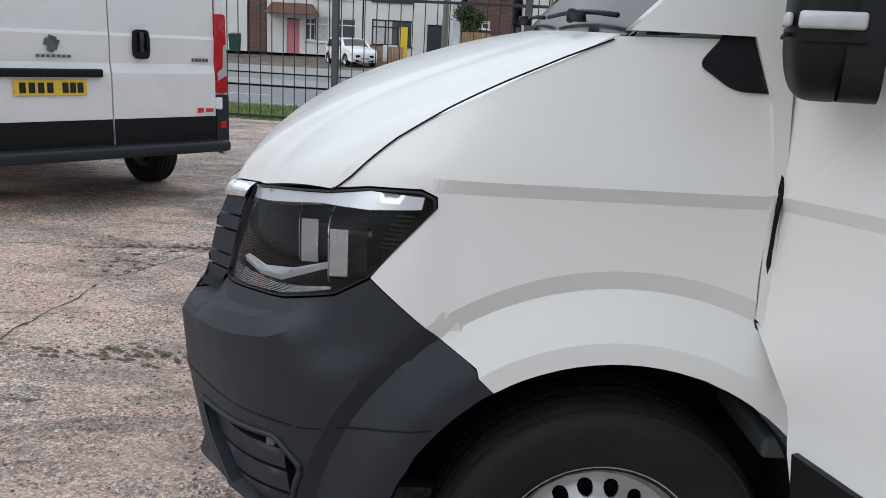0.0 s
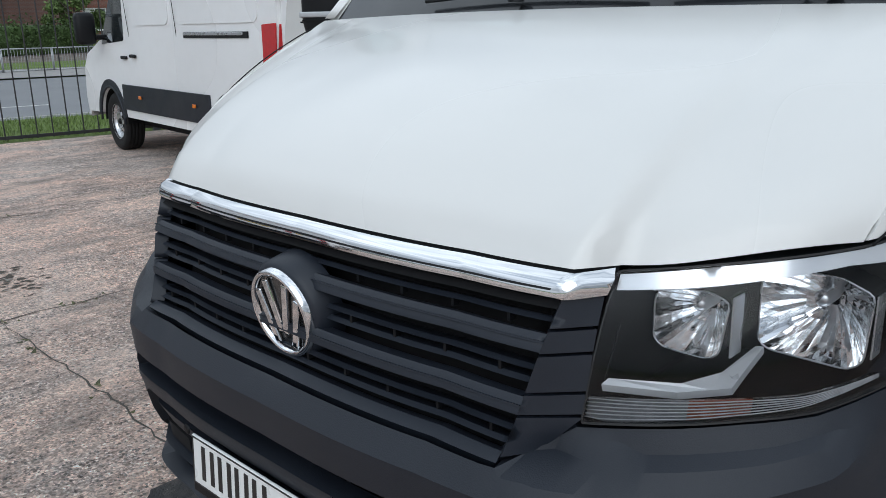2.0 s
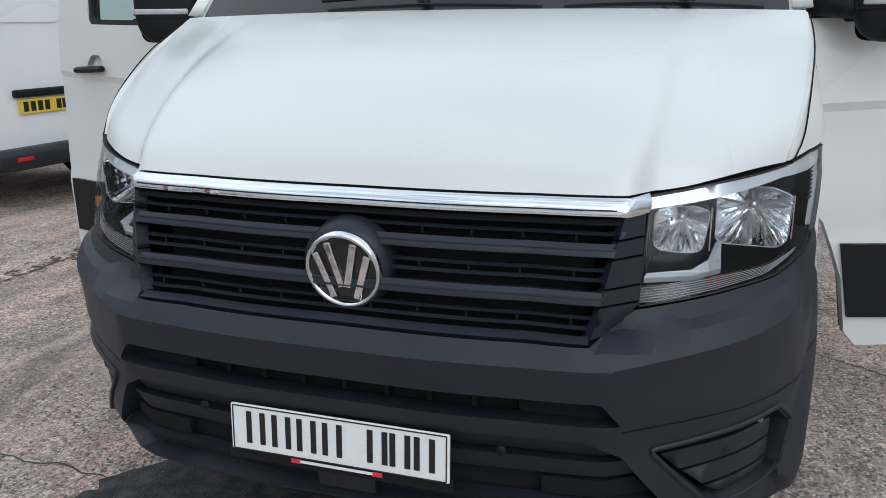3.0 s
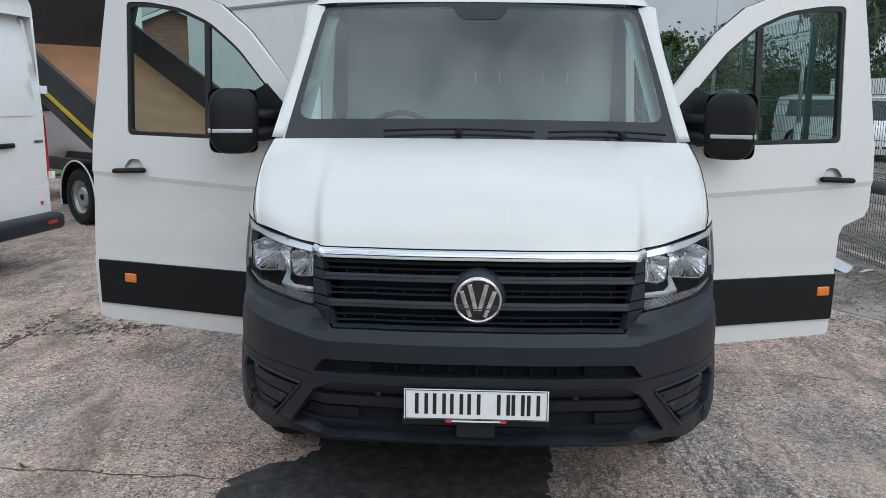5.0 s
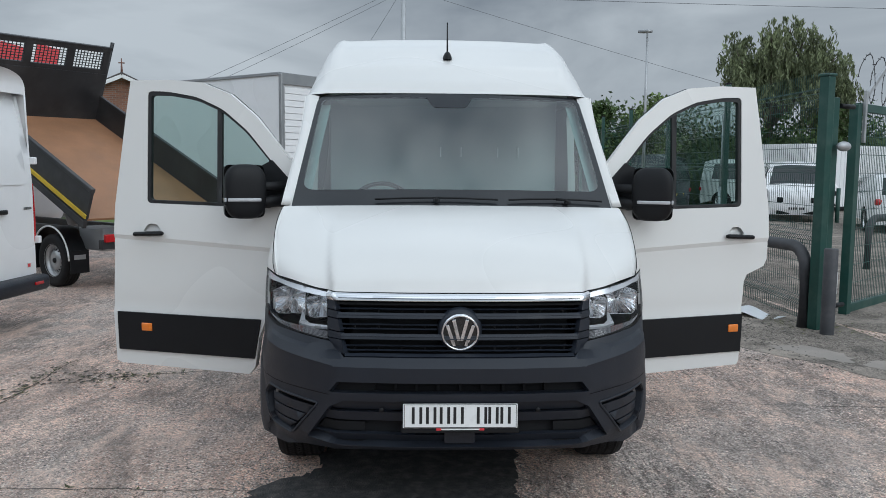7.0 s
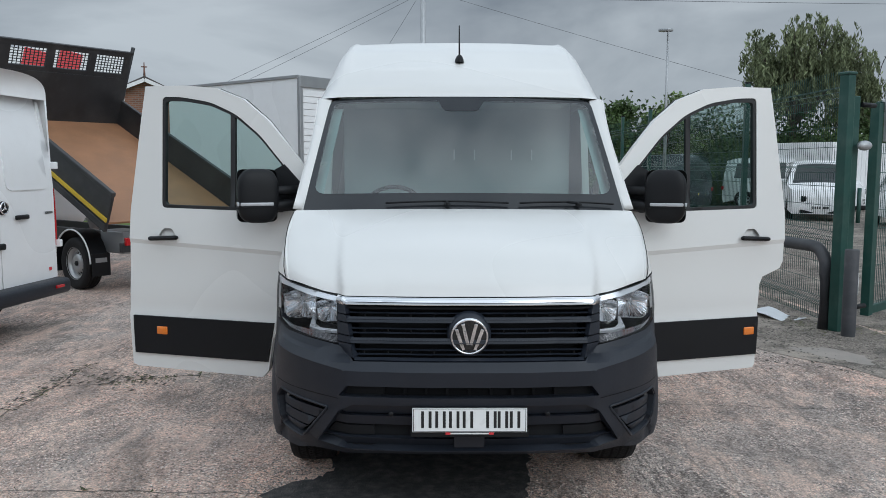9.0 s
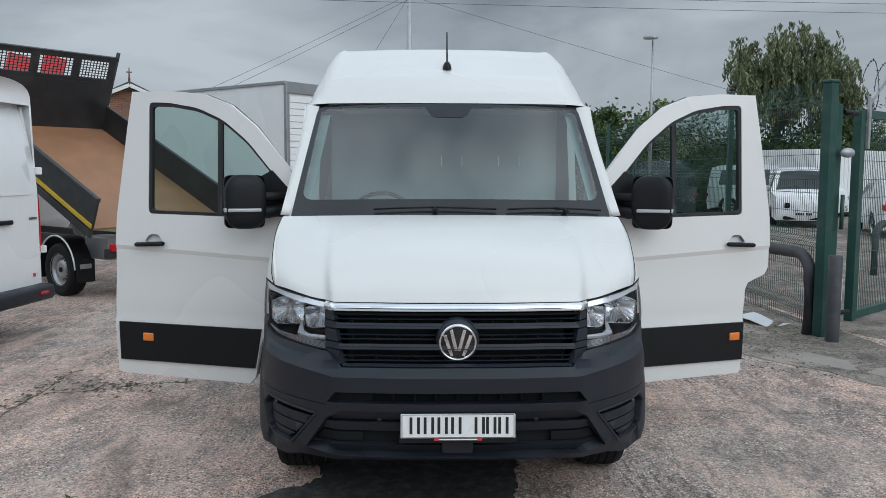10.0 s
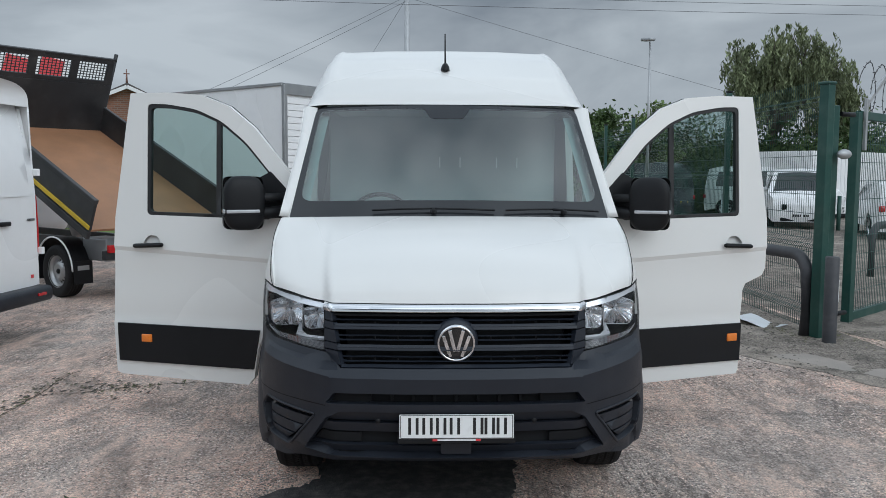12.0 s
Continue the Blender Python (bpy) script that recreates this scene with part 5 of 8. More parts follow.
    c = fn(0.880 if notch else 0.935, 0.628, 0.016)
    rep = box("side_marker", (0.075, 0.012, 0.050), Matrix.Translation(c) @ m4, AMBER, door, 0.006, "amber side marker lamp", True)
    # mirror
    mirror = new("door_mirror")
    mirror.parent = door
    mirror["label"] = "black door mirror with a clear indicator"
    cl, cd, cz = 0.190, 0.152, 1.487

    def at(e, g, z):
        """A place in the mirror: e along its housing, g towards its glass, z up."""
        return fn(cl + 0.80 * e + 0.61 * g, cz + z, cd + 0.61 * e - 0.80 * g + 0.10 * (cz + z - 1.15) - 0.034)

    def shell(i, j):
        t, p = 2 * math.pi * i, math.pi * (j - 0.5)
        c1, s1, c2, s2 = math.cos(t), math.sin(t), math.cos(p), math.sin(p)
        f1 = lambda q: math.copysign(abs(q) ** 0.50, q)
        taper = 1 - 0.16 * abs(f1(s2)) ** 4
        front = 1.0 if c1 > 0 else 1.0 - 0.15 * abs(f1(s2)) ** 2
        return at(0.118 * f1(s1) * f1(c2) * taper, (0.048 if c1 > 0 else 0.062) * f1(c1) * f1(c2) * front, 0.158 * f1(s2))
    v, f = grid_mesh(shell, 44, 30, True)
    link("mirror_housing", v, f, BLACK, mirror)
    tube("mirror_arm", [fn(0.0, 1.44, 0.0), at(-0.13, -0.01, -0.06), at(-0.06, 0.0, -0.06)], 0.036, BLACK, mirror, 10)
    tube("mirror_arm", [fn(0.0, 1.52, 0.0), at(-0.13, -0.01, 0.03), at(-0.06, 0.0, 0.03)], 0.028, BLACK, mirror, 10)
    rt = lambda q: (at(*q) - at(0, 0, 0))
    ax, gx = rt((1, 0, 0)).normalized(), rt((0, 1, 0)).normalized()
    mm = Matrix(((ax.x, gx.x, 0), (ax.y, gx.y, 0), (0, 0, 1))).to_4x4()
    box("mirror_indicator", (0.19, 0.012, 0.020), Matrix.Translation(at(0.012, -0.0590, -0.046)) @ mm, CLEAR_LENS, mirror, 0.005, "clear indicator strip", True)
    box("mirror_indicator", (0.012, 0.086, 0.024), Matrix.Translation(at(0.1165, -0.004, -0.046)) @ mm, CLEAR_LENS, mirror, 0.005, "clear indicator strip", True)
    box("mirror_seam", (0.20, 0.006, 0.006), Matrix.Translation(at(0.0, -0.0590, -0.066)) @ mm, MATT_BLACK, mirror, 0.001)
    box("mirror_seam", (0.006, 0.084, 0.006), Matrix.Translation(at(0.1175, 0.0, -0.072)) @ mm, MATT_BLACK, mirror, 0.001)
    frame_o = rounded([(-0.115, -0.155), (0.115, -0.155), (0.115, 0.155), (-0.115, 0.155)], 0.04)
    g1 = rounded([(-0.095, -0.045), (0.095, -0.045), (0.095, 0.135), (-0.095, 0.135)], 0.025)
    g2 = rounded([(-0.095, -0.135), (0.095, -0.135), (0.095, -0.058), (-0.095, -0.058)], 0.025)
    sheet("mirror_frame", frame_o, lambda u, w, d: at(u, 0.068 + d, w), BLACK, mirror, 0.05, [g1, g2], 0.05)
    for g in (g1, g2):
        sheet("mirror_glass", g, lambda u, w, d: at(u, 0.056 + d, w), CHROME, mirror, 0.08, (), 0.0)
    return door


cab_door(1, 73, False)
cab_door(-1, 73, True)


# ---------------------------------------------------------------- other vehicles: x forwards, y to their left, origin at the rear axle's ground or the tail
NAVY = material("dark_blue_paint", (0.025, 0.03, 0.04), 0.25, coat=0.6, vary=0.1, scale=3.0)
PLYWOOD = material("worn_plywood_floor", (0.33, 0.165, 0.085), 0.6, vary=0.18, scale=2.5, bump=0.2, bump_scale=90.0, dirt=(0.22, 0.12, 0.06), dirt_amount=0.5, dirt_scale=2.0)
TIPPER_BLACK = material("black_scuffed_steel", (0.022, 0.023, 0.026), 0.5, vary=0.25, scale=3.0, dirt=(0.10, 0.095, 0.09), dirt_amount=0.45, dirt_scale=1.6, bump=0.1, bump_scale=50.0)
YELLOW = material("yellow_paint", (0.60, 0.42, 0.03), 0.45, vary=0.08, scale=6.0)
HIVIS = material("yellow_green_hivis_film", (0.55, 0.75, 0.06), 0.35, vary=0.06, scale=5.0)
GREY_ALLOY = material("grey_galvanised_steel", (0.36, 0.37, 0.38), 0.45, metal=0.7, vary=0.12, scale=6.0, dirt=(0.2, 0.19, 0.18), dirt_amount=0.3)


def van_shell(parent, L, W, H, sill, nose, arches, mat, tum=0.07, ar=0.40, hub=0.34):
    """Side skins, roof and nose of a panel van. nose: its side profile from the front bumper to the roof, as (metres ahead of the tail, height)."""
    def half(z):
        return W / 2 - tum * max(0.0, z - 1.1)
    zt = H - 0.30
    front = [p for p in nose if p[1] < zt]
    for k in (1, -1):
        o = [(0.0, zt), (0.0, sill)]
        for ax in arches:
            o += [(x, z) for x, z in arch_points(180, 0, 14, ax, hub, ar) if z > sill]
        o += [(front[0][0] - 0.25, sill)] + [(x - 0.16, z) for x, z in front] + [(nose[-1][0] - 0.05, zt)]
        sheet("body_side", o, lambda x, z, d, k=k: Vector((x, k * (half(z) + d), z)), mat, parent, 0.16, (), 0.03)
        for ax in arches:
            bm = bmesh.new()
            vs = [(bm.verts.new((x, k * (W / 2 - 0.03), z)), bm.verts.new((x, k * (W / 2 - 0.4), z))) for x, z in arch_points(0, 180, 12, ax, hub, ar)]
            for (a, b), (c, d) in zip(vs, vs[1:]):
                bm.faces.new((a, b, d, c))
            part("arch_liner", bm, MATT_BLACK, parent)
    xf = nose[-1][0]

    def roof_fn(i, j):
        x = xf * i
        a = math.pi * j
        c, s = math.cos(a), math.sin(a)
        w = half(zt)
        return Vector((x, w * math.copysign(abs(c) ** 0.5, c), zt + (H - zt - 0.05 * ease(0.3 - x, 0.0, 0.3)) * abs(s) ** 0.6))
    v, f = grid_mesh(roof_fn, 12, 24)
    f.append(tuple(range(24, -1, -1)))
    link("roof", v, f, mat, parent)
    xs, zs = [p[0] for p in nose], [p[1] for p in nose]

    def nose_fn(i, j):
        z = zs[0] + (zs[-1] - zs[0]) * i
        u = 2 * j - 1
        x = float(np.interp(z, zs, xs))
        return Vector((x - 0.22 * abs(u) ** 3.2, u * half(min(z, zt)), z - (0.25 * abs(u) ** 5 if z > zt else 0.0)))
    v, f = grid_mesh(nose_fn, 40, 16)
    link("nose", v, f, mat, parent)
    return half


def number_plate(parent, m, mat):
    """A plate in the pose's YZ plane, its face towards -X, with bars in place of its characters."""
    p = new("number_plate")
    p.parent, p.matrix_basis = parent, m
    box("plate_board", (0.008, 0.52, 0.111), pose(0, 0, 0), mat, p, 0.002)
    for y in (0.20, 0.136, 0.072, 0.008, -0.10, -0.155, -0.21):
        box("character_bar", (0.003, 0.044, 0.074), pose(-0.0045, y, 0), INK, p, 0.0)
    return p


def flat_side(k, off):
    return lambda x, z, d: Vector((x, k * (off(z) + d), z))


def sprinter():
    T = thing("white_parked_van", "white long panel van with dark side trim, parked beside the fence", "van", Matrix.Translation((4.17, 4.17, 0)) @ Matrix.Rotation(radians(82), 4, "Z"))
    L, W, H = 5.45, 1.88, 2.62
    nose = [(5.20, 0.35), (5.25, 0.6), (5.18, 0.95), (5.02, 1.12), (4.40, 1.32), (3.75, 2.10), (3.55, 2.30), (3.2, 2.62)]
    half = van_shell(T, L, W, H, 0.42, nose, (0.88, 4.13), WHITE_OLD, 0.05)
    for k in (1, -1):
        for ax in (0.88, 4.13):
            wheel(T, pose(ax, k * 0.80, 0.34, 0, 0, 0 if k > 0 else 180), 0.342, 0.225, 0.205, 6, SATIN)
        on = lambda z: half(z) + 0.014
        sheet("side_trim", [(1.32, 0.52), (3.68, 0.52), (3.68, 0.80), (1.32, 0.80)], flat_side(k, on), BUMPER, T, 0.3, (), 0.014, "dark grey side rubbing trim")
        sheet("rear_trim", rounded([(0.02, 0.42), (0.26, 0.42), (0.30, 0.62), (0.46, 0.62), (0.50, 0.80), (0.02, 0.80)], 0.02), flat_side(k, on), BUMPER, T, 0.2, (), 0.014)
        sheet("rear_trim_flap", [(0.20, 0.40), (0.38, 0.40), (0.44, 0.60), (0.26, 0.60)], flat_side(k, lambda z: half(z) + 0.018), WHITE_OLD, T, 0.3, (), 0.02)
        for ax in (0.88, 4.13):
            pts = arch_points(0, 180, 18, ax, 0.34, 0.415)
            tube("arch_lip", [(x, k * (half(z) + 0.008), z) for x, z in pts], 0.014, BUMPER, T, 8)
            ring = arch_points(10, 170, 18, ax, 0.34, 0.50) + arch_points(170, 10, 18, ax, 0.34, 0.41)
            sheet("arch_flare", ring, flat_side(k, lambda z: half(z) + 0.012), BUMPER, T, 0.1, (), 0.012)
        for x in (0.40, 1.65, 3.10):
            box("side_marker", (0.07, 0.012, 0.035), pose(x, k * (half(0.66) + 0.03), 0.68), AMBER, T, 0.004)
        rail = new("door_rail")
        rail.parent = T
        box("rail_channel", (1.35, 0.014, 0.055), pose(1.15, k * (half(1.34) + 0.004), 1.34), BLACK, rail, 0.003)
        box("rail_cover", (1.25, 0.012, 0.026), pose(1.18, k * (half(1.34) + 0.014), 1.35), SATIN, rail, 0.003)
        for x, z0, z1 in ((3.35, 0.46, 2.25), (2.02, 0.46, 2.25), (2.06, 2.24, 2.26)):
            box("panel_seam", (0.008, 0.004, z1 - z0), pose(x, k * (half((z0 + z1) / 2) + 0.001), (z0 + z1) / 2, -k * 3.0 if z1 > 1 else 0, 0, 0), MATT_BLACK, T, 0.0)
        for x, z in ((3.22, 1.12), (3.50, 1.10)):
            box("door_handle", (0.16, 0.03, 0.035), pose(x, k * (half(z) + 0.016), z), BLACK, T, 0.01)
        for x0, x1 in ((0.30, 1.90), (2.20, 3.15)):
            sheet("pressed_panel", rounded([(x0, 1.44), (x1, 1.44), (x1, 2.15), (x0, 2.15)], 0.09), flat_side(k, lambda z: half(z) + 0.010), WHITE_OLD, T, 0.15, (), 0.010)
        sheet("cab_window", rounded([(3.52, 1.28), (4.28, 1.24), (4.16, 1.42), (3.82, 1.88), (3.54, 1.95)], 0.03), flat_side(k, lambda z: half(z) + 0.004), DARK_GLASS, T, 0.15, (), 0.006)
        mir = new("door_mirror")
        mir.parent = T
        box("mirror_housing", (0.16, 0.22, 0.36), pose(4.16, k * 1.14, 1.42), BLACK, mir, 0.05, "", True)
        box("mirror_arm", (0.06, 0.24, 0.06), pose(4.16, k * 0.97, 1.32), BLACK, mir, 0.02)
        # tail lamp, wraps the corner
        lampw = new("tail_lamp")
        lampw.parent = T
        lampw["label"] = "tall red tail lamp wrapping the rear corner"
        o = rounded([(-0.01, 0.83), (0.235, 0.83), (0.205, 1.18), (0.225, 1.42), (-0.01, 1.43)], 0.02)
        sheet("lamp_side", o, flat_side(k, lambda z: half(z) + 0.012), RED_LENS, lampw, 0.08, (), 0.012)
        sheet("lamp_rear", [(k * 0.935, 0.83), (k * 0.87, 0.83), (k * 0.87, 1.42), (k * 0.915, 1.42)], lambda u, v, d: Vector((-0.018 - d, u - k * 0.07 * max(0, v - 1.1) + k * 0.006, v)), RED_LENS, lampw, 0.1, (), 0.012)
        box("reversing_lens", (0.035, 0.010, 0.10), pose(0.03, k * (half(1.0) + 0.012), 0.96), CLEAR_LENS, lampw, 0.005)
        # rear doors
        o = rounded([(k * 0.006, 0.50), (k * 0.87, 0.50), (k * 0.885, 0.82), (k * 0.885, 1.45), (k * 0.855, 2.1), (k * 0.79, 2.42), (k * 0.006, 2.50)], [0, 0.03, 0.03, 0.03, 0.05, 0.12, 0])
        door = sheet("rear_door", o, lambda u, v, d: Vector((-0.030 + 0.16 * ease(v, 1.3, 2.6) ** 1.5 - d, u, v)), WHITE_OLD, T, 0.12, (), 0.05, "white rear door with a pressed upper panel")
        sheet("pressed_panel", rounded([(k * 0.10, 1.42), (k * 0.77, 1.42), (k * 0.73, 2.18), (k * 0.10, 2.22)], 0.10), lambda u, v, d: Vector((-0.040 + 0.16 * ease(v, 1.3, 2.6) ** 1.5 - d, u, v)), WHITE_OLD, door, 0.15, (), 0.012)
        for z in (0.85, 1.66):
            box("hinge", (0.09, 0.045, 0.075), pose(-0.02, k * (half(z) + 0.002), z), WHITE_OLD, door, 0.01)
        sheet("corner_pillar", [(k * 0.885, 0.5), (k * 0.935, 0.5), (k * 0.93, 1.2), (k * 0.84, 2.3), (k * 0.80, 2.3), (k * 0.88, 1.2)], lambda u, v, d: Vector((-0.006 + 0.10 * ease(v, 1.3, 2.6) ** 1.5 - d, u, v)), WHITE_OLD, T, 0.2, (), 0.02)
    box("door_handle", (0.03, 0.20, 0.045), pose(-0.055, -0.31, 1.16), BLACK, T, 0.012, "", True)
    box("plate_grip", (0.04, 0.66, 0.06), pose(-0.05, 0.30, 0.90), BLACK, T, 0.015)
    number_plate(T, pose(-0.045, 0.33, 0.80), PLATE_YELLOW)
    v, f = lathe([(0.0, -0.050), (0.052, -0.052), (0.062, -0.044), (0.066, -0.030)], 28, "X")
    b = link("round_badge", v, f, BLACK, T)
    b.matrix_basis = pose(-0.005, -0.04, 1.26)
    v, f = lathe([(0.050, -0.054), (0.056, -0.060), (0.062, -0.050)], 28, "X")
    r = link("badge_ring", v, f, CHROME, b)
    for a in (90, 210, 330):
        c, s = math.cos(radians(a)), math.sin(radians(a))
        rod("badge_spoke", (-0.056, 0, 0), (-0.056, 0.05 * c, 0.05 * s), 0.010, CHROME, b, 0.002, 6)
    box("model_lettering", (0.004, 0.13, 0.024), pose(-0.036, -0.78, 1.18), GREY_PRINT, T, 0.001)
    box("sticker", (0.003, 0.10, 0.05), pose(-0.034, -0.79, 0.60), PLATE_WHITE, T, 0.0)
    box("sticker_mark", (0.003, 0.045, 0.035), pose(-0.036, -0.765, 0.60), RED_PRINT, T, 0.0)
    bm = bmesh.new()
    bm_box(bm, (0.22, 1.86, 0.16), pose(-0.06, 0, 0.42), 0.05, 3)
    part("rear_step_bumper", bm, BUMPER, T, "dark grey step bumper", True)
    for k in (1, -1):
        box("reflector", (0.02, 0.14, 0.03), pose(-0.175, k * 0.70, 0.43), RED_LENS, T, 0.004)
    box("underbody", (4.6, 1.4, 0.2), pose(2.6, 0, 0.40), MATT_BLACK, T, 0.02)


def boxer():
    T = thing("white_delivery_van", "white panel van seen from its rear doors, black lower cladding", "van", Matrix.Translation((-1.81, 3.95, 0)) @ Matrix.Rotation(radians(137), 4, "Z"))
    L, W, H = 5.4, 2.04, 2.50
    nose = [(5.30, 0.35), (5.40, 0.6), (5.36, 0.95), (5.20, 1.12), (4.60, 1.40), (3.95, 2.10), (3.75, 2.30), (3.4, 2.50)]
    half = van_shell(T, L, W, H, 0.36, nose, (0.98, 4.43), WHITE_OLD, 0.05)
    back = lambda off: (lambda u, v, d: Vector((-0.030 + 0.05 * ease(v, 1.4, 2.4) - off - d, u, v)))
    swage = [(0.4, 0.006), (1.04, 0.006), (1.115, -0.016), (1.315, -0.006), (1.34, -0.016), (2.5, -0.016)]
    pressed = lambda u, v, d: back(interp(v, swage))(u, v, d)
    for k in (1, -1):
        for ax in (0.98, 4.43):
            wheel(T, pose(ax, k * 0.84, 0.34, 0, 0, 0 if k > 0 else 180), 0.342, 0.225, 0.205, 12)
        sheet("side_trim", [(1.45, 0.52), (3.9, 0.52), (3.9, 0.80), (1.45, 0.80)], flat_side(k, lambda z: half(z) + 0.012), BUMPER, T, 0.3, (), 0.012)
        o = rounded([(k * 0.006, 0.48), (k * 0.90, 0.48), (k * 0.90, 1.58), (k * 0.93, 2.1), (k * 0.85, 2.38), (k * 0.006, 2.42)], [0, 0.02, 0.04, 0.04, 0.1, 0])
        door = sheet("rear_door", o, pressed, WHITE_OLD, T, 0.06, (), 0.05, "white rear van door with pressed swage lines", [[(k * 0.01, z), (k * 0.89, z)] for z in (1.04, 1.115, 1.315, 1.34)])
        sheet("door_cladding", [(k * 0.008, 0.495), (k * 0.905, 0.495), (k * 0.905, 0.695), (k * 0.008, 0.695)], back(0.012), BLACK, door, 0.2, (), 0.014, "black lower door cladding")
        for z in (0.80, 1.76):
            box("hinge", (0.07, 0.05, 0.10), pose(-0.035, k * 0.925, z), WHITE_OLD, door, 0.01)
        lampw = new("tail_lamp")
        lampw.parent = T
        o = rounded([(k * 0.905, 0.885), (k * 1.015, 0.885), (k * 1.0, 1.525), (k * 0.905, 1.525)], 0.02)
        sheet("lamp_red", o, back(0.010), RED_LENS, lampw, 0.1, (), 0.05, "tall red tail lamp")
        sheet("lamp_clear", [(k * 0.920, 0.985), (k * 1.010, 1.03), (k * 1.004, 1.29), (k * 0.978, 1.27), (k * 0.970, 1.09), (k * 0.920, 1.05)], back(0.016), CLEAR_LENS, lampw, 0.1, (), 0.01)
        sheet("corner_bumper", rounded([(k * 0.905, 0.42), (k * 1.02, 0.42), (k * 1.02, 0.87), (k * 0.905, 0.87)], 0.02), back(0.02), BUMPER, T, 0.1, (), 0.12)
        box("reflector", (0.02, 0.06, 0.06), pose(-0.048, k * 0.965, 0.62), RED_LENS, T, 0.006)
        sheet("corner_pillar", [(k * 0.905, 0.785), (k * 1.015, 0.785), (k * 0.95, 2.25), (k * 0.93, 2.25)], back(-0.012), WHITE_OLD, T, 0.2, (), 0.02)
    bm = bmesh.new()
    bm_box(bm, (0.26, 1.92, 0.09), pose(-0.05, 0, 0.455), 0.025, 2)
    part("rear_step_bumper", bm, BUMPER, T, "dark grey step bumper", True)
    oval = rounded([(-0.310, 1.15), (-0.185, 1.15), (-0.178, 1.26), (-0.185, 1.37), (-0.310, 1.37), (-0.317, 1.26)], [0.04, 0.04, 0.02, 0.04, 0.04, 0.02])
    dish = rounded([(-0.290, 1.20), (-0.205, 1.20), (-0.205, 1.35), (-0.290, 1.35)], 0.03)
    sheet("door_handle", oval, back(0.018), BLACK, T, 0.05, [dish], 0.03, "black oval handle with a recessed grip")
    sheet("handle_dish", dish, back(-0.004), MATT_BLACK, T, 0.05, (), 0.0)
    box("handle_lever", (0.016, 0.034, 0.15), pose(-0.050, -0.247, 1.275), GLOSS_BLACK, T, 0.007, "", True)
    box("plate_light_bar", (0.05, 0.80, 0.06), pose(-0.05, 0.48, 1.04), BLACK, T, 0.012)
    number_plate(T, pose(-0.046, 0.46, 0.935), PLATE_YELLOW)
    for y, z, w, h in ((0.43, 1.235, 0.05, 0.10), (0.40, 1.235, 0.03, 0.08), (0.465, 1.255, 0.04, 0.05), (0.425, 1.285, 0.06, 0.03)):
        box("rear_badge", (0.01, w, h), pose(-0.031, y, z, 20, 0, 0), GREY_PRINT, T, 0.004)
    for j in range(7):
        box("maker_lettering", (0.006, 0.026, 0.020), pose(-0.026, 0.31 + 0.037 * j, 1.158), GREY_PRINT, T, 0.002)
    for j in range(5):
        box("model_lettering", (0.006, 0.024, 0.028), pose(-0.026, -0.83 + 0.032 * j, 1.15), GREY_PRINT, T, 0.002)
    box("sticker", (0.003, 0.17, 0.055), pose(-0.039, -0.80, 0.745), PLATE_WHITE, T, 0.0)
    box("sticker_mark", (0.003, 0.06, 0.040), pose(-0.041, -0.755, 0.745), RED_PRINT, T, 0.0)
    box("sticker_mark", (0.003, 0.07, 0.030), pose(-0.041, -0.840, 0.745), RED_PRINT, T, 0.0)
    box("underbody", (4.6, 1.4, 0.18), pose(2.6, 0, 0.46), MATT_BLACK, T, 0.02)


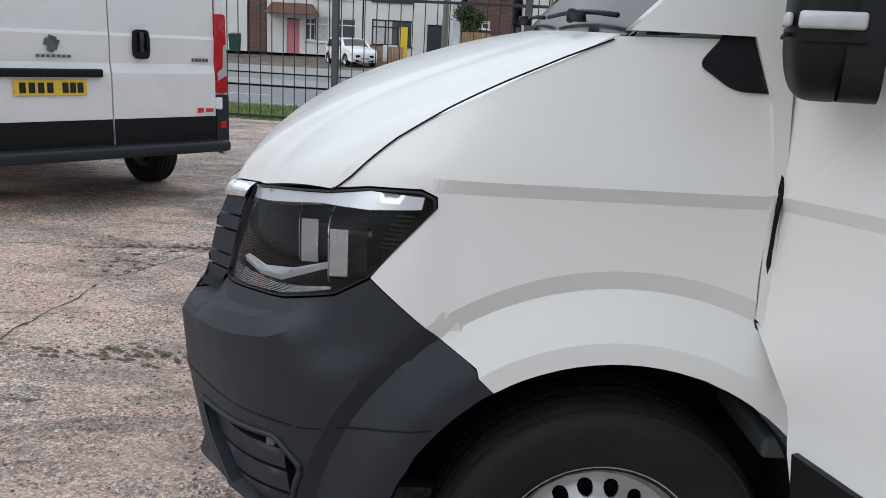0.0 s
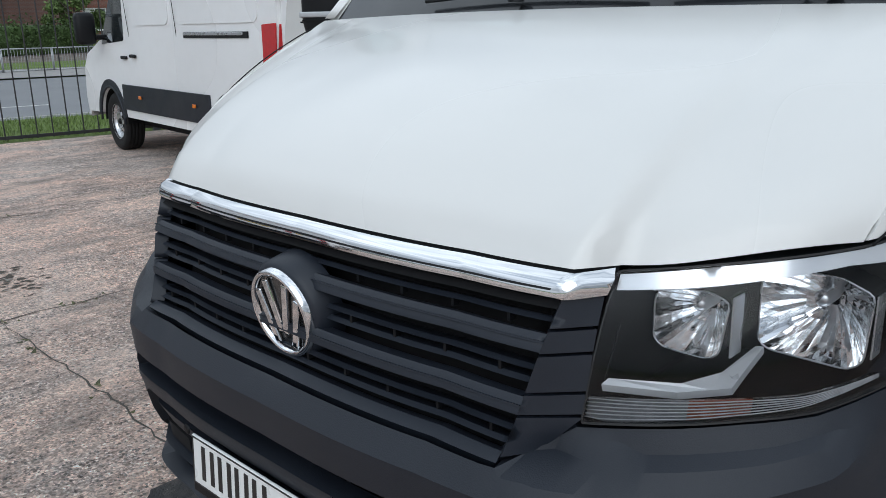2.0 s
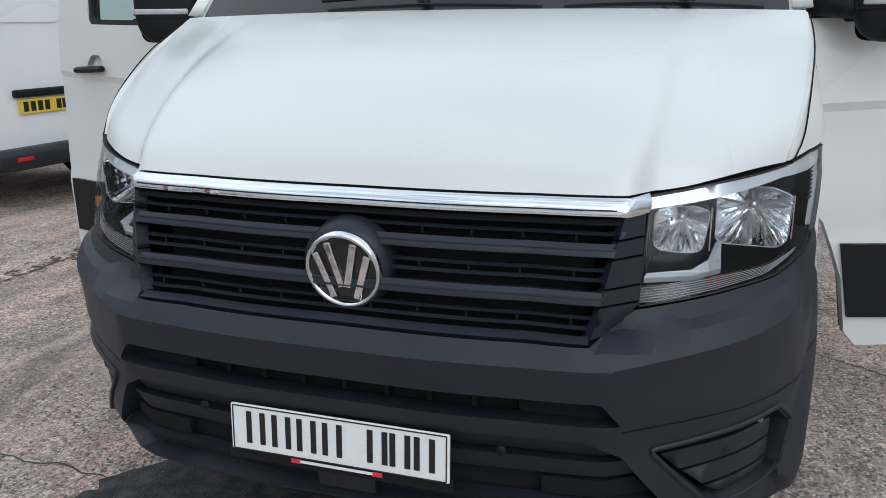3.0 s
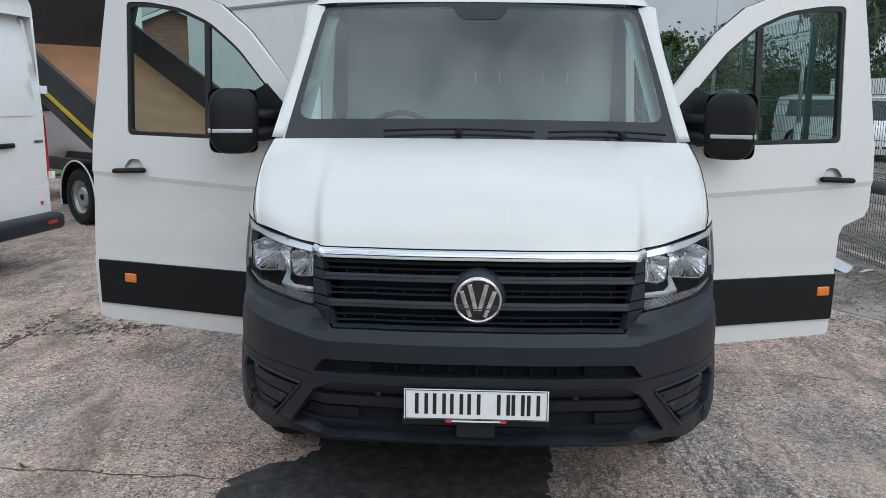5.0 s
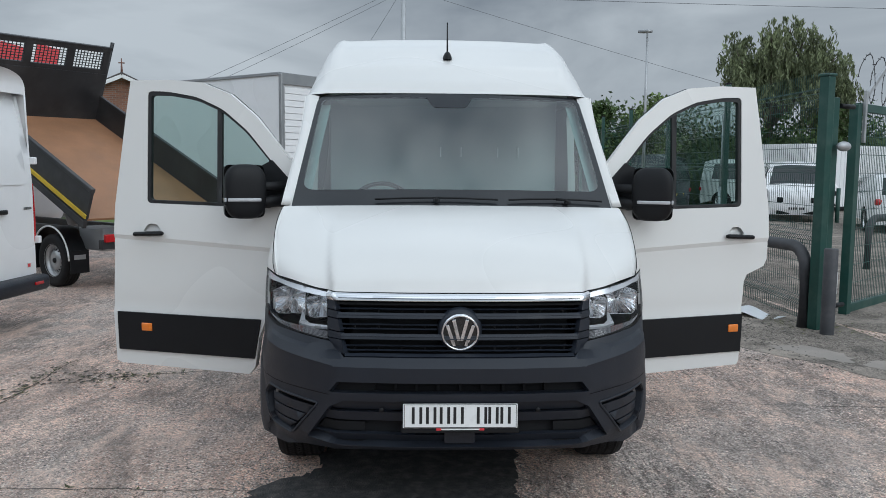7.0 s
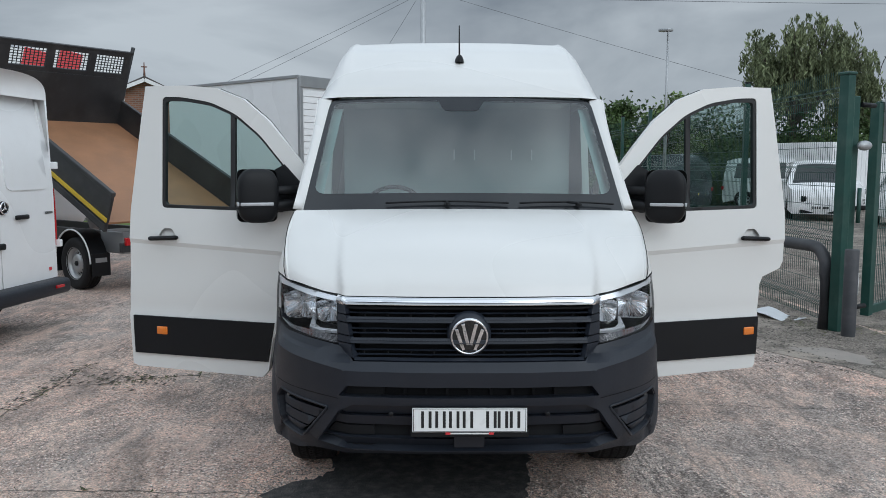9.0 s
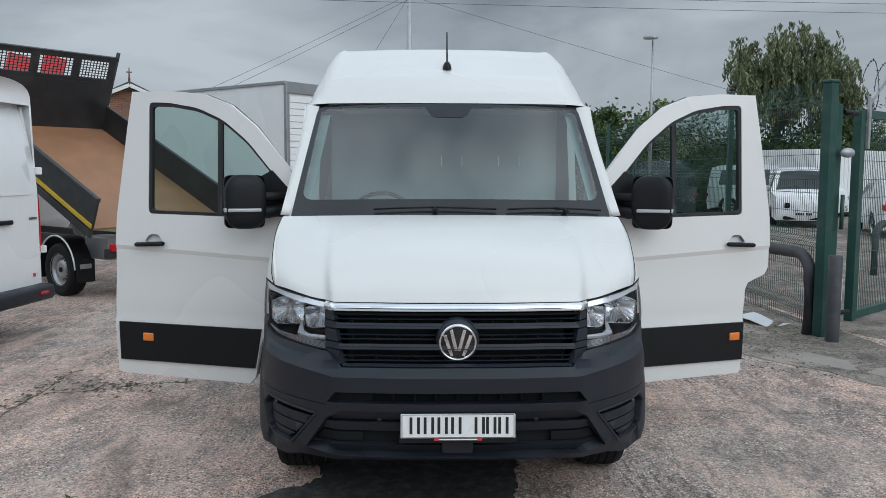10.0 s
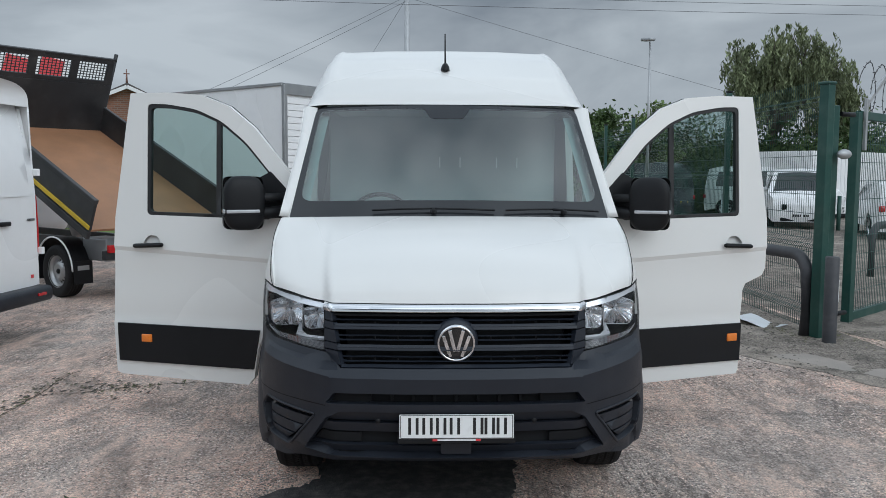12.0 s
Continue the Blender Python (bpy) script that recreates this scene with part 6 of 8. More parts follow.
def tipper():
    T = thing("tipper_truck", "tipper truck with raised black bed and brown wooden floor", "truck", Matrix.Translation((8.20, 4.24, 0)) @ Matrix.Rotation(radians(51), 4, "Z"))
    for k in (1, -1):
        wheel(T, pose(0, k * 0.84, 0.35, 0, 0, 0 if k > 0 else 180), 0.352, 0.235, 0.215, 14)
        wheel(T, pose(3.4, k * 0.84, 0.35, 0, 0, 0 if k > 0 else 180), 0.352, 0.235, 0.215, 14)
        box("chassis_rail", (4.6, 0.08, 0.18), pose(1.0, k * 0.38, 0.66), TIPPER_BLACK, T, 0.01)
        pts = arch_points(-18, 178, 20, 0, 0.36, 0.45)
        v, f = grid_mesh(lambda i, j: Vector((pts[int(round(i * 20))][0], k * (0.70 + 0.27 * j), pts[int(round(i * 20))][1])), 20, 3)
        link("mudguard", v, f, BLACK, T)
        tube("mudguard_edge", [(x, k * 0.975, z) for x, z in pts], 0.012, PLATE_WHITE, T, 6)
        box("mud_flap", (0.015, 0.26, 0.30), pose(-0.47, k * 0.84, 0.36), BLACK, T, 0.004)
        box("flap_print", (0.004, 0.16, 0.06), pose(-0.480, k * 0.84, 0.42), GREY_ALLOY, T, 0.0)
    box("tail_beam", (0.08, 1.8, 0.12), pose(-1.05, 0, 0.62), TIPPER_BLACK, T, 0.01)
    box("tool_box", (0.55, 0.35, 0.30), pose(-0.55, 0.55, 0.66), GREY_ALLOY, T, 0.02)
    for k in (1, -1):
        box("tail_lamp", (0.05, 0.30, 0.10), pose(-1.10, k * 0.72, 0.70), RED_LENS, T, 0.01)
    cab = new("cab")
    cab.parent = T
    bm = bmesh.new()
    bm_box(bm, (1.7, 1.95, 1.45), pose(3.75, 0, 1.35), 0.22, 4)
    part("cab_shell", bm, WHITE_OLD, cab, "white truck cab", True)
    box("cab_window", (0.02, 1.4, 0.55), pose(2.89, 0, 1.65), DARK_GLASS, cab, 0.02)
    box("rear_panel_hivis", (0.03, 0.5, 0.30), pose(2.86, 0.55, 1.15), HIVIS, cab, 0.005)
    rod("hydraulic_ram", (1.1, 0, 0.7), (1.75, 0, 1.85), 0.07, GREY_ALLOY, T)
    bed = new("tipping_bed")
    bed.parent = T
    bed["label"] = "raised black tipping bed with a worn brown floor"
    bed.matrix_basis = pose(-1.0, 0, 0.92, 0, -24.2, 0)
    BL, BW = 3.45, 1.04
    box("bed_floor", (BL, 2 * BW, 0.03), pose(BL / 2, 0, 0.02), PLYWOOD, bed, 0.004, "worn brown plywood bed floor")
    for k in (1, -1):
        box("floor_rail", (BL, 0.10, 0.14), pose(BL / 2, k * 0.40, -0.07), TIPPER_BLACK, bed, 0.01)
        side = box("bed_side", (BL, 0.035, 0.40), pose(BL / 2, k * BW, 0.20), TIPPER_BLACK, bed, 0.006)
        box("side_top_rail", (BL, 0.06, 0.06), pose(BL / 2, k * BW, 0.41), TIPPER_BLACK, bed, 0.01)
        box("yellow_edge", (BL, 0.02, 0.055), pose(BL / 2, k * (BW + 0.028), 0.06), YELLOW, bed, 0.004)
        box("under_edge", (BL, 0.05, 0.10), pose(BL / 2, k * (BW + 0.01), -0.05), TIPPER_BLACK, bed, 0.006)
        rod("corner_stake", (BL, k * BW, 0.0), (BL, k * (BW + 0.02), 1.33), 0.035, TIPPER_BLACK, bed, 0.03)
    box("front_wall", (0.04, 2 * BW, 0.81), pose(BL - 0.02, 0, 0.405), TIPPER_BLACK, bed, 0.006)
    frame_x = BL - 0.01
    for z, h in ((0.845, 0.07), (1.195, 0.07)):
        box("headboard_rail", (0.05, 2 * BW, h), pose(frame_x, 0, z), TIPPER_BLACK, bed, 0.006)
    edges = (-BW, -0.42, 0.20, 0.80)
    for a, b in ((-1.04, -0.94), (-0.46, -0.34), (0.20, 0.32), (0.86, 1.04)):
        box("headboard_post", (0.05, b - a, 0.32), pose(frame_x, (a + b) / 2, 1.02), TIPPER_BLACK, bed, 0.006)
    for a, b in ((-0.94, -0.46), (-0.34, 0.20), (0.32, 0.86)):
        bm = bmesh.new()
        n = 9
        for i in range(1, n):
            bm_box(bm, (0.008, 0.012, 0.28), pose(frame_x, a + (b - a) * i / n, 1.02))
        for i in range(1, 7):
            bm_box(bm, (0.008, b - a, 0.010), pose(frame_x, (a + b) / 2, 0.88 + 0.28 * i / 7))
        part("headboard_mesh", bm, TIPPER_BLACK, bed)
    box("headboard_top", (0.06, 2 * BW + 0.06, 0.03), pose(frame_x, 0, 1.24), TIPPER_BLACK, bed, 0.006)


def box_truck():
    T = thing("box_van", "white box van with a roller shutter at its rear", "truck", Matrix.Translation((10.91, 2.30, 0)) @ Matrix.Rotation(radians(50), 4, "Z") @ pose(0, -1.05, 0))
    W, L, z0, z1 = 2.1, 3.9, 0.95, 3.20
    box("box_body", (L, W, z1 - z0), pose(L / 2, 0, (z0 + z1) / 2), WHITE_OLD, T, 0.03, "white load box")
    for k in (1, -1):
        box("corner_post", (0.07, 0.07, z1 - z0), pose(-0.01, k * (W / 2 - 0.02), (z0 + z1) / 2), GREY_ALLOY, T, 0.01)
        box("roof_edge", (L, 0.05, 0.06), pose(L / 2, k * W / 2, z1), GREY_ALLOY, T, 0.01)
        wheel(T, pose(0.9, k * 0.84, 0.35, 0, 0, 0 if k > 0 else 180))
        wheel(T, pose(4.5, k * 0.84, 0.35, 0, 0, 0 if k > 0 else 180))
        box("tail_lamp", (0.04, 0.10, 0.35), pose(-0.03, k * (W / 2 - 0.08), 1.15), RED_LENS, T, 0.01)
    box("header", (0.06, W, 0.20), pose(-0.02, 0, z1 - 0.08), GREY_ALLOY, T, 0.01)
    n = 18
    for i in range(n):
        box("shutter_slat", (0.02, W - 0.16, (z1 - z0 - 0.25) / n - 0.008), pose(-0.015, 0, z0 + (i + 0.5) * (z1 - z0 - 0.22) / n), WHITE_OLD, T, 0.004)
    bm = bmesh.new()
    bm_box(bm, (1.7, 1.95, 1.5), pose(4.8, 0, 1.3), 0.22, 4)
    part("cab_shell", bm, WHITE_OLD, T, "", True)
    box("chassis", (5.0, 0.9, 0.2), pose(2.6, 0, 0.7), TIPPER_BLACK, T, 0.02)


def car(name, label, m, L, W, H, mat, prof, glass, arches, r=0.31, rim=0.21, rear=False):
    """A car as a lofted shell. prof: side profile (x, z) from the tail over the roof to the nose; glass: x ranges of the side windows."""
    T = thing(name, label, "car", m)
    n = len(prof)
    belt = 0.62 * H

    def half(x, z):
        e = ease(abs(x - L / 2), L * 0.30, L * 0.52)
        return (W / 2) * (1 - 0.16 * e * e) - 0.30 * max(0.0, z - belt)
    o = [(prof[0][0] + 0.02, 0.22)]
    low = [(0.05, 0.22)]
    for ax in arches:
        low += [(x, z) for x, z in arch_points(180, 0, 14, ax, r, r + 0.055) if z > 0.22]
    low += [(L - 0.05, 0.22)]
    o = low + list(reversed(prof))
    for k in (1, -1):
        sheet("body_side", o, lambda x, z, d, k=k: Vector((x, k * (half(x, z) + d), z)), mat, T, 0.12, (), 0.03)
        for g in glass:
            sheet("side_window", rounded(list(g), 0.03), lambda x, z, d, k=k: Vector((x, k * (half(x, z) + 0.004 + d), z)), DARK_GLASS, T, 0.15, (), 0.006)
        for ax in arches:
            wheel(T, pose(ax, k * (W / 2 - 0.11), r, 0, 0, 0 if k > 0 else 180), r, 0.21, rim, 8, SATIN)
            bm = bmesh.new()
            vs = [(bm.verts.new((x, k * (W / 2 - 0.06), z)), bm.verts.new((x, k * (W / 2 - 0.35), z))) for x, z in arch_points(0, 180, 12, ax, r, r + 0.05)]
            for (a, b), (c, d) in zip(vs, vs[1:]):
                bm.faces.new((a, b, d, c))
            part("arch_liner", bm, MATT_BLACK, T)
        box("door_mirror", (0.10, 0.18, 0.12), pose(L * 0.64, k * (W / 2 + 0.06), belt + 0.06), mat, T, 0.03, "", True)
    seq = [(0.05, 0.22)] + prof + [(L - 0.05, 0.22)]

    def skin_fn(i, j):
        t = i * (len(seq) - 1)
        a = min(int(t), len(seq) - 2)
        x = seq[a][0] + (seq[a + 1][0] - seq[a][0]) * (t - a)
        z = seq[a][1] + (seq[a + 1][1] - seq[a][1]) * (t - a)
        u = 2 * j - 1
        crown = 0.05 * (1 - u * u)
        push = (1 - u * u) * 0.08 * (1 if x > L * 0.85 else -1 if x < L * 0.15 else 0)
        return Vector((x + push, u * half(x, z), z + (crown if z > 0.6 else 0.0)))
    v, f = grid_mesh(skin_fn, (len(seq) - 1) * 4, 12)
    mi = []
    for i in range((len(seq) - 1) * 4):
        t = (i + 0.5) / 4
        a = int(t)
        steep = seq[a + 1][1] - seq[a][1]
        zmid = (seq[a][1] + seq[a + 1][1]) / 2
        glassy = zmid > belt and abs(steep) > 0.22
        for j in range(12):
            mi.append(1 if glassy and 0 < j < 11 else 0)
    link("shell", v, f, mat, T, mats=[mat, DARK_GLASS], mi=mi)
    # lamps, grille and plates
    for k in (1, -1):
        box("headlamp", (0.20, 0.34, 0.13), pose(L - 0.16, k * (W / 2 - 0.30), 0.66, 0, 12, -k * 28), CLEAR_LENS, T, 0.05, "", True)
        box("tail_lamp", (0.12, 0.26, 0.16), pose(0.06, k * (W / 2 - 0.24), 0.80, 0, 0, k * 25), RED_LENS, T, 0.04, "", True)
    box("radiator_grille", (0.06, W * 0.60, 0.10 * H), pose(L + 0.030, 0, 0.37 * H), BLACK, T, 0.03, "", True)
    box("lower_intake", (0.06, W * 0.62, 0.12), pose(L + 0.01, 0, 0.30), BLACK, T, 0.03, "", True)
    p = number_plate(T, pose(L + 0.078, 0, 0.42, 0, 0, 180), PLATE_WHITE)
    number_plate(T, pose(-0.065, 0, 0.62), PLATE_YELLOW)
    return T


sprinter()
boxer()
tipper()
box_truck()
# passing saloon on the road, small hatchback in a drive, vans and cars in the next yard
SALOON = [(0.0, 0.55), (0.02, 0.95), (0.45, 1.02), (1.25, 1.42), (2.1, 1.46), (2.9, 1.36), (3.75, 0.98), (4.6, 0.80), (4.85, 0.62), (4.9, 0.40)]
car("white_saloon_car", "white saloon car on the road beyond the fence", Matrix.Translation((3.9, 22.65, -0.42)) @ Matrix.Rotation(radians(168), 4, "Z"), 4.9, 1.86, 1.46, WHITE_OLD, SALOON,
    [[(0.75, 1.02), (1.35, 1.36), (2.05, 1.41), (2.05, 1.02)], [(2.12, 1.02), (2.12, 1.41), (2.85, 1.31), (3.5, 1.02)]], (0.95, 3.9), 0.335, 0.25)
HATCH = [(0.0, 0.5), (0.05, 0.92), (0.25, 1.34), (0.5, 1.41), (2.0, 1.41), (2.25, 1.36), (2.75, 0.98), (3.55, 0.84), (3.8, 0.66), (3.82, 0.40)]
car("small_hatchback", "small white hatchback with black stripes parked in a drive", Matrix.Translation((-4.4, 45.6, -0.02)) @ Matrix.Rotation(radians(-62), 4, "Z"), 3.82, 1.72, 1.41, WHITE_OLD, HATCH,
    [[(0.45, 0.95), (0.55, 1.33), (1.2, 1.35), (1.2, 0.95)], [(1.27, 0.95), (1.27, 1.35), (2.1, 1.33), (2.55, 0.96)]], (0.72, 3.15), 0.30, 0.22)
MPV = [(0.0, 0.5), (0.05, 1.0), (0.18, 1.72), (0.5, 1.80), (2.9, 1.82), (3.3, 1.70), (3.75, 1.12), (4.35, 0.95), (4.45, 0.7), (4.45, 0.40)]
car("white_car_van", "white car-derived van parked nose out behind the mesh fence", Matrix.Translation((25.0, -13.6, 0)) @ Matrix.Rotation(radians(158), 4, "Z"), 4.45, 1.84, 1.82, WHITE_OLD, MPV,
    [[(2.35, 1.12), (2.35, 1.66), (3.15, 1.62), (3.6, 1.14)]], (0.8, 3.6), 0.33, 0.23)
car("white_people_carrier", "white crew van parked side on behind the mesh fence", Matrix.Translation((29.5, -12.4, 0)) @ Matrix.Rotation(radians(232), 4, "Z"), 4.9, 1.95, 1.95, WHITE_OLD,
    [(0.0, 0.5), (0.03, 1.1), (0.12, 1.86), (0.5, 1.94), (3.0, 1.95), (3.45, 1.80), (4.1, 1.20), (4.75, 1.02), (4.9, 0.75), (4.9, 0.40)],
    [[(0.5, 1.2), (0.55, 1.78), (2.4, 1.80), (2.4, 1.2)], [(2.5, 1.2), (2.5, 1.80), (3.3, 1.72), (3.85, 1.2)]], (0.9, 4.0), 0.34, 0.24)
car("dark_estate_car", "dark blue estate vehicle parked tail out beyond the fence", Matrix.Translation((26.6, -10.25, 0)) @ Matrix.Rotation(radians(40), 4, "Z"), 5.2, 1.95, 2.1, NAVY,
    [(0.0, 0.5), (0.03, 1.1), (0.12, 1.95), (0.5, 2.08), (3.4, 2.08), (3.85, 1.90), (4.4, 1.28), (5.1, 1.08), (5.2, 0.75), (5.2, 0.40)],
    [[(2.3, 1.2), (2.3, 1.82), (3.2, 1.74), (3.75, 1.22)]], (0.9, 3.9), 0.35, 0.24)
car("white_hatchback", "white hatchback parked tail out beyond the green gate", Matrix.Translation((16.4, -12.6, 0)) @ Matrix.Rotation(radians(-20), 4, "Z"), 4.0, 1.75, 1.48, WHITE_OLD, HATCH and [(x * 1.05, z * 1.05) for x, z in HATCH],
    [[(1.3, 1.0), (1.3, 1.42), (2.2, 1.40), (2.68, 1.0)]], (0.76, 3.3), 0.31, 0.22)


# ---------------------------------------------------------------- boundaries, street and houses
RAIL_BLACK = material("black_painted_railing", (0.018, 0.019, 0.022), 0.5, vary=0.15, scale=9.0, dirt=(0.09, 0.05, 0.03), dirt_amount=0.2, dirt_scale=5.0)
POST_GREY = material("dark_grey_fence_post", (0.06, 0.065, 0.075), 0.5, vary=0.12, scale=5.0)
GREEN = material("dark_green_powder_coat", (0.006, 0.052, 0.041), 0.42, vary=0.12, scale=4.0, dirt=(0.16, 0.20, 0.17), dirt_amount=0.25, dirt_scale=3.0)
BARRIER = material("grey_barrier_paint", (0.045, 0.047, 0.053), 0.55, vary=0.15, scale=5.0, dirt=(0.16, 0.15, 0.15), dirt_amount=0.4, dirt_scale=4.0)
GALV = material("galvanised_steel", (0.42, 0.43, 0.44), 0.5, metal=0.6, vary=0.12, scale=5.0)
RENDER_WHITE = material("white_render", (0.74, 0.73, 0.71), 0.85, vary=0.06, scale=1.0, bump=0.2, bump_scale=40.0, dirt=(0.5, 0.49, 0.46), dirt_amount=0.3, dirt_scale=0.6)
UPVC = material("white_window_frame", (0.78, 0.78, 0.78), 0.35, vary=0.03)
DARK_FRAME = material("anthracite_window_frame", (0.03, 0.033, 0.038), 0.45, vary=0.08)
SLATE = material("dark_roof_tiles", (0.085, 0.075, 0.072), 0.8, vary=0.2, scale=5.0, bump=0.6, bump_scale=18.0)
RED_TILE = material("brown_red_roof_tiles", (0.17, 0.085, 0.065), 0.8, vary=0.2, scale=5.0, bump=0.6, bump_scale=18.0)
PINK = material("pink_door_paint", (0.62, 0.20, 0.22), 0.4, vary=0.05)
TIMBER = material("larch_lap_timber", (0.34, 0.23, 0.14), 0.8, vary=0.2, scale=4.0, bump=0.3, bump_scale=40.0, obj_vary=0.12)
CURTAIN = material("pale_curtain", (0.55, 0.55, 0.53), 0.9, vary=0.15, scale=5.0)
SIGNAL_YELLOW = material("yellow_sign_plastic", (0.75, 0.55, 0.03), 0.5, vary=0.06)
BLUE = material("blue_plastic", (0.05, 0.09, 0.22), 0.5, vary=0.06)
SIGN_GREEN = material("green_sign", (0.03, 0.16, 0.08), 0.5, vary=0.05)
PAPER = material("white_card", (0.74, 0.76, 0.78), 0.6, vary=0.06, scale=6.0)


def brick_material(name, c1, c2, mortar):
    mat = bpy.data.materials.new(name)
    mat.use_nodes = True
    n, l = mat.node_tree.nodes, mat.node_tree.links
    b = n["Principled BSDF"]
    tc, mp, br = n.new("ShaderNodeTexCoord"), n.new("ShaderNodeMapping"), n.new("ShaderNodeTexBrick")
    sx, cx = n.new("ShaderNodeSeparateXYZ"), n.new("ShaderNodeCombineXYZ")
    ad = n.new("ShaderNodeMath")
    l.new(tc.outputs["Object"], sx.inputs["Vector"])
    l.new(sx.outputs["X"], ad.inputs[0])
    l.new(sx.outputs["Y"], ad.inputs[1])
    l.new(ad.outputs["Value"], cx.inputs["X"])
    l.new(sx.outputs["Z"], cx.inputs["Y"])
    l.new(cx.outputs["Vector"], br.inputs["Vector"])
    br.inputs["Color1"].default_value, br.inputs["Color2"].default_value, br.inputs["Mortar"].default_value = (*c1, 1), (*c2, 1), (*mortar, 1)
    br.inputs["Scale"].default_value, br.inputs["Brick Width"].default_value, br.inputs["Row Height"].default_value, br.inputs["Mortar Size"].default_value = 1.0, 0.225, 0.075, 0.010
    nz = n.new("ShaderNodeTexNoise")
    nz.inputs["Scale"].default_value = 1.4
    l.new(tc.outputs["Object"], nz.inputs["Vector"])
    mr = n.new("ShaderNodeMapRange")
    mr.inputs["To Min"].default_value, mr.inputs["To Max"].default_value = 0.7, 1.25
    l.new(nz.outputs["Fac"], mr.inputs["Value"])
    sc = n.new("ShaderNodeVectorMath")
    sc.operation = "SCALE"
    l.new(br.outputs["Color"], sc.inputs[0])
    l.new(mr.outputs["Result"], sc.inputs["Scale"])
    l.new(sc.outputs["Vector"], b.inputs["Base Color"])
    b.inputs["Roughness"].default_value = 0.85
    bp = n.new("ShaderNodeBump")
    bp.inputs["Strength"].default_value, bp.inputs["Distance"].default_value, bp.invert = 0.5, 0.01, True
    l.new(br.outputs["Fac"], bp.inputs["Height"])
    l.new(bp.outputs["Normal"], b.inputs["Normal"])
    return mat


BRICK_RED = brick_material("red_brick", (0.24, 0.075, 0.05), (0.17, 0.06, 0.045), (0.22, 0.18, 0.16))
BRICK_BROWN = brick_material("brown_brick", (0.17, 0.075, 0.06), (0.13, 0.06, 0.05), (0.16, 0.13, 0.12))
BRICK_OLD = brick_material("old_orange_brick", (0.30, 0.13, 0.08), (0.20, 0.09, 0.06), (0.25, 0.20, 0.17))


def leaf_material(name, color):
    mat = material(name, color, 0.6, vary=0.35, scale=0.9, spec=0.3)
    n, l = mat.node_tree.nodes, mat.node_tree.links
    isl = n.new("ShaderNodeNewGeometry")
    b = n["Principled BSDF"]
    src = b.inputs["Base Color"].links[0].from_socket
    mr = n.new("ShaderNodeMapRange")
    mr.inputs["To Min"].default_value, mr.inputs["To Max"].default_value = 0.55, 1.5
    l.new(isl.outputs["Random Per Island"], mr.inputs["Value"])
    sc = n.new("ShaderNodeVectorMath")
    sc.operation = "SCALE"
    l.new(src, sc.inputs[0])
    l.new(mr.outputs["Result"], sc.inputs["Scale"])
    l.new(sc.outputs["Vector"], b.inputs["Base Color"])
    return mat


LEAF = leaf_material("green_leaves", (0.11, 0.16, 0.05))
LEAF_DARK = leaf_material("dark_green_leaves", (0.055, 0.09, 0.028))
LEAF_WILLOW = leaf_material("grey_green_willow_leaves", (0.15, 0.175, 0.09))
BARK = material("bark", (0.09, 0.07, 0.055), 0.9, vary=0.3, scale=6.0, bump=0.6, bump_scale=30.0)


def leaves(name, blobs, count, size, mat, parent, rng, droop=0.0, label=""):
    """A crown of small leaves scattered in clumps. blobs: (centre, radii)."""
    vs, fs = [], []
    vol = np.array([b[1][0] * b[1][1] * b[1][2] for b in blobs])
    vol = vol / vol.sum()
    for (c, r), share in zip(blobs, vol):
        for _ in range(int(count * share) + 1):
            d = rng.normal(size=3)
            d /= np.linalg.norm(d)
            q = rng.uniform(0.25, 1.0) ** 0.45 * (1 + 0.22 * rng.normal())
            p = np.array(c) + d * np.array(r) * q
            a, t = rng.normal(size=3), rng.normal(size=3)
            a[2] -= droop
            a = a / np.linalg.norm(a)
            t = np.cross(a, t)
            t = t / (np.linalg.norm(t) + 1e-6)
            s = size * rng.uniform(0.6, 1.4)
            ln, wd = s * (1.0 + 0.9 * droop), s * (0.55 - 0.12 * min(droop, 2.0))
            k = len(vs)
            vs += [tuple(p - a * ln * 0.5), tuple(p + t * wd * 0.5), tuple(p + a * ln * 0.5), tuple(p - t * wd * 0.5)]
            fs.append((k, k + 1, k + 2, k + 3))
    return link(name, vs, fs, mat, parent, label, smooth=False)


def tree(name, label, x, y, h, spread, mat, seed, clumps=16, count=9000, size=0.16, droop=0.0, z=0.0, low=0.3):
    rng = np.random.default_rng(seed)
    T = thing(name, label, "tree", pose(x, y, z))
    bm = bmesh.new()
    bm_rod(bm, (0, 0, -0.1), (0.1, 0.05, h * 0.5), h * 0.028, h * 0.016, 10)
    bm_rod(bm, (0.1, 0.05, h * 0.48), (0.0, 0.1, h * 0.85), h * 0.016, h * 0.004, 8)
    blobs = []
    for i in range(clumps):
        a, t = rng.uniform(0, 2 * math.pi), rng.uniform(low, 1.0)
        w = spread * (1.0 - 0.55 * abs(t - 0.58) / 0.45) * rng.uniform(0.35, 0.95)
        c = (w * math.cos(a), w * math.sin(a), h * t * 0.93)
        r = h * rng.uniform(0.08, 0.15)
        blobs.append((c, (r, r, r * (0.8 + 0.5 * droop))))
        bm_rod(bm, (0.05, 0.03, h * max(0.25, t * 0.6)), c, h * 0.009, h * 0.003, 6)
    part("trunk", bm, BARK, T, "", True)
    leaves("crown", blobs, count, size, mat, T, rng, droop)
    return T


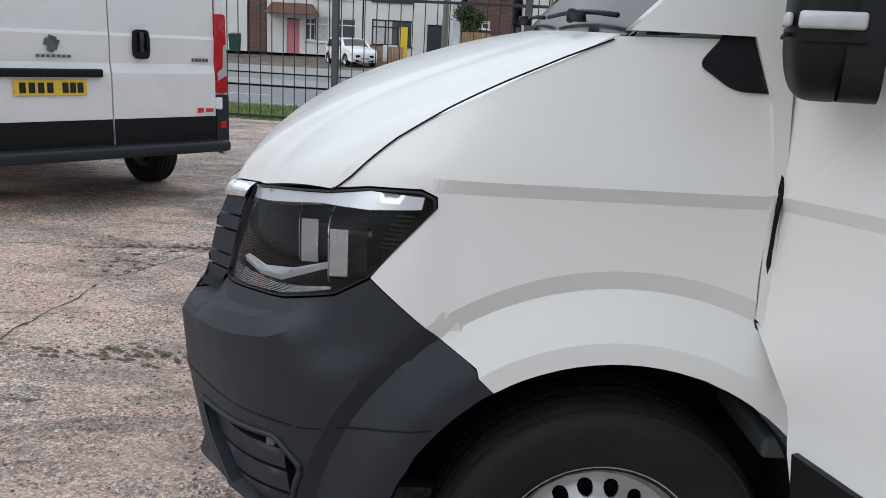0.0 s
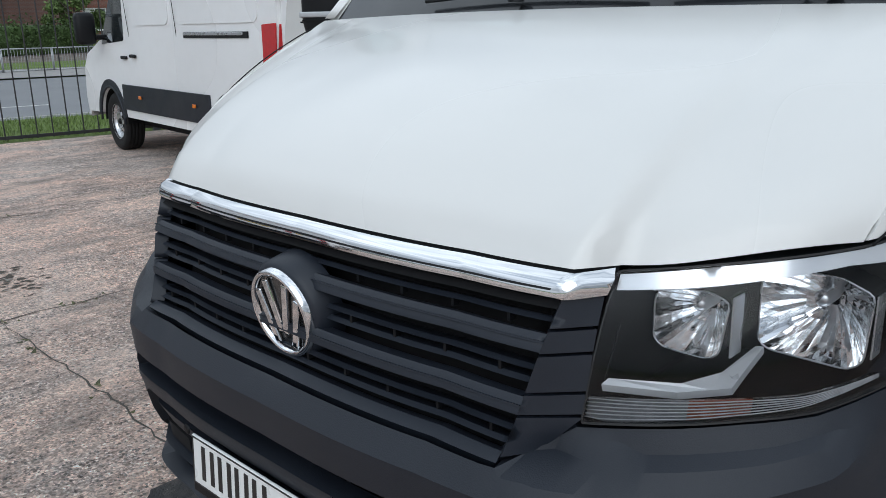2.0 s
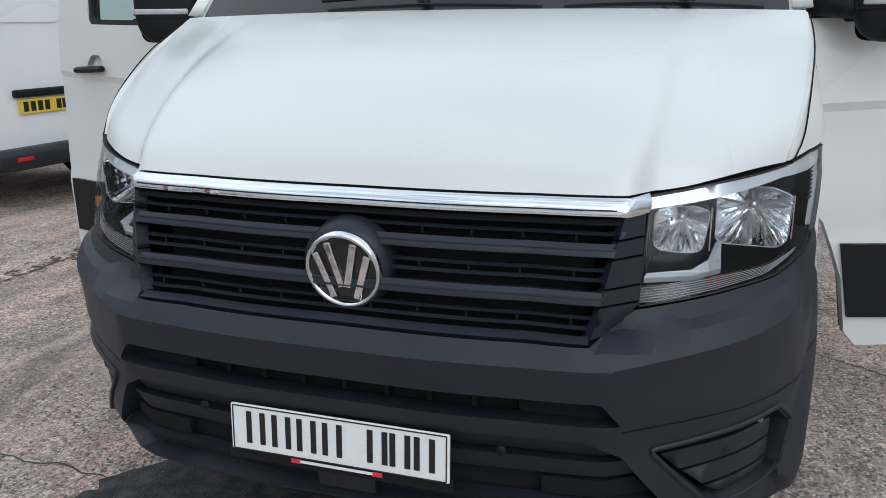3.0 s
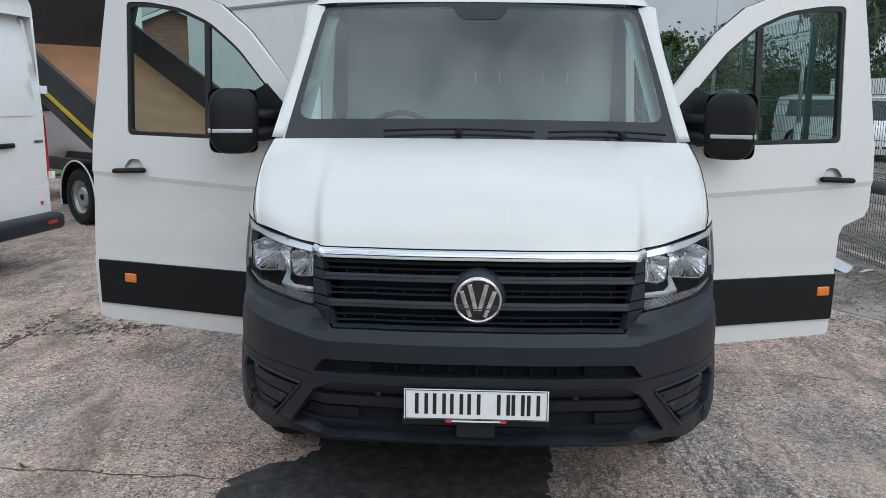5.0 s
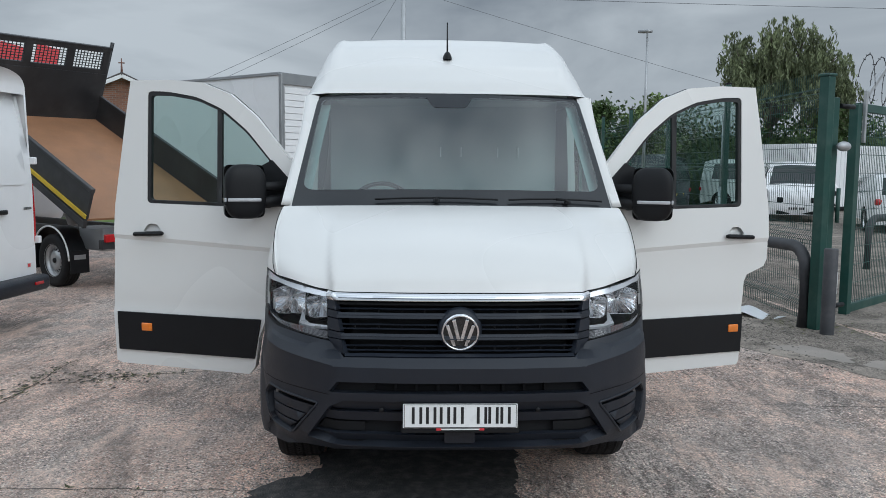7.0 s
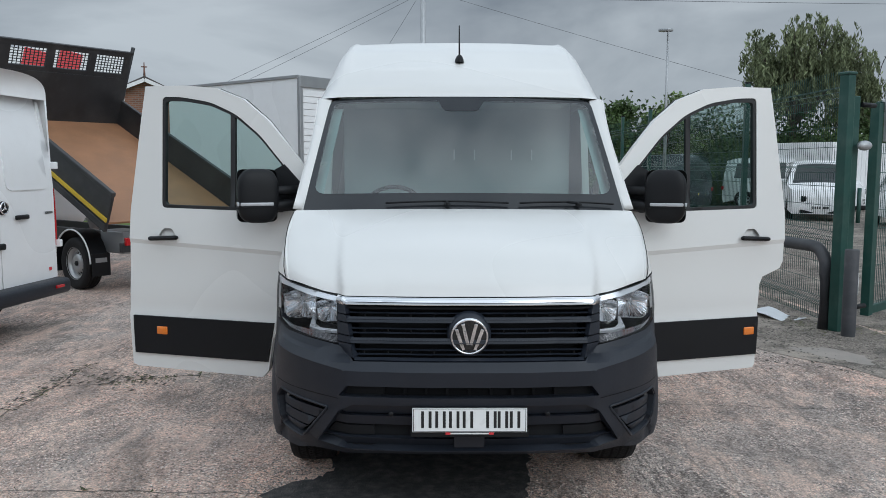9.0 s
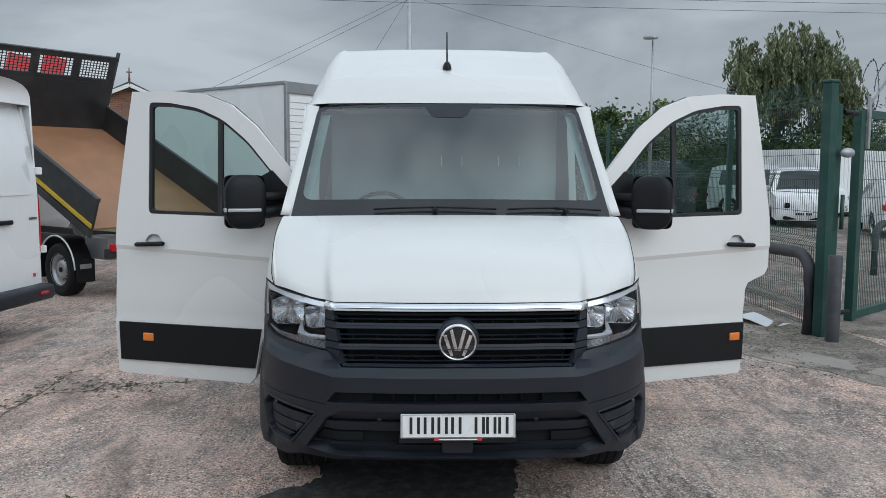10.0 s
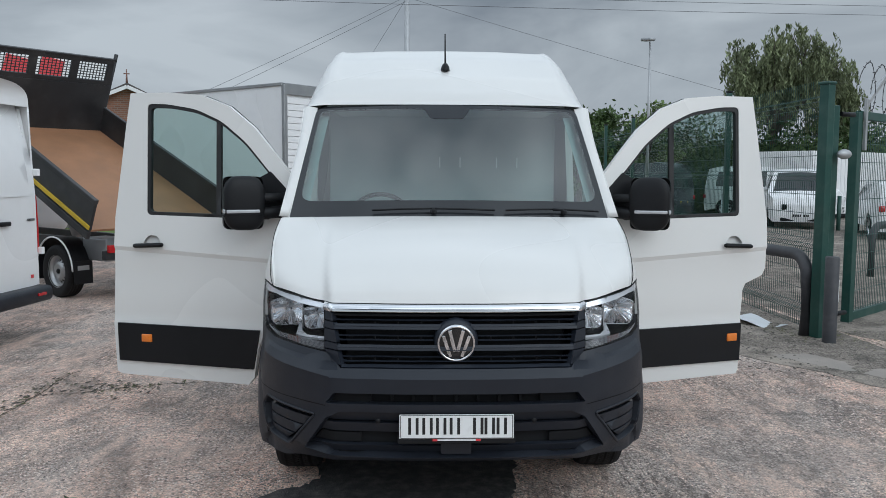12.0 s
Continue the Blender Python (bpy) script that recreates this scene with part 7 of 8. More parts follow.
# black railings along the yard, with posts
def railing_line():
    ax, ay = -0.87, 11.16
    ux, uy = 3.00, -0.645
    ln = math.hypot(ux, uy)
    ux, uy = ux / ln, uy / ln
    T = thing("railing_fence", "black steel railings with pointed bars between grey posts", "fence")
    ang = math.degrees(math.atan2(uy, ux))
    bm = bmesh.new()
    bm_rod(bm, (0, 0, 0.03), (0, 0, 2.22), 0.009, None, 6)
    bm_rod(bm, (0, 0, 2.22), (0, 0, 2.30), 0.009, 0.001, 6)
    first = None
    for i in range(-84, 62):
        d = i * 0.195 + 0.09
        m = pose(ax + ux * d, ay + uy * d, 0)
        if first is None:
            first = part("railing_bar", bm, RAIL_BLACK, T)
            first.matrix_basis = m
        else:
            ob = first.copy()
            scene.collection.objects.link(ob)
            ob.matrix_basis = m
    for k in range(-6, 5):
        d0, d1 = k * ln, (k + 1) * ln
        for z in (0.06, 2.0):
            bm = bmesh.new()
            c = ((d0 + d1) / 2)
            bm_box(bm, (ln - 0.09, 0.012, 0.045), pose(ax + ux * c, ay + uy * c, z, 0, 0, ang), 0.003)
            part("railing_rail", bm, RAIL_BLACK, T)
        post = box("railing_post", (0.10, 0.10, 2.6), pose(ax + ux * d0, ay + uy * d0, 1.28, 0, 0, ang), POST_GREY, T, 0.006)
        for s in (-1, 1):
            box("rail_bracket", (0.05, 0.03, 0.05), pose(ax + ux * (d0 + 0.07 * s), ay + uy * (d0 + 0.07 * s), 2.0, 0, 0, ang), RAIL_BLACK, post, 0.006)


railing_line()
stub = thing("concrete_marker", "grey weathered concrete marker slab beside the railings", "slab")
box("slab", (0.30, 0.08, 0.66), pose(2.50, 10.62, 0.33, 0, 0, -12), KERB, stub, 0.01)
lock = thing("post_clamp", "black rusty clamp at the foot of a railing post", "clamp")
tube("clamp_bar", [(2.26, 10.36, 0.02), (2.26, 10.36, 0.30), (2.20, 10.36, 0.42), (2.30, 10.36, 0.46)], 0.018, RAIL_BLACK, lock, 8)
box("clamp_block", (0.10, 0.06, 0.12), pose(2.27, 10.36, 0.44), RAIL_BLACK, lock, 0.01)

# verge, kerbs, lines, islands
verge = land("verge", -160, 160, (10.9, 12.0, 18.4), GRASS, 0.005, "mown green grass verge", 2, SKEW)
land("kerb_near", -160, 160, (18.4, 18.62), KERB, 0.05, "grey concrete kerb", 2, SKEW)
island = land("pavement_island", -160, 7, (26.6, 30.2), PAVING, 0.06, "grey paved traffic island", 2, SKEW)
land("pavement_far", -160, 160, (35.0, 39.0), PAVING, 0.05, "grey pavement across the road", 2, SKEW)
land("pavement_drives", -160, 160, (39.0, 46, 49.0), TARMAC, 0.0, "dark tarmac drives before the houses", 2, SKEW)
lawn = land("verge_lawn", 6.5, 60, (39.2, 43.0), GRASS, 0.03, "front lawn below a hedge", 2, SKEW)
lines = thing("road_markings", "white broken road lines", "road markings", kind="structure")
for k in range(-12, 13):
    box("road_line", (2.0, 0.12, 0.006), pose(k * 6.0 + 1.0, 22.3 + SKEW * (k * 6.0 + 1.0), terrain(0, 22.3) - 0.005, 0, 0, -12.1), LINE_WHITE, lines, 0.0)

# tufts of grass on the verge and weeds along the joints
rng = np.random.default_rng(5)
vs, fs = [], []


def blade(x, y, z, h, w):
    a = rng.uniform(0, 2 * math.pi)
    dx, dy = rng.normal() * h * 0.4, rng.normal() * h * 0.4
    k = len(vs)
    vs.extend([(x - w * math.cos(a), y - w * math.sin(a), z), (x + w * math.cos(a), y + w * math.sin(a), z), (x + dx, y + dy, z + h)])
    fs.append((k, k + 1, k + 2))


for _ in range(15000):
    x = rng.uniform(-7, 7)
    y0 = 11.02 + rng.uniform(0, 1) ** 1.5 * 7.0
    blade(x, y0 + SKEW * x, terrain(0, y0), rng.uniform(0.04, 0.13), 0.008)
tagged(link("grass_tufts", vs, fs, leaf_material("grass_blades", (0.15, 0.21, 0.06)), None, smooth=False), "blades of green grass along the verge", "grass", kind="stuff")

# street furniture
def lamp_post(name, label, x, y, z, h, r, mat, arm=0.0):
    T = thing(name, label, "lamp post", pose(x, y, z))
    rod("column_base", (0, 0, 0), (0, 0, 1.2), r * 1.5, mat, T, None, 14)
    rod("column", (0, 0, 1.2), (0, 0, h), r, mat, T, r * 0.6, 14)
    if arm:
        box("lantern", (0.50, 0.22, 0.10), pose(-0.15 * arm, 0.12 * arm, h + 0.02, 0, -6, 20), GREY_ALLOY, T, 0.03, "", True)
    return T


lamp_post("street_lamp", "grey steel street lamp column by the kerb", 1.05, 18.75, -0.42, 8.0, 0.085, GALV, 1.0)


def traffic_signal(x, y, z, face, h=3.4):
    T = thing("traffic_signal", "black traffic signal head on a dark pole", "traffic light", pose(x, y, z, 0, 0, face), "signals at the crossing")
    rod("signal_pole", (0, 0, 0), (0, 0, h), 0.05, BLACK, T, None, 12)
    head = box("signal_head", (0.30, 0.28, 0.95), pose(0, -0.18, h - 0.5), BLACK, T, 0.03)
    for k, m in enumerate((RED_LENS, BLACK, BLACK)):
        v, f = lathe([(0.0, -0.33), (0.10, -0.33), (0.105, -0.32)], 16)
        link("signal_lens", v, f, m, head).matrix_basis = pose(0, 0, h - 0.2 - 0.3 * k)
        v, f = lathe([(0.115, -0.32), (0.115, -0.46)], 16)
        link("signal_hood", v, f, BLACK, head).matrix_basis = pose(0, 0, h - 0.2 - 0.3 * k)
    box("push_button_box", (0.12, 0.10, 0.20), pose(0, -0.09, 1.05), BLACK, T, 0.01)
    return T


traffic_signal(6.3, 27.0, -0.36, 20)
traffic_signal(3.7, 27.6, -0.36, 10)
traffic_signal(10.4, 31.6, -0.3, 15)
traffic_signal(8.9, 26.7, -0.4, -20)
rail2 = thing("guard_rail", "galvanised pedestrian guard rail", "railing", pose(8.2, 35.2, -0.28, 0, 0, -3))
for k in range(5):
    for z in (0.12, 1.0):
        rod("guard_rail_tube", (k * 2.0, 0, z), (k * 2.0 + 1.95, 0, z), 0.024, GALV, rail2, None, 8)
    for s in (0.0, 1.95):
        rod("guard_rail_post", (k * 2.0 + s, 0, 0), (k * 2.0 + s, 0, 1.02), 0.026, GALV, rail2, None, 8)
    for j in range(1, 16):
        rod("guard_rail_bar", (k * 2.0 + j * 0.122, 0, 0.12), (k * 2.0 + j * 0.122, 0, 1.0), 0.008, GALV, rail2, None, 6)
bol = thing("traffic_bollard", "yellow and white reflective traffic bollard", "bollard", pose(2.0, 30.5, -0.35))
box("bollard_body", (0.34, 0.16, 0.95), pose(0, 0, 0.47), SIGNAL_YELLOW, bol, 0.04)
for dx in (-0.08, 0.08):
    box("bollard_stripe", (0.05, 0.17, 0.85), pose(dx, -0.003, 0.46), INK, bol, 0.004)
box("bollard_top", (0.28, 0.14, 0.32), pose(0, 0, 1.08), PLATE_WHITE, bol, 0.05)
sgn = thing("street_sign", "white street name board with unreadable dark lettering", "sign", pose(5.3, 38.2, -0.15, 0, 0, -4))
box("sign_board", (2.0, 0.03, 0.55), pose(0, 0, 0.75), PLATE_WHITE, sgn, 0.01)
for z, w in ((0.86, 1.5), (0.65, 0.8)):
    box("sign_bar", (w, 0.01, 0.11), pose(0, -0.02, z), INK, sgn, 0.0)
box("sign_panel_green", (0.70, 0.03, 0.60), pose(1.38, 0, 0.78), SIGN_GREEN, sgn, 0.01)
for dx in (-0.8, 0.8):
    rod("sign_post", (dx, 0.03, 0), (dx, 0.03, 1.0), 0.03, GALV, sgn)
board = thing("estate_agent_board", "yellow and white hoarding leaning on a front wall", "sign", pose(-0.9, 44.2, 0.2))
box("board_panel", (0.8, 0.04, 0.9), pose(-0.45, 0, 0.5), PAPER, board, 0.01)
box("board_panel", (0.45, 0.04, 1.9), pose(0.25, 0.05, 1.0), SIGNAL_YELLOW, board, 0.01)
wb = thing("wheelie_bin", "dark green wheeled bin beside the house wall", "bin", pose(-10.4, 46.6, 0.3))
bm = bmesh.new()
bmesh.ops.create_cone(bm, cap_ends=True, segments=4, radius1=0.36, radius2=0.44, depth=0.95, matrix=pose(0, 0, 0.52, 0, 0, 45))
part("bin_body", bm, GREEN, wb)
box("bin_lid", (0.62, 0.66, 0.06), pose(0, 0, 1.02, 6, 0, 0), GREEN, wb, 0.02)


# houses
def house(label, x0, x1, y, z, depth, eaves, wall, roof_mat, openings, gable=False, ridge=2.2, side=None):
    T = thing("house", label, "house")
    o = [(x0, z), (x1, z), (x1, z + eaves), (x0, z + eaves)]
    if gable:
        o = o[:3] + [((x0 + x1) / 2, z + eaves + ridge), o[3]]
    holes = [[(xc - w / 2, z + zb), (xc + w / 2, z + zb), (xc + w / 2, z + zb + h), (xc - w / 2, z + zb + h)] for kind, xc, zb, w, h, fm in openings]
    sheet("front_wall", o, lambda u, v, d: Vector((u, y - d, v)), wall, T, 2.0, holes, 0.12)
    box("side_wall", (0.25, depth - 0.3, eaves), pose(x0 + 0.125, y + depth / 2 + 0.14, z + eaves / 2), side or wall, T, 0.0)
    box("side_wall", (0.25, depth - 0.3, eaves), pose(x1 - 0.125, y + depth / 2 + 0.14, z + eaves / 2), side or wall, T, 0.0)
    box("back_wall", (x1 - x0, 0.25, eaves), pose((x0 + x1) / 2, y + depth, z + eaves / 2), wall, T, 0.0)
    zt, e = z + eaves, 0.35
    if gable:
        xm = (x0 + x1) / 2
        vs = [(x0 - e, y - e, zt - 0.25), (xm, y - e, zt + ridge + 0.1), (x1 + e, y - e, zt - 0.25), (x0 - e, y + depth, zt - 0.25), (xm, y + depth, zt + ridge + 0.1), (x1 + e, y + depth, zt - 0.25)]
        fs = [(0, 1, 4, 3), (1, 2, 5, 4)]
        vs += [(a, b, c - 0.16) for a, b, c in vs]
        fs += [(6, 9, 10, 7), (7, 10, 11, 8), (0, 6, 7, 1), (1, 7, 8, 2), (3, 4, 10, 9), (4, 5, 11, 10), (0, 3, 9, 6), (2, 8, 11, 5)]
    else:
        ym = y + depth / 2
        vs = [(x0 - e, y - e, zt - 0.1), (x1 + e, y - e, zt - 0.1), (x1 + e, ym, zt + ridge), (x0 - e, ym, zt + ridge), (x0 - e, y + depth + e, zt - 0.1), (x1 + e, y + depth + e, zt - 0.1)]
        fs = [(0, 1, 2, 3), (3, 2, 5, 4), (0, 3, 4), (1, 5, 2)]
    link("roof", vs, fs, roof_mat, T, smooth=False)
    for kind, xc, zb, w, h, fm in openings:
        zc = z + zb + h / 2
        win = new("window" if kind == "w" else "door")
        win.parent = T
        if kind == "w":
            box("glass_pane", (w, 0.03, h), pose(xc, y + 0.10, zc), HOUSE_GLASS, win, 0.0)
            box("curtain", (w * 0.5, 0.02, h * 0.95), pose(xc - w * 0.24, y + 0.075, zc), CURTAIN, win, 0.0) if w > 1.0 else None
            n = max(2, int(round(w / 0.75)))
            for i in range(n + 1):
                box("frame_bar", (0.08, 0.06, h), pose(xc - w / 2 + 0.04 + (w - 0.08) * i / n, y + 0.06, zc), fm, win, 0.004)
            for zz in (-h / 2 + 0.04, h / 2 - 0.04, h * 0.22):
                box("frame_bar", (w, 0.056, 0.07), pose(xc, y + 0.063, zc + zz), fm, win, 0.004)
            box("window_sill", (w + 0.16, 0.16, 0.07), pose(xc, y - 0.02, z + zb - 0.03), fm, win, 0.006)
        else:
            box("door_leaf", (w - 0.12, 0.05, h - 0.06), pose(xc, y + 0.09, zc - 0.03), fm, win, 0.004)
            for dx in (-w / 2 + 0.03, w / 2 - 0.03):
                box("door_post", (0.06, 0.07, h), pose(xc + dx, y + 0.07, zc), UPVC, win, 0.004)
            for zz, hh in ((0.45, 0.5), (1.35, 0.8)):
                for dx in (-0.2, 0.2):
                    box("door_panel", (0.28, 0.02, hh), pose(xc + dx, y + 0.06, z + zb + zz), fm, win, 0.006)
    return T


HY = 49.0
h1 = house("white rendered house with a pink front door and tiled canopy", -9.0, -3.3, HY, 0.35, 8.0, 5.3, RENDER_WHITE, SLATE,
           [("d", -7.42, 0.0, 0.86, 2.05, PINK), ("w", -4.9, 0.75, 2.5, 1.45, UPVC), ("w", -6.4, 0.8, 0.7, 1.35, UPVC), ("w", -5.0, 3.3, 2.3, 1.35, UPVC), ("w", -7.7, 3.4, 1.0, 1.2, UPVC)])
bm = bmesh.new()
bmesh.ops.create_cone(bm, cap_ends=True, segments=4, radius1=1.9, radius2=1.4, depth=0.6, matrix=Matrix.Translation((-7.4, HY - 0.5, 2.95)) @ Matrix.Diagonal((1.15, 0.55, 1, 1)) @ pose(0, 0, 0, 0, 0, 45))
part("porch_canopy", bm, RED_TILE, h1, "brown tiled porch canopy")
box("brick_pier", (1.0, 0.3, 5.3), pose(-9.6, HY + 0.2, 3.0), BRICK_BROWN, h1, 0.0)
house("white rendered house with dark window frames and a black door", -3.2, 2.2, HY, 0.35, 8.0, 5.3, RENDER_WHITE, SLATE,
      [("w", -1.5, 0.75, 2.4, 1.5, DARK_FRAME), ("d", 1.2, 0.0, 1.2, 2.1, DARK_FRAME), ("w", -1.5, 3.3, 2.4, 1.35, DARK_FRAME)])
house("brown brick gable-ended house with small side windows", 3.0, 6.3, HY + 0.4, 0.35, 8.5, 5.6, BRICK_BROWN, SLATE, [("w", 4.0, 2.0, 0.9, 0.5, UPVC), ("w", 5.2, 3.9, 0.5, 1.1, DARK_FRAME)], True)
house("white and dark grey house with a black bay and porch", 6.4, 10.6, HY + 0.6, 0.35, 8.0, 5.3, RENDER_WHITE, SLATE,
      [("d", 7.2, 0.1, 1.0, 2.1, DARK_FRAME), ("w", 9.3, 0.6, 2.2, 1.5, DARK_FRAME), ("w", 9.0, 3.3, 2.0, 1.3, DARK_FRAME)])
house("white rendered house above a dark green hedge", 10.7, 13.9, HY + 1.5, 0.4, 8.0, 5.3, RENDER_WHITE, SLATE, [("w", 12.2, 1.1, 1.9, 1.4, UPVC), ("w", 12.2, 3.5, 2.0, 1.3, UPVC)])
house("red brick house with white windows", 14.0, 17.0, HY + 1.5, 0.4, 8.0, 5.3, BRICK_RED, SLATE, [("w", 15.4, 3.4, 1.9, 1.4, UPVC), ("w", 15.6, 0.9, 1.8, 1.3, UPVC)])
house("dark brick gable-ended house", 17.4, 22.0, HY + 3.0, 0.5, 9.0, 5.6, BRICK_BROWN, SLATE, [("w", 19.6, 3.9, 0.5, 1.1, DARK_FRAME)], True)
for k in range(4):
    house("red brick terraced house with white windows", 23.5 + 5.2 * k, 28.6 + 5.2 * k, HY + 4.5, 0.5, 8.0, 5.3, BRICK_RED, SLATE,
          [("w", 25.0 + 5.2 * k, 3.4, 1.3, 1.5, UPVC), ("w", 27.4 + 5.2 * k, 3.4, 1.0, 1.4, UPVC), ("w", 25.0 + 5.2 * k, 0.9, 1.6, 1.4, UPVC), ("d", 27.6 + 5.2 * k, 0.1, 1.0, 2.0, DARK_FRAME)])
house("grey rendered house at the street's end", -16.5, -10.2, HY, 0.35, 8.0, 5.3, RENDER_WHITE, SLATE, [("w", -13.5, 0.9, 2.2, 1.4, UPVC), ("w", -13.5, 3.3, 2.2, 1.3, UPVC)])

tf = thing("timber_fence", "brown larch timber fence panels stepping down to the street", "fence")
for k in range(34):
    x = 2.6 + 0.155 * k
    hgt = 1.95 if x < 4.1 else 1.95 - 0.5 * (x - 4.1) if x < 5.6 else 1.2
    box("fence_board", (0.14, 0.025, hgt), pose(x, 46.5 - 0.35 * (x - 2.6), 0.15 + hgt / 2), TIMBER, tf, 0.0)
for k in range(18):
    box("fence_board", (0.14, 0.025, 0.95), pose(-3.3 + 0.155 * k, 45.9 - 0.15 * k, 0.6), TIMBER, tf, 0.0)
hedge = thing("hedge", "clipped dark green hedge in front of the houses", "hedge", pose(0, 0, 0))
rng = np.random.default_rng(11)
leaves("hedge_leaves", [((8.6 + 0.55 * k, 44.6 - 0.02 * k, 1.05), (0.55, 0.75, 0.95)) for k in range(22)], 9000, 0.16, LEAF_DARK, hedge, rng)
box("hedge_core", (12.0, 0.9, 1.5), pose(14.3, 44.5, 0.95), LEAF_DARK, hedge, 0.2)
tree("street_tree", "small green and yellow garden tree", 20.0, 45.5, 4.2, 1.9, LEAF, 21, 12, 5000, 0.17, 0.0, 0.3)
tree("street_tree", "tall dark green garden tree", 31.0, 47.0, 6.5, 2.6, LEAF_DARK, 22, 14, 6000, 0.20, 0.0, 0.3)
tree("street_tree", "dense green shrub by the signals", 3.1, 47.5, 3.8, 0.8, LEAF_DARK, 23, 8, 2500, 0.15, 0.0, 0.3)


# green mesh fence, gate and barriers beside the van
def mesh_fence(T, p0, p1, height=2.62, step=0.05):
    p0, p1 = Vector(p0), Vector(p1)
    d = p1 - p0
    ln = d.length
    u = d / ln
    ang = math.degrees(math.atan2(u.y, u.x))
    vs, fs = [], []

    def wire(a, b, r):
        w, h = sweep([a, b], r, 4)
        k = len(vs)
        vs.extend(w)
        fs.extend([tuple(i + k for i in q) for q in h])
    n = int(ln / step)
    nrm = Vector((-u.y, u.x, 0))
    folds = (0.25, 0.95, 1.65, 2.40)

    def off(z):
        return sum(0.045 * max(0.0, 1 - abs(z - q) / 0.06) for q in folds)
    zs = [0.06]
    for q in folds:
        zs += [q - 0.06, q, q + 0.06]
    zs += [height]
    for i in range(n + 1):
        b = p0 + u * (ln * i / n)
        pts = [b + nrm * off(z) + Vector((0, 0, z)) for z in zs]
        w, h = sweep(pts, 0.0034, 4)
        k = len(vs)
        vs.extend(w)
        fs.extend([tuple(j + k for j in q) for q in h])
    z = 0.06
    while z < height:
        o = nrm * off(z) + Vector((0, 0, z))
        wire(p0 + o, p1 + o, 0.0032)
        z += 0.2
    for q in folds:
        for dz in (-0.05, 0.0, 0.05):
            o = nrm * off(q + dz) + Vector((0, 0, q + dz))
            wire(p0 + o, p1 + o, 0.0032)
    ob = link("mesh_panel", vs, fs, GREEN, T, smooth=False)
    return ob


fence = thing("mesh_fence", "green welded mesh fence with green posts", "fence")
FA, FB, FC, FD = (4.55, -4.02, 0), (6.95, -4.05, 0), (9.40, -4.1, 0), (24.0, -4.6, 0)
for a, b in ((FA, FB), (FB, FC)):
    mesh_fence(fence, a, b)
mesh_fence(fence, FC, (16.5, -4.3, 0), 2.62, 0.10)
for p in (FB, FC, (11.8, -4.17, 0), (14.2, -4.25, 0), (16.5, -4.3, 0)):
    post = box("fence_post", (0.06, 0.06, 2.72), pose(p[0], p[1] + 0.05, 1.355), GREEN, fence, 0.004)
    box("post_cap", (0.068, 0.068, 0.02), pose(p[0], p[1] + 0.05, 2.73), BLACK, post, 0.004)
gp = thing("gate_post", "dark green square steel gate post with a grey lamp", "gate post", pose(4.5, -4.06, 0, 0, 0, 24))
box("post", (0.11, 0.10, 2.56), pose(0, 0.06, 1.28), GREEN, gp, 0.008)
box("post_flange", (0.08, 0.12, 2.36), pose(0.02, -0.055, 1.18), GREEN, gp, 0.006)
box("post_cap", (0.13, 0.12, 0.03), pose(0, 0.06, 2.575), GREEN, gp, 0.01)
v, f = grid_mesh(lambda i, j: Vector((-0.10 + 0.05 * math.cos(2 * math.pi * i) * math.cos((j - 0.5) * math.pi), -0.10 + 0.095 * math.sin(2 * math.pi * i) * math.cos((j - 0.5) * math.pi), 1.87 + 0.05 * math.sin((j - 0.5) * math.pi))), 18, 10, True)
link("bulkhead_lamp", v, f, GALV, gp, "grey oval lamp")
rod("lock_keep", (-0.07, -0.10, 1.10), (-0.07, -0.10, 1.45), 0.02, GREEN, gp)
for z in (2.28, 0.22):
    rod("gate_hinge", (0, -0.15, z), (0.05, -0.42, z), 0.025, BLACK, gp)
gate = thing("mesh_gate", "green steel gate with mesh infill standing ajar", "gate", pose(4.95, -4.58, 0, 0, 0, -50))
box("gate_stile", (0.11, 0.09, 2.25), pose(0, 0, 1.20), GREEN, gate, 0.006)
box("gate_stile", (0.09, 0.07, 2.25), pose(3.0, 0, 1.20), GREEN, gate, 0.006)
for z in (0.13, 2.30):
    box("gate_rail", (2.9, 0.06, 0.09), pose(1.5, 0, z), GREEN, gate, 0.006)
vs, fs = [], []
for i in range(57):
    w, h = sweep([(0.08 + 0.05 * i, 0, 0.16), (0.08 + 0.05 * i, 0, 2.28)], 0.0032, 4)
    k = len(vs)
    vs += w
    fs += [tuple(j + k for j in q) for q in h]
for i in range(11):
    w, h = sweep([(0.05, 0, 0.2 + 0.2 * i), (2.95, 0, 0.2 + 0.2 * i)], 0.0035, 4)
    k = len(vs)
    vs += w
    fs += [tuple(j + k for j in q) for q in h]
link("gate_mesh", vs, fs, GREEN, gate, smooth=False)
box("wire_bracket", (0.05, 0.03, 0.55), pose(0.10, -0.06, 2.20), GALV, gate, 0.004)
box("wire_bracket", (0.75, 0.03, 0.05), pose(0.42, -0.06, 2.62, 0, -33, 0), GALV, gate, 0.004)
wire_coil = thing("razor_wire", "coil of barbed wire over the gate", "barbed wire")
turns = []
for i in range(240):
    a = i / 240 * 2 * math.pi * 7
    s = i / 240 * 2.6
    turns.append((5.05 + 0.64 * s + 0.10 * math.cos(a), -4.70 - 0.76 * s, 2.62 + 0.25 * math.sin(a) + 0.02 * math.cos(3 * a)))
tube("wire_loop", turns, 0.004, RAIL_BLACK, wire_coil, 5)
bm = bmesh.new()
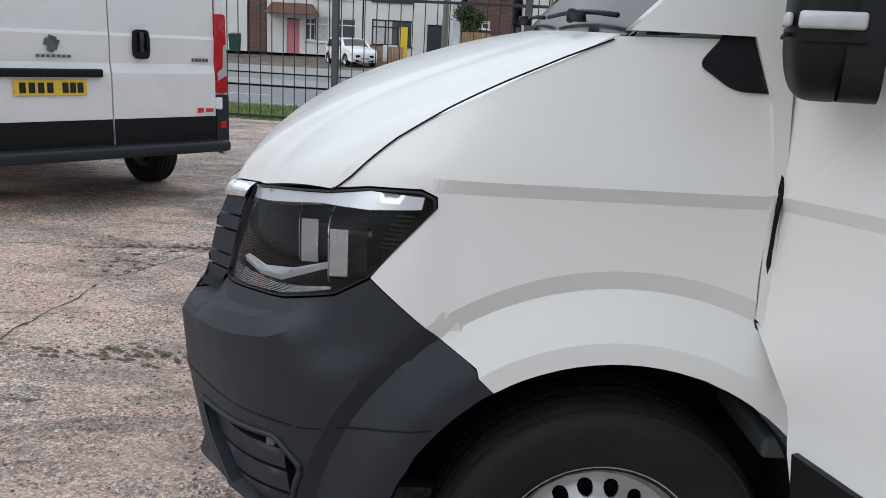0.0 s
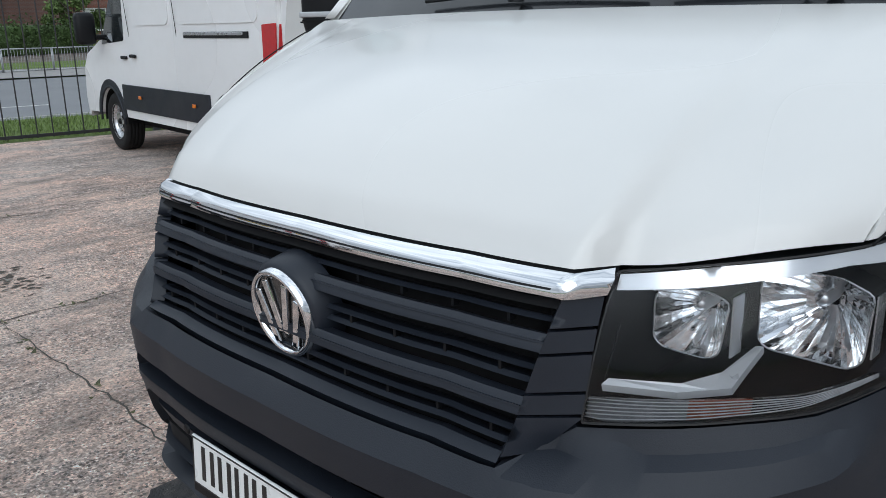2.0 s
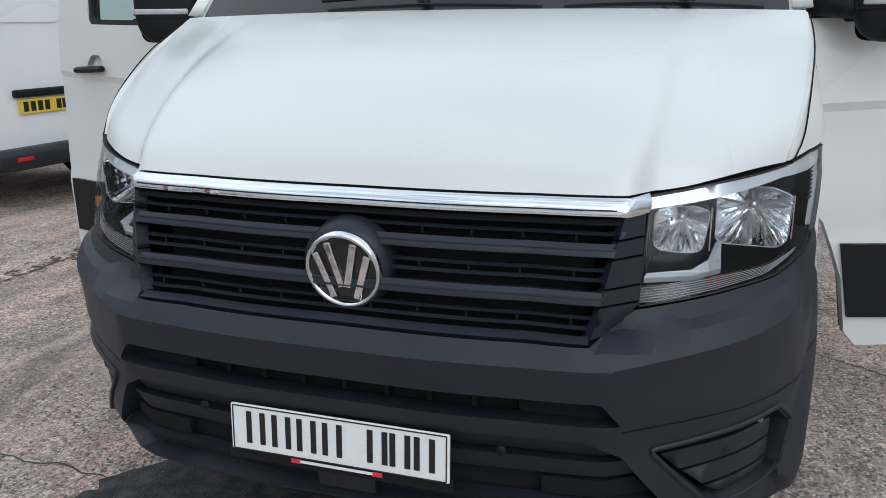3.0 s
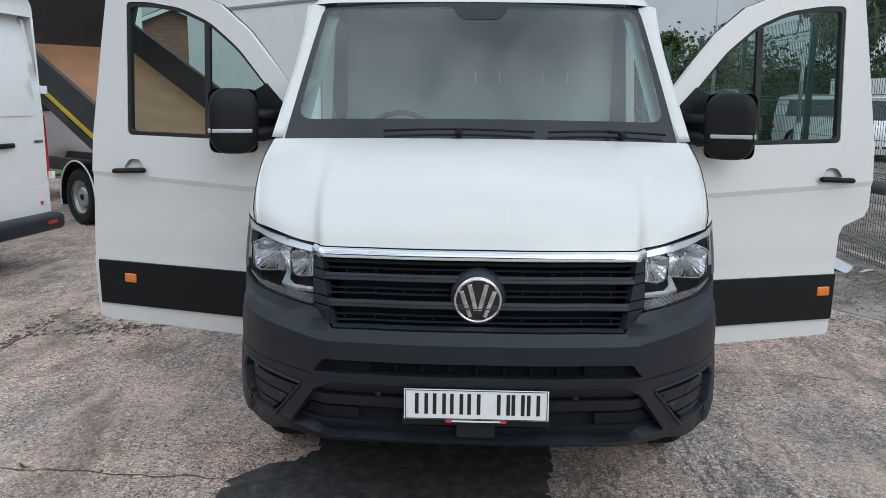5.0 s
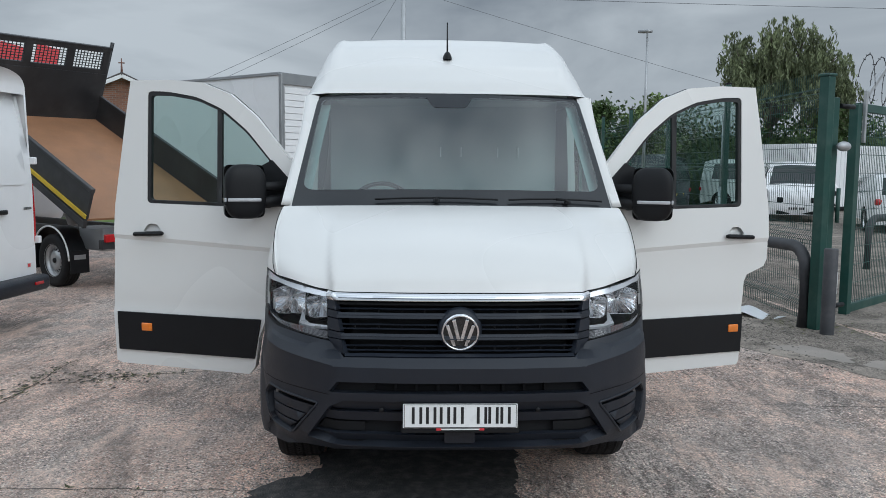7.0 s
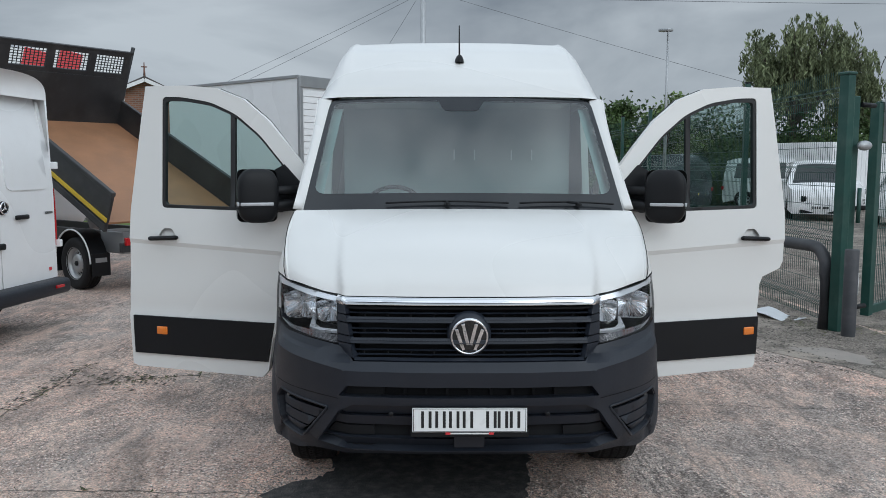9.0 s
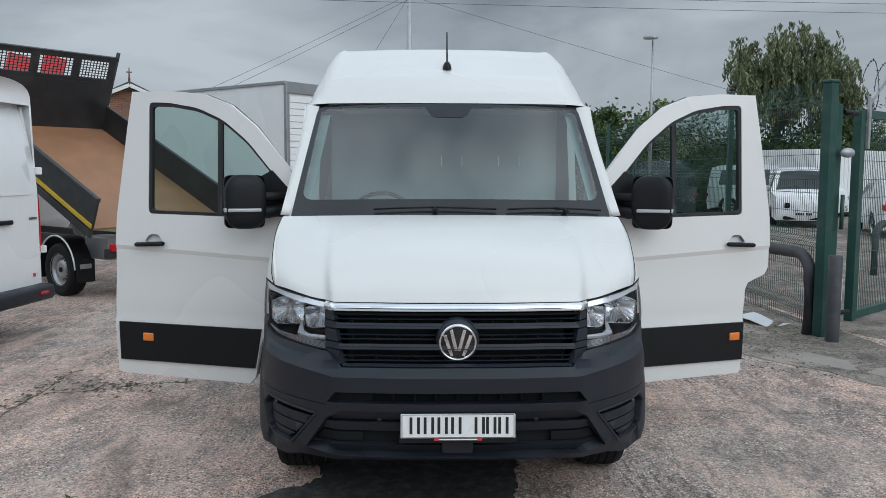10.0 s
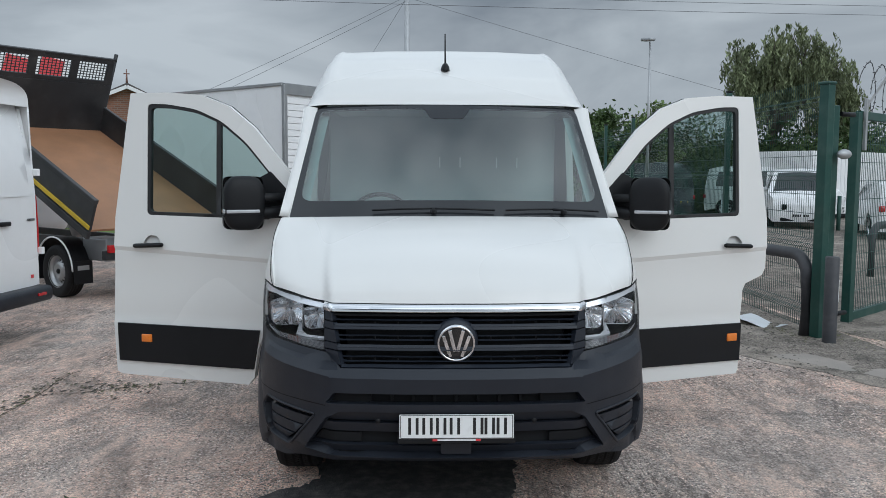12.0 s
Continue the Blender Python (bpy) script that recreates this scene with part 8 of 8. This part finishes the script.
for i in range(0, 240, 2):
    p = Vector(turns[i])
    bm_box(bm, (0.03, 0.004, 0.010), Matrix.Translation(p) @ pose(0, 0, 0, 40 * i, 25 * i, 70 * i))
tagged(part("wire_barbs", bm, RAIL_BLACK, wire_coil), kind="stuff")


def hoop(label, x, y, ang, span, h=0.84):
    T = thing("hoop_barrier", label, "barrier", pose(x, y, 0, 0, 0, ang), "hoop barriers")
    pts = [(0, 0, 0)]
    for k in range(9):
        a = math.pi - k * math.pi / 16
        pts.append((0.22 + 0.22 * math.cos(a), 0, h - 0.22 + 0.22 * math.sin(a)))
    for k in range(9):
        a = math.pi / 2 - k * math.pi / 16
        pts.append((span - 0.22 + 0.22 * math.cos(a), 0, h - 0.22 + 0.22 * math.sin(a)))
    pts.append((span, 0, 0))
    tube("hoop_tube", pts, 0.062, BARRIER, T, 16)


hoop("dark grey steel hoop barrier beside the gate post", 4.58, -3.93, 12, 2.1)
hoop("dark grey steel hoop barrier beyond the gate", 9.4, -7.45, -60, 1.6)
bl = thing("steel_bollard", "dark grey steel bollard with a white reflector", "bollard", pose(4.22, -4.0, 0))
v, f = lathe([(0.0, 0.86), (0.060, 0.86), (0.066, 0.85), (0.066, 0.0)], 24, "Z")
link("bollard_tube", v, f, BARRIER, bl)
box("bollard_reflector", (0.012, 0.02, 0.22), pose(-0.01, -0.062, 0.52), PLATE_WHITE, bl, 0.002)
card = thing("white_board", "crumpled white plastic board lying on the ground", "litter", pose(5.25, -3.75, 0.01, 0, 0, 25))
sheet("board", [(-0.25, -0.16), (0.30, -0.20), (0.34, 0.05), (0.05, 0.22), (-0.22, 0.16)], lambda u, v, d: Vector((u, v, 0.02 + 0.03 * math.sin(9 * u + 5 * v) + d)), PAPER, card, 0.06, (), 0.006)

# beyond: building with a brick gable, lamp column, poles, wires, trailers, trees
gb = house("old orange brick building with a slate gable roof and finial", 0, 5.2, 0, 0.0, 9.0, 4.05, BRICK_OLD, SLATE, [("w", 2.6, 1.0, 1.2, 1.4, UPVC)], True, 1.10)
gb.matrix_basis = Matrix.Translation((27.5, 13.05, -0.25)) @ Matrix.Rotation(radians(-72), 4, "Z")
rod("finial", (2.6, -0.3, 5.1), (2.6, -0.3, 5.75), 0.05, RED_TILE, gb, 0.015, 8)
box("finial_cross", (0.22, 0.04, 0.04), pose(2.6, -0.3, 5.58), RED_TILE, gb, 0.0)
for s in (-1, 1):
    a, b = Vector((2.6 + s * 3.0, -0.36, 3.80)), Vector((2.6, -0.36, 5.10))
    q = (b - a).to_track_quat("X", "Z").to_matrix().to_4x4()
    box("barge_board", ((b - a).length, 0.05, 0.13), Matrix.Translation((a + b) / 2) @ q, UPVC, gb, 0.0)
lamp_post("yard_lamp", "tall grey yard lamp column with a flat lantern", 22.4, -7.6, 0, 5.85, 0.055, GALV, 1.0)
lamp_post("yard_lamp", "short grey column behind the mesh fence", 15.5, -7.4, 0, 2.9, 0.05, GALV)
pole = thing("telegraph_pole", "grey telegraph pole carrying wires", "pole", pose(33.0, 0.0, 0))
rod("pole_shaft", (0, 0, 0), (0, 0, 10.2), 0.15, GALV, pole, 0.10)


def wire_span(name, label, a, b, sag, r=0.014):
    T = thing(name, label, "wire")
    a, b = Vector(a), Vector(b)
    tube("wire", [a.lerp(b, t / 20) - Vector((0, 0, sag * 4 * (t / 20) * (1 - t / 20))) for t in range(21)], r, POST_GREY, T, 5)


for dz, ex, ey, ez in ((9.15, 33.0, 13.0, 2.9), (9.35, 32.5, 13.5, 3.0), (9.3, 33.0, -24.0, 2.9), (9.3, 33.5, 4.2, 3.0)):
    wire_span("overhead_wire", "thin dark overhead wire from the pole", (33.0, 0.0, dz), (ex, ey, ez), 0.12, 0.0075)
far_poles = ((26.0, 24.0), (26.0, -44.0))
for x, y in far_poles:
    p = thing("telegraph_pole", "slim grey pole at the end of the overhead wires", "pole", pose(x, y, 0))
    rod("pole_shaft", (0, 0, 0), (0, 0, 8.6), 0.13, GALV, p, 0.09)
for k in range(2):
    wire_span("overhead_wire", "thin dark overhead wire across the sky", (26.0, 24.0, 8.15 + 0.36 * k), (26.0, -44.0, 7.62 + 0.3 * k), 0.4, 0.008)


def container(label, m, size):
    T = thing("storage_container", label, "container", m)
    L, W, H = size
    box("container_body", (L, W, H - 0.12), pose(L / 2, 0, H / 2 + 0.06), WHITE_OLD, T, 0.02)
    for k in range(int(L / 0.3)):
        for s in (1, -1):
            box("corrugation", (0.14, 0.03, H - 0.3), pose(0.2 + 0.3 * k, s * (W / 2 + 0.012), H / 2 + 0.06), WHITE_OLD, T, 0.01)
    for s in (1, -1):
        box("container_rail", (L, 0.06, 0.12), pose(L / 2, s * W / 2, 0.12), BLACK, T, 0.01)
    return T


container("white corrugated storage container beyond the gate", Matrix.Translation((27.0, -14.2, 0)) @ Matrix.Rotation(radians(-58), 4, "Z"), (7.5, 2.4, 2.55))
sg = thing("advert_board", "red and white advertising board behind the tipper", "sign", pose(13.6, 7.5, 0, 0, 0, 24))
box("advert_panel", (0.05, 2.4, 1.1), pose(0, 0, 3.45), PLATE_WHITE, sg, 0.01)
for y in (0.55, -0.1):
    box("advert_stripe", (0.02, 0.42, 1.05), pose(-0.03, y, 3.45, 14, 0, 0), RED_PRINT, sg, 0.0)
for y in (-0.9, 0.9):
    rod("advert_post", (0.05, y, 0), (0.05, y, 3.95), 0.05, GALV, sg)



def willow(label, x, y, h, spread, seed, strands, count):
    """A willow: arching limbs with many hanging strands of narrow leaves."""
    rng = np.random.default_rng(seed)
    T = thing("willow_tree", label, "tree", pose(x, y, 0))
    bm = bmesh.new()
    bm_rod(bm, (0, 0, -0.1), (0.1, 0.05, h * 0.45), h * 0.035, h * 0.022, 10)
    vs, fs = [], []
    limbs = []
    for i in range(22):
        a, t = rng.uniform(0, 2 * math.pi), rng.uniform(0.66, 1.0)
        w = spread * rng.uniform(0.25, 1.0) * math.sqrt(max(0.05, 1 - ((t - 0.66) / 0.36) ** 2))
        tip = Vector((w * math.cos(a), w * math.sin(a), h * t))
        mid = Vector((tip.x * 0.35, tip.y * 0.35, h * (0.45 + 0.35 * (t - 0.45))))
        bm_rod(bm, (0.1, 0.05, h * 0.43), mid, h * 0.014, h * 0.008, 6)
        bm_rod(bm, mid, tip, h * 0.008, h * 0.002, 5)
        limbs.append((mid, tip, rng.uniform(0.7, 1.3)))
    for i in range(strands):
        mid, tip, vigour = limbs[int(rng.integers(len(limbs)))]
        q = mid.lerp(tip, rng.uniform(0.35, 1.05)) + Vector((rng.normal() * 0.30, rng.normal() * 0.30, rng.normal() * 0.14))
        ln = rng.uniform(0.3, 1.3) * vigour * (0.5 + 0.5 * math.hypot(q.x, q.y) / spread)
        out = Vector((q.x, q.y, 0)).normalized() * 0.22 * ln
        for j in range(count):
            u = (j + rng.uniform()) / count
            p = q + out * math.sin(u * 1.5) + Vector((rng.normal() * 0.045, rng.normal() * 0.045, 0.10 * math.sin(u * 3) - ln * u))
            d = Vector((rng.normal() * 0.5, rng.normal() * 0.5, -1.0)).normalized()
            side = d.cross(Vector((rng.normal(), rng.normal(), 0.2))).normalized()
            s1 = rng.uniform(0.07, 0.15)
            k = len(vs)
            vs.extend([p - d * s1, p + side * s1 * 0.28, p + d * s1, p - side * s1 * 0.28])
            fs.append((k, k + 1, k + 2, k + 3))
    part("trunk", bm, BARK, T, "", True)
    link("crown", vs, fs, LEAF_WILLOW, T, smooth=False)


willow("tall grey-green willow with drooping branches", 31.0, -15.7, 7.75, 2.75, 31, 1500, 20)
willow("smaller grey-green willow beside the tall one", 32.0, -18.9, 5.9, 1.3, 32, 420, 18)
tree("dark_bush_tree", "dense dark green tree beyond the yard", 29.0, -6.9, 4.7, 2.0, LEAF_DARK, 33, 16, 8000, 0.16, 0.0, 0.0, 0.2)
tree("dark_bush_tree", "dense mid-green tree beyond the yard", 29.5, -9.8, 4.5, 2.0, LEAF, 34, 16, 8000, 0.16, 0.0, 0.0, 0.2)
far_hedge = thing("boundary_hedge", "overgrown green hedge along the far boundary", "hedge")
leaves("hedge_leaves", [((31.0 + 0.4 * math.sin(k), -4.0 - 1.2 * k, 2.0 + 0.35 * math.sin(2.1 * k)), (1.0, 1.0, 2.0)) for k in range(30)], 42000, 0.20, LEAF_DARK, far_hedge, np.random.default_rng(41))

box("hedge_core", (0.9, 34.0, 3.0), pose(31.3, -21.0, 1.5), LEAF_DARK, far_hedge, 0.3)

# patches and joints in the yard
def patch(name, label, pts, mat, lift, wob=0.05, seed=1):
    rng = np.random.default_rng(seed)
    step = 0.035 if wob < 0.045 else 0.4
    o = dense(pts, step)
    # broken edge: slow wander with fine teeth
    slow, out = np.zeros(2), []
    for i, (x, y) in enumerate(o):
        slow = slow * 0.8 + rng.normal(size=2) * wob * 0.55
        e = slow * min(1.0, (len(o) - i) / 12.0) + rng.normal(size=2) * wob * (0.35 if step < 0.1 else 1.0)
        out.append((x + e[0], y + e[1]))
    o = out
    ob = sheet(name, o, lambda u, v, d: Vector((u, v, lift + d)), mat, None, 0.3 if step < 0.1 else 4.0, (), 0.004)
    return tagged(ob, label, "patch", kind="structure")


patch("ground_patch_dark", "dark loose tarmac patch in front of the van", [(1.9, 0.66), (0.75, 0.68), (0.60, 0.88), (0.31, 1.0), (0.12, 0.92), (0.04, 0.75), (0.02, 0.35), (0.10, -0.10), (0.14, -0.37), (0.66, -0.39), (1.9, -0.45)], PATCH, 0.005, 0.03, 3)
patch("ground_patch_pale", "pale mortar patch on the yard", [(3.72, -3.18), (3.35, -3.28), (3.05, -3.62), (3.32, -3.72), (3.7, -3.5)], PALE_PATCH, 0.005, 0.03, 4)
patch("ground_patch_pale_far", "pale mortar patch near the fence", [(2.95, -3.60), (2.7, -3.85), (2.9, -4.15), (3.1, -3.85)], PALE_PATCH, 0.005, 0.03, 5)
patch("ground_patch_kerbside", "dark gravelly tarmac along the mesh fence", [(3.7, -2.95), (6.5, -2.75), (30, -3.2), (30, -4.2), (5.0, -4.3), (2.4, -4.4), (1.2, -4.6), (2.6, -3.4)], GRAVEL, 0.004, 0.05, 6)
patch("ground_next_yard", "grey tarmac of the yard beyond the fence", [(3.0, -4.9), (5.0, -4.35), (40, -4.4), (40, -40), (-10, -40)], GRAVEL, 0.003, 0.05, 7)


# cracks and joints: dark dirt-filled lines with weeds
DIRT = material("dark_joint_dirt", (0.085, 0.074, 0.062), 0.95, vary=0.35, scale=8.0, bump=0.8, bump_scale=70.0)
MOSS = leaf_material("moss_and_weeds", (0.10, 0.10, 0.042))
vs, fs, wv, wf = [], [], [], []
rng = np.random.default_rng(77)


def crack(points, width, weeds=0.0):
    pts = [Vector((*p, 0.0)) for p in points]
    path = []
    for a, b in zip(pts, pts[1:]):
        n = max(2, int((b - a).length / 0.06))
        path += [a.lerp(b, i / n) for i in range(n)]
    path.append(pts[-1])
    wander, last, thick = 0.0, None, 0.6
    for i, p in enumerate(path):
        d = (path[min(i + 1, len(path) - 1)] - path[max(i - 1, 0)]).normalized()
        side = Vector((-d.y, d.x, 0))
        wander = wander * 0.9 + rng.normal() * 0.010
        thick = 0.82 * thick + 0.18 * rng.uniform(-0.5, 1.7)
        w = 0.6 * width * max(0.06, thick) * rng.uniform(0.5, 1.2)
        c = p + side * wander
        k = len(vs)
        vs.append(tuple(c - side * w + Vector((0, 0, 0.0035))))
        vs.append(tuple(c + side * w + Vector((0, 0, 0.0035))))
        if last is not None:
            fs.append((last, k, k + 1, last + 1))
        last = k
        for _ in range(rng.poisson(weeds * (0.2 if thick < 0.7 else 2.0))):
            q = c + side * rng.normal() * width * 2.2
            h, a = rng.uniform(0.004, 0.018), rng.uniform(0, 6.3)
            j = len(wv)
            wv.extend([(q.x - 0.012 * math.cos(a), q.y - 0.012 * math.sin(a), 0.003), (q.x + 0.012 * math.cos(a), q.y + 0.012 * math.sin(a), 0.003), (q.x + rng.normal() * 0.02, q.y + rng.normal() * 0.02, h)])
            wf.append((j, j + 1, j + 2))


crack([(-1.45, -1.2), (-1.27, 1.05), (-1.17, 2.05), (-0.79, 2.80), (-0.55, 3.4)], 0.010, 0.4)
crack([(-3.4, 2.55), (-1.9, 2.72), (-0.79, 2.80), (0.55, 3.05), (2.53, 2.99), (3.3, 2.95)], 0.012, 0.9)
crack([(1.14, 9.9), (0.95, 7.4), (0.80, 5.43), (0.54, 3.05), (0.46, 2.08), (0.40, 1.0)], 0.011, 0.5)
crack([(2.3, -1.0), (1.96, -1.5), (1.81, -2.42), (1.7, -4.4)], 0.012, 0.2)
crack([(-3.6, 0.9), (-2.2, 1.35), (-1.2, 1.42), (-0.35, 1.15)], 0.010, 0.8)
crack([(-6.0, 9.2), (-2.0, 8.9), (0.9, 8.3), (3.0, 8.0)], 0.012, 0.3)
crack([(-5.5, 6.2), (-2.6, 6.1), (0.8, 5.6), (3.2, 5.4)], 0.010, 0.3)
crack([(2.53, 2.99), (2.75, 2.40), (2.9, 1.6)], 0.016, 2.2)
crack([(-4.2, 0.3), (-3.0, -1.4), (-1.2, -2.6), (0.6, -3.3)], 0.010, 0.2)
tagged(link("ground_cracks", vs, fs, DIRT, None, smooth=False), "dark dirt-filled cracks and joints in the concrete", "cracks", kind="structure")
tagged(link("weeds", wv, wf, MOSS, None, smooth=False), "moss and small weeds growing in the cracks", "weeds", kind="stuff")
# gravel and flakes of stone
vs, fs = [], []
for _ in range(3600):
    x, y = rng.uniform(-3.6, 3.2), rng.uniform(-3.2, 6.0)
    pick = rng.uniform()
    if pick < 0.35:
        x, y = rng.normal(-0.4, 0.9), rng.normal(1.1, 0.7)
    elif pick < 0.75:
        x, y = rng.uniform(-0.1, 0.8), rng.choice((0.92, -0.38)) + rng.normal() * 0.09
        if rng.uniform() < 0.4:
            x, y = 0.03 + rng.normal() * 0.09, rng.uniform(-0.4, 0.9)
    s = rng.uniform(0.003, 0.008)
    k = len(vs)
    a = rng.uniform(0, 6.3)
    for i in range(4):
        vs.append((x + s * math.cos(a + i * 1.57) * rng.uniform(0.7, 1.3), y + s * math.sin(a + i * 1.57) * rng.uniform(0.7, 1.3), 0.001))
    vs.append((x, y, s * 0.9))
    fs += [(k, k + 1, k + 4), (k + 1, k + 2, k + 4), (k + 2, k + 3, k + 4), (k + 3, k, k + 4)]
STONE = leaf_material("loose_stone", (0.20, 0.18, 0.165))
tagged(link("loose_gravel", vs, fs, STONE, None, smooth=False), "loose gravel and concrete crumbs on the yard", "gravel", kind="stuff")


# loose dirt, moss and broken crumbs gathered in the hollows of the slab
def litter(spots, low, high, lift):
    vs, fs = [], []
    for x, y, sx, sy, n in spots:
        for _ in range(n):
            cx, cy, s, a = x + rng.normal() * sx, y + rng.normal() * sy, rng.uniform(low, high), rng.uniform(-0.8, 0.2)
            k, m = len(vs), int(rng.integers(5, 8))
            for i in range(m):
                q, r = 2 * math.pi * i / m, s * rng.uniform(0.5, 1.2)
                u, w = 1.7 * r * math.cos(q), 0.7 * r * math.sin(q)
                vs.append((cx + u * math.cos(a) - w * math.sin(a), cy + u * math.sin(a) + w * math.cos(a), lift))
            vs.append((cx, cy, lift + 0.25 * s))
            fs += [(k + i, k + (i + 1) % m, k + m) for i in range(m)]
    return vs, fs


HOLLOWS = [(0.30, 7.70, 0.50, 0.16, 60), (0.80, 6.45, 0.26, 0.26, 150), (0.95, 6.1, 0.30, 0.12, 60), (0.80, 3.80, 0.10, 0.20, 90), (-0.15, 5.8, 0.30, 0.10, 40), (-1.20, 2.40, 0.10, 0.16, 40),
           (-1.00, 2.84, 0.30, 0.06, 50), (-0.65, 0.92, 0.40, 0.06, 80), (2.70, 2.55, 0.12, 0.25, 80), (2.55, 3.02, 0.45, 0.06, 40),
           (4.7, -3.6, 0.5, 0.25, 160), (3.6, -3.2, 0.6, 0.25, 160), (5.6, -3.9, 0.5, 0.3, 120), (3.5, -4.1, 0.4, 0.25, 90)]
v, f = litter(HOLLOWS, 0.006, 0.022, 0.0042)
tagged(link("dirt_crumbs", v, f, DIRT, None, smooth=False), "dark damp dirt and crumbs in hollows of the concrete", "dirt", kind="stuff")
v, f = litter([(x, y, 1.2 * sx, 1.2 * sy, n // 2) for x, y, sx, sy, n in HOLLOWS], 0.005, 0.014, 0.005)
tagged(link("stone_chips", v, f, PALE_PATCH, None, smooth=False), "pale stone chips lying on the concrete", "stone chips", kind="stuff")
v, f = litter([(2.70, 2.55, 0.10, 0.22, 60), (-1.1, 2.80, 0.35, 0.05, 50), (-0.7, 0.95, 0.16, 0.05, 40), (2.55, 3.02, 0.40, 0.05, 40), (4.85, -3.85, 0.28, 0.10, 150), (4.45, -4.35, 0.30, 0.14, 120)], 0.006, 0.016, 0.006)
tagged(link("moss", v, f, MOSS, None, smooth=False), "dull green moss along the joints", "moss", kind="stuff")
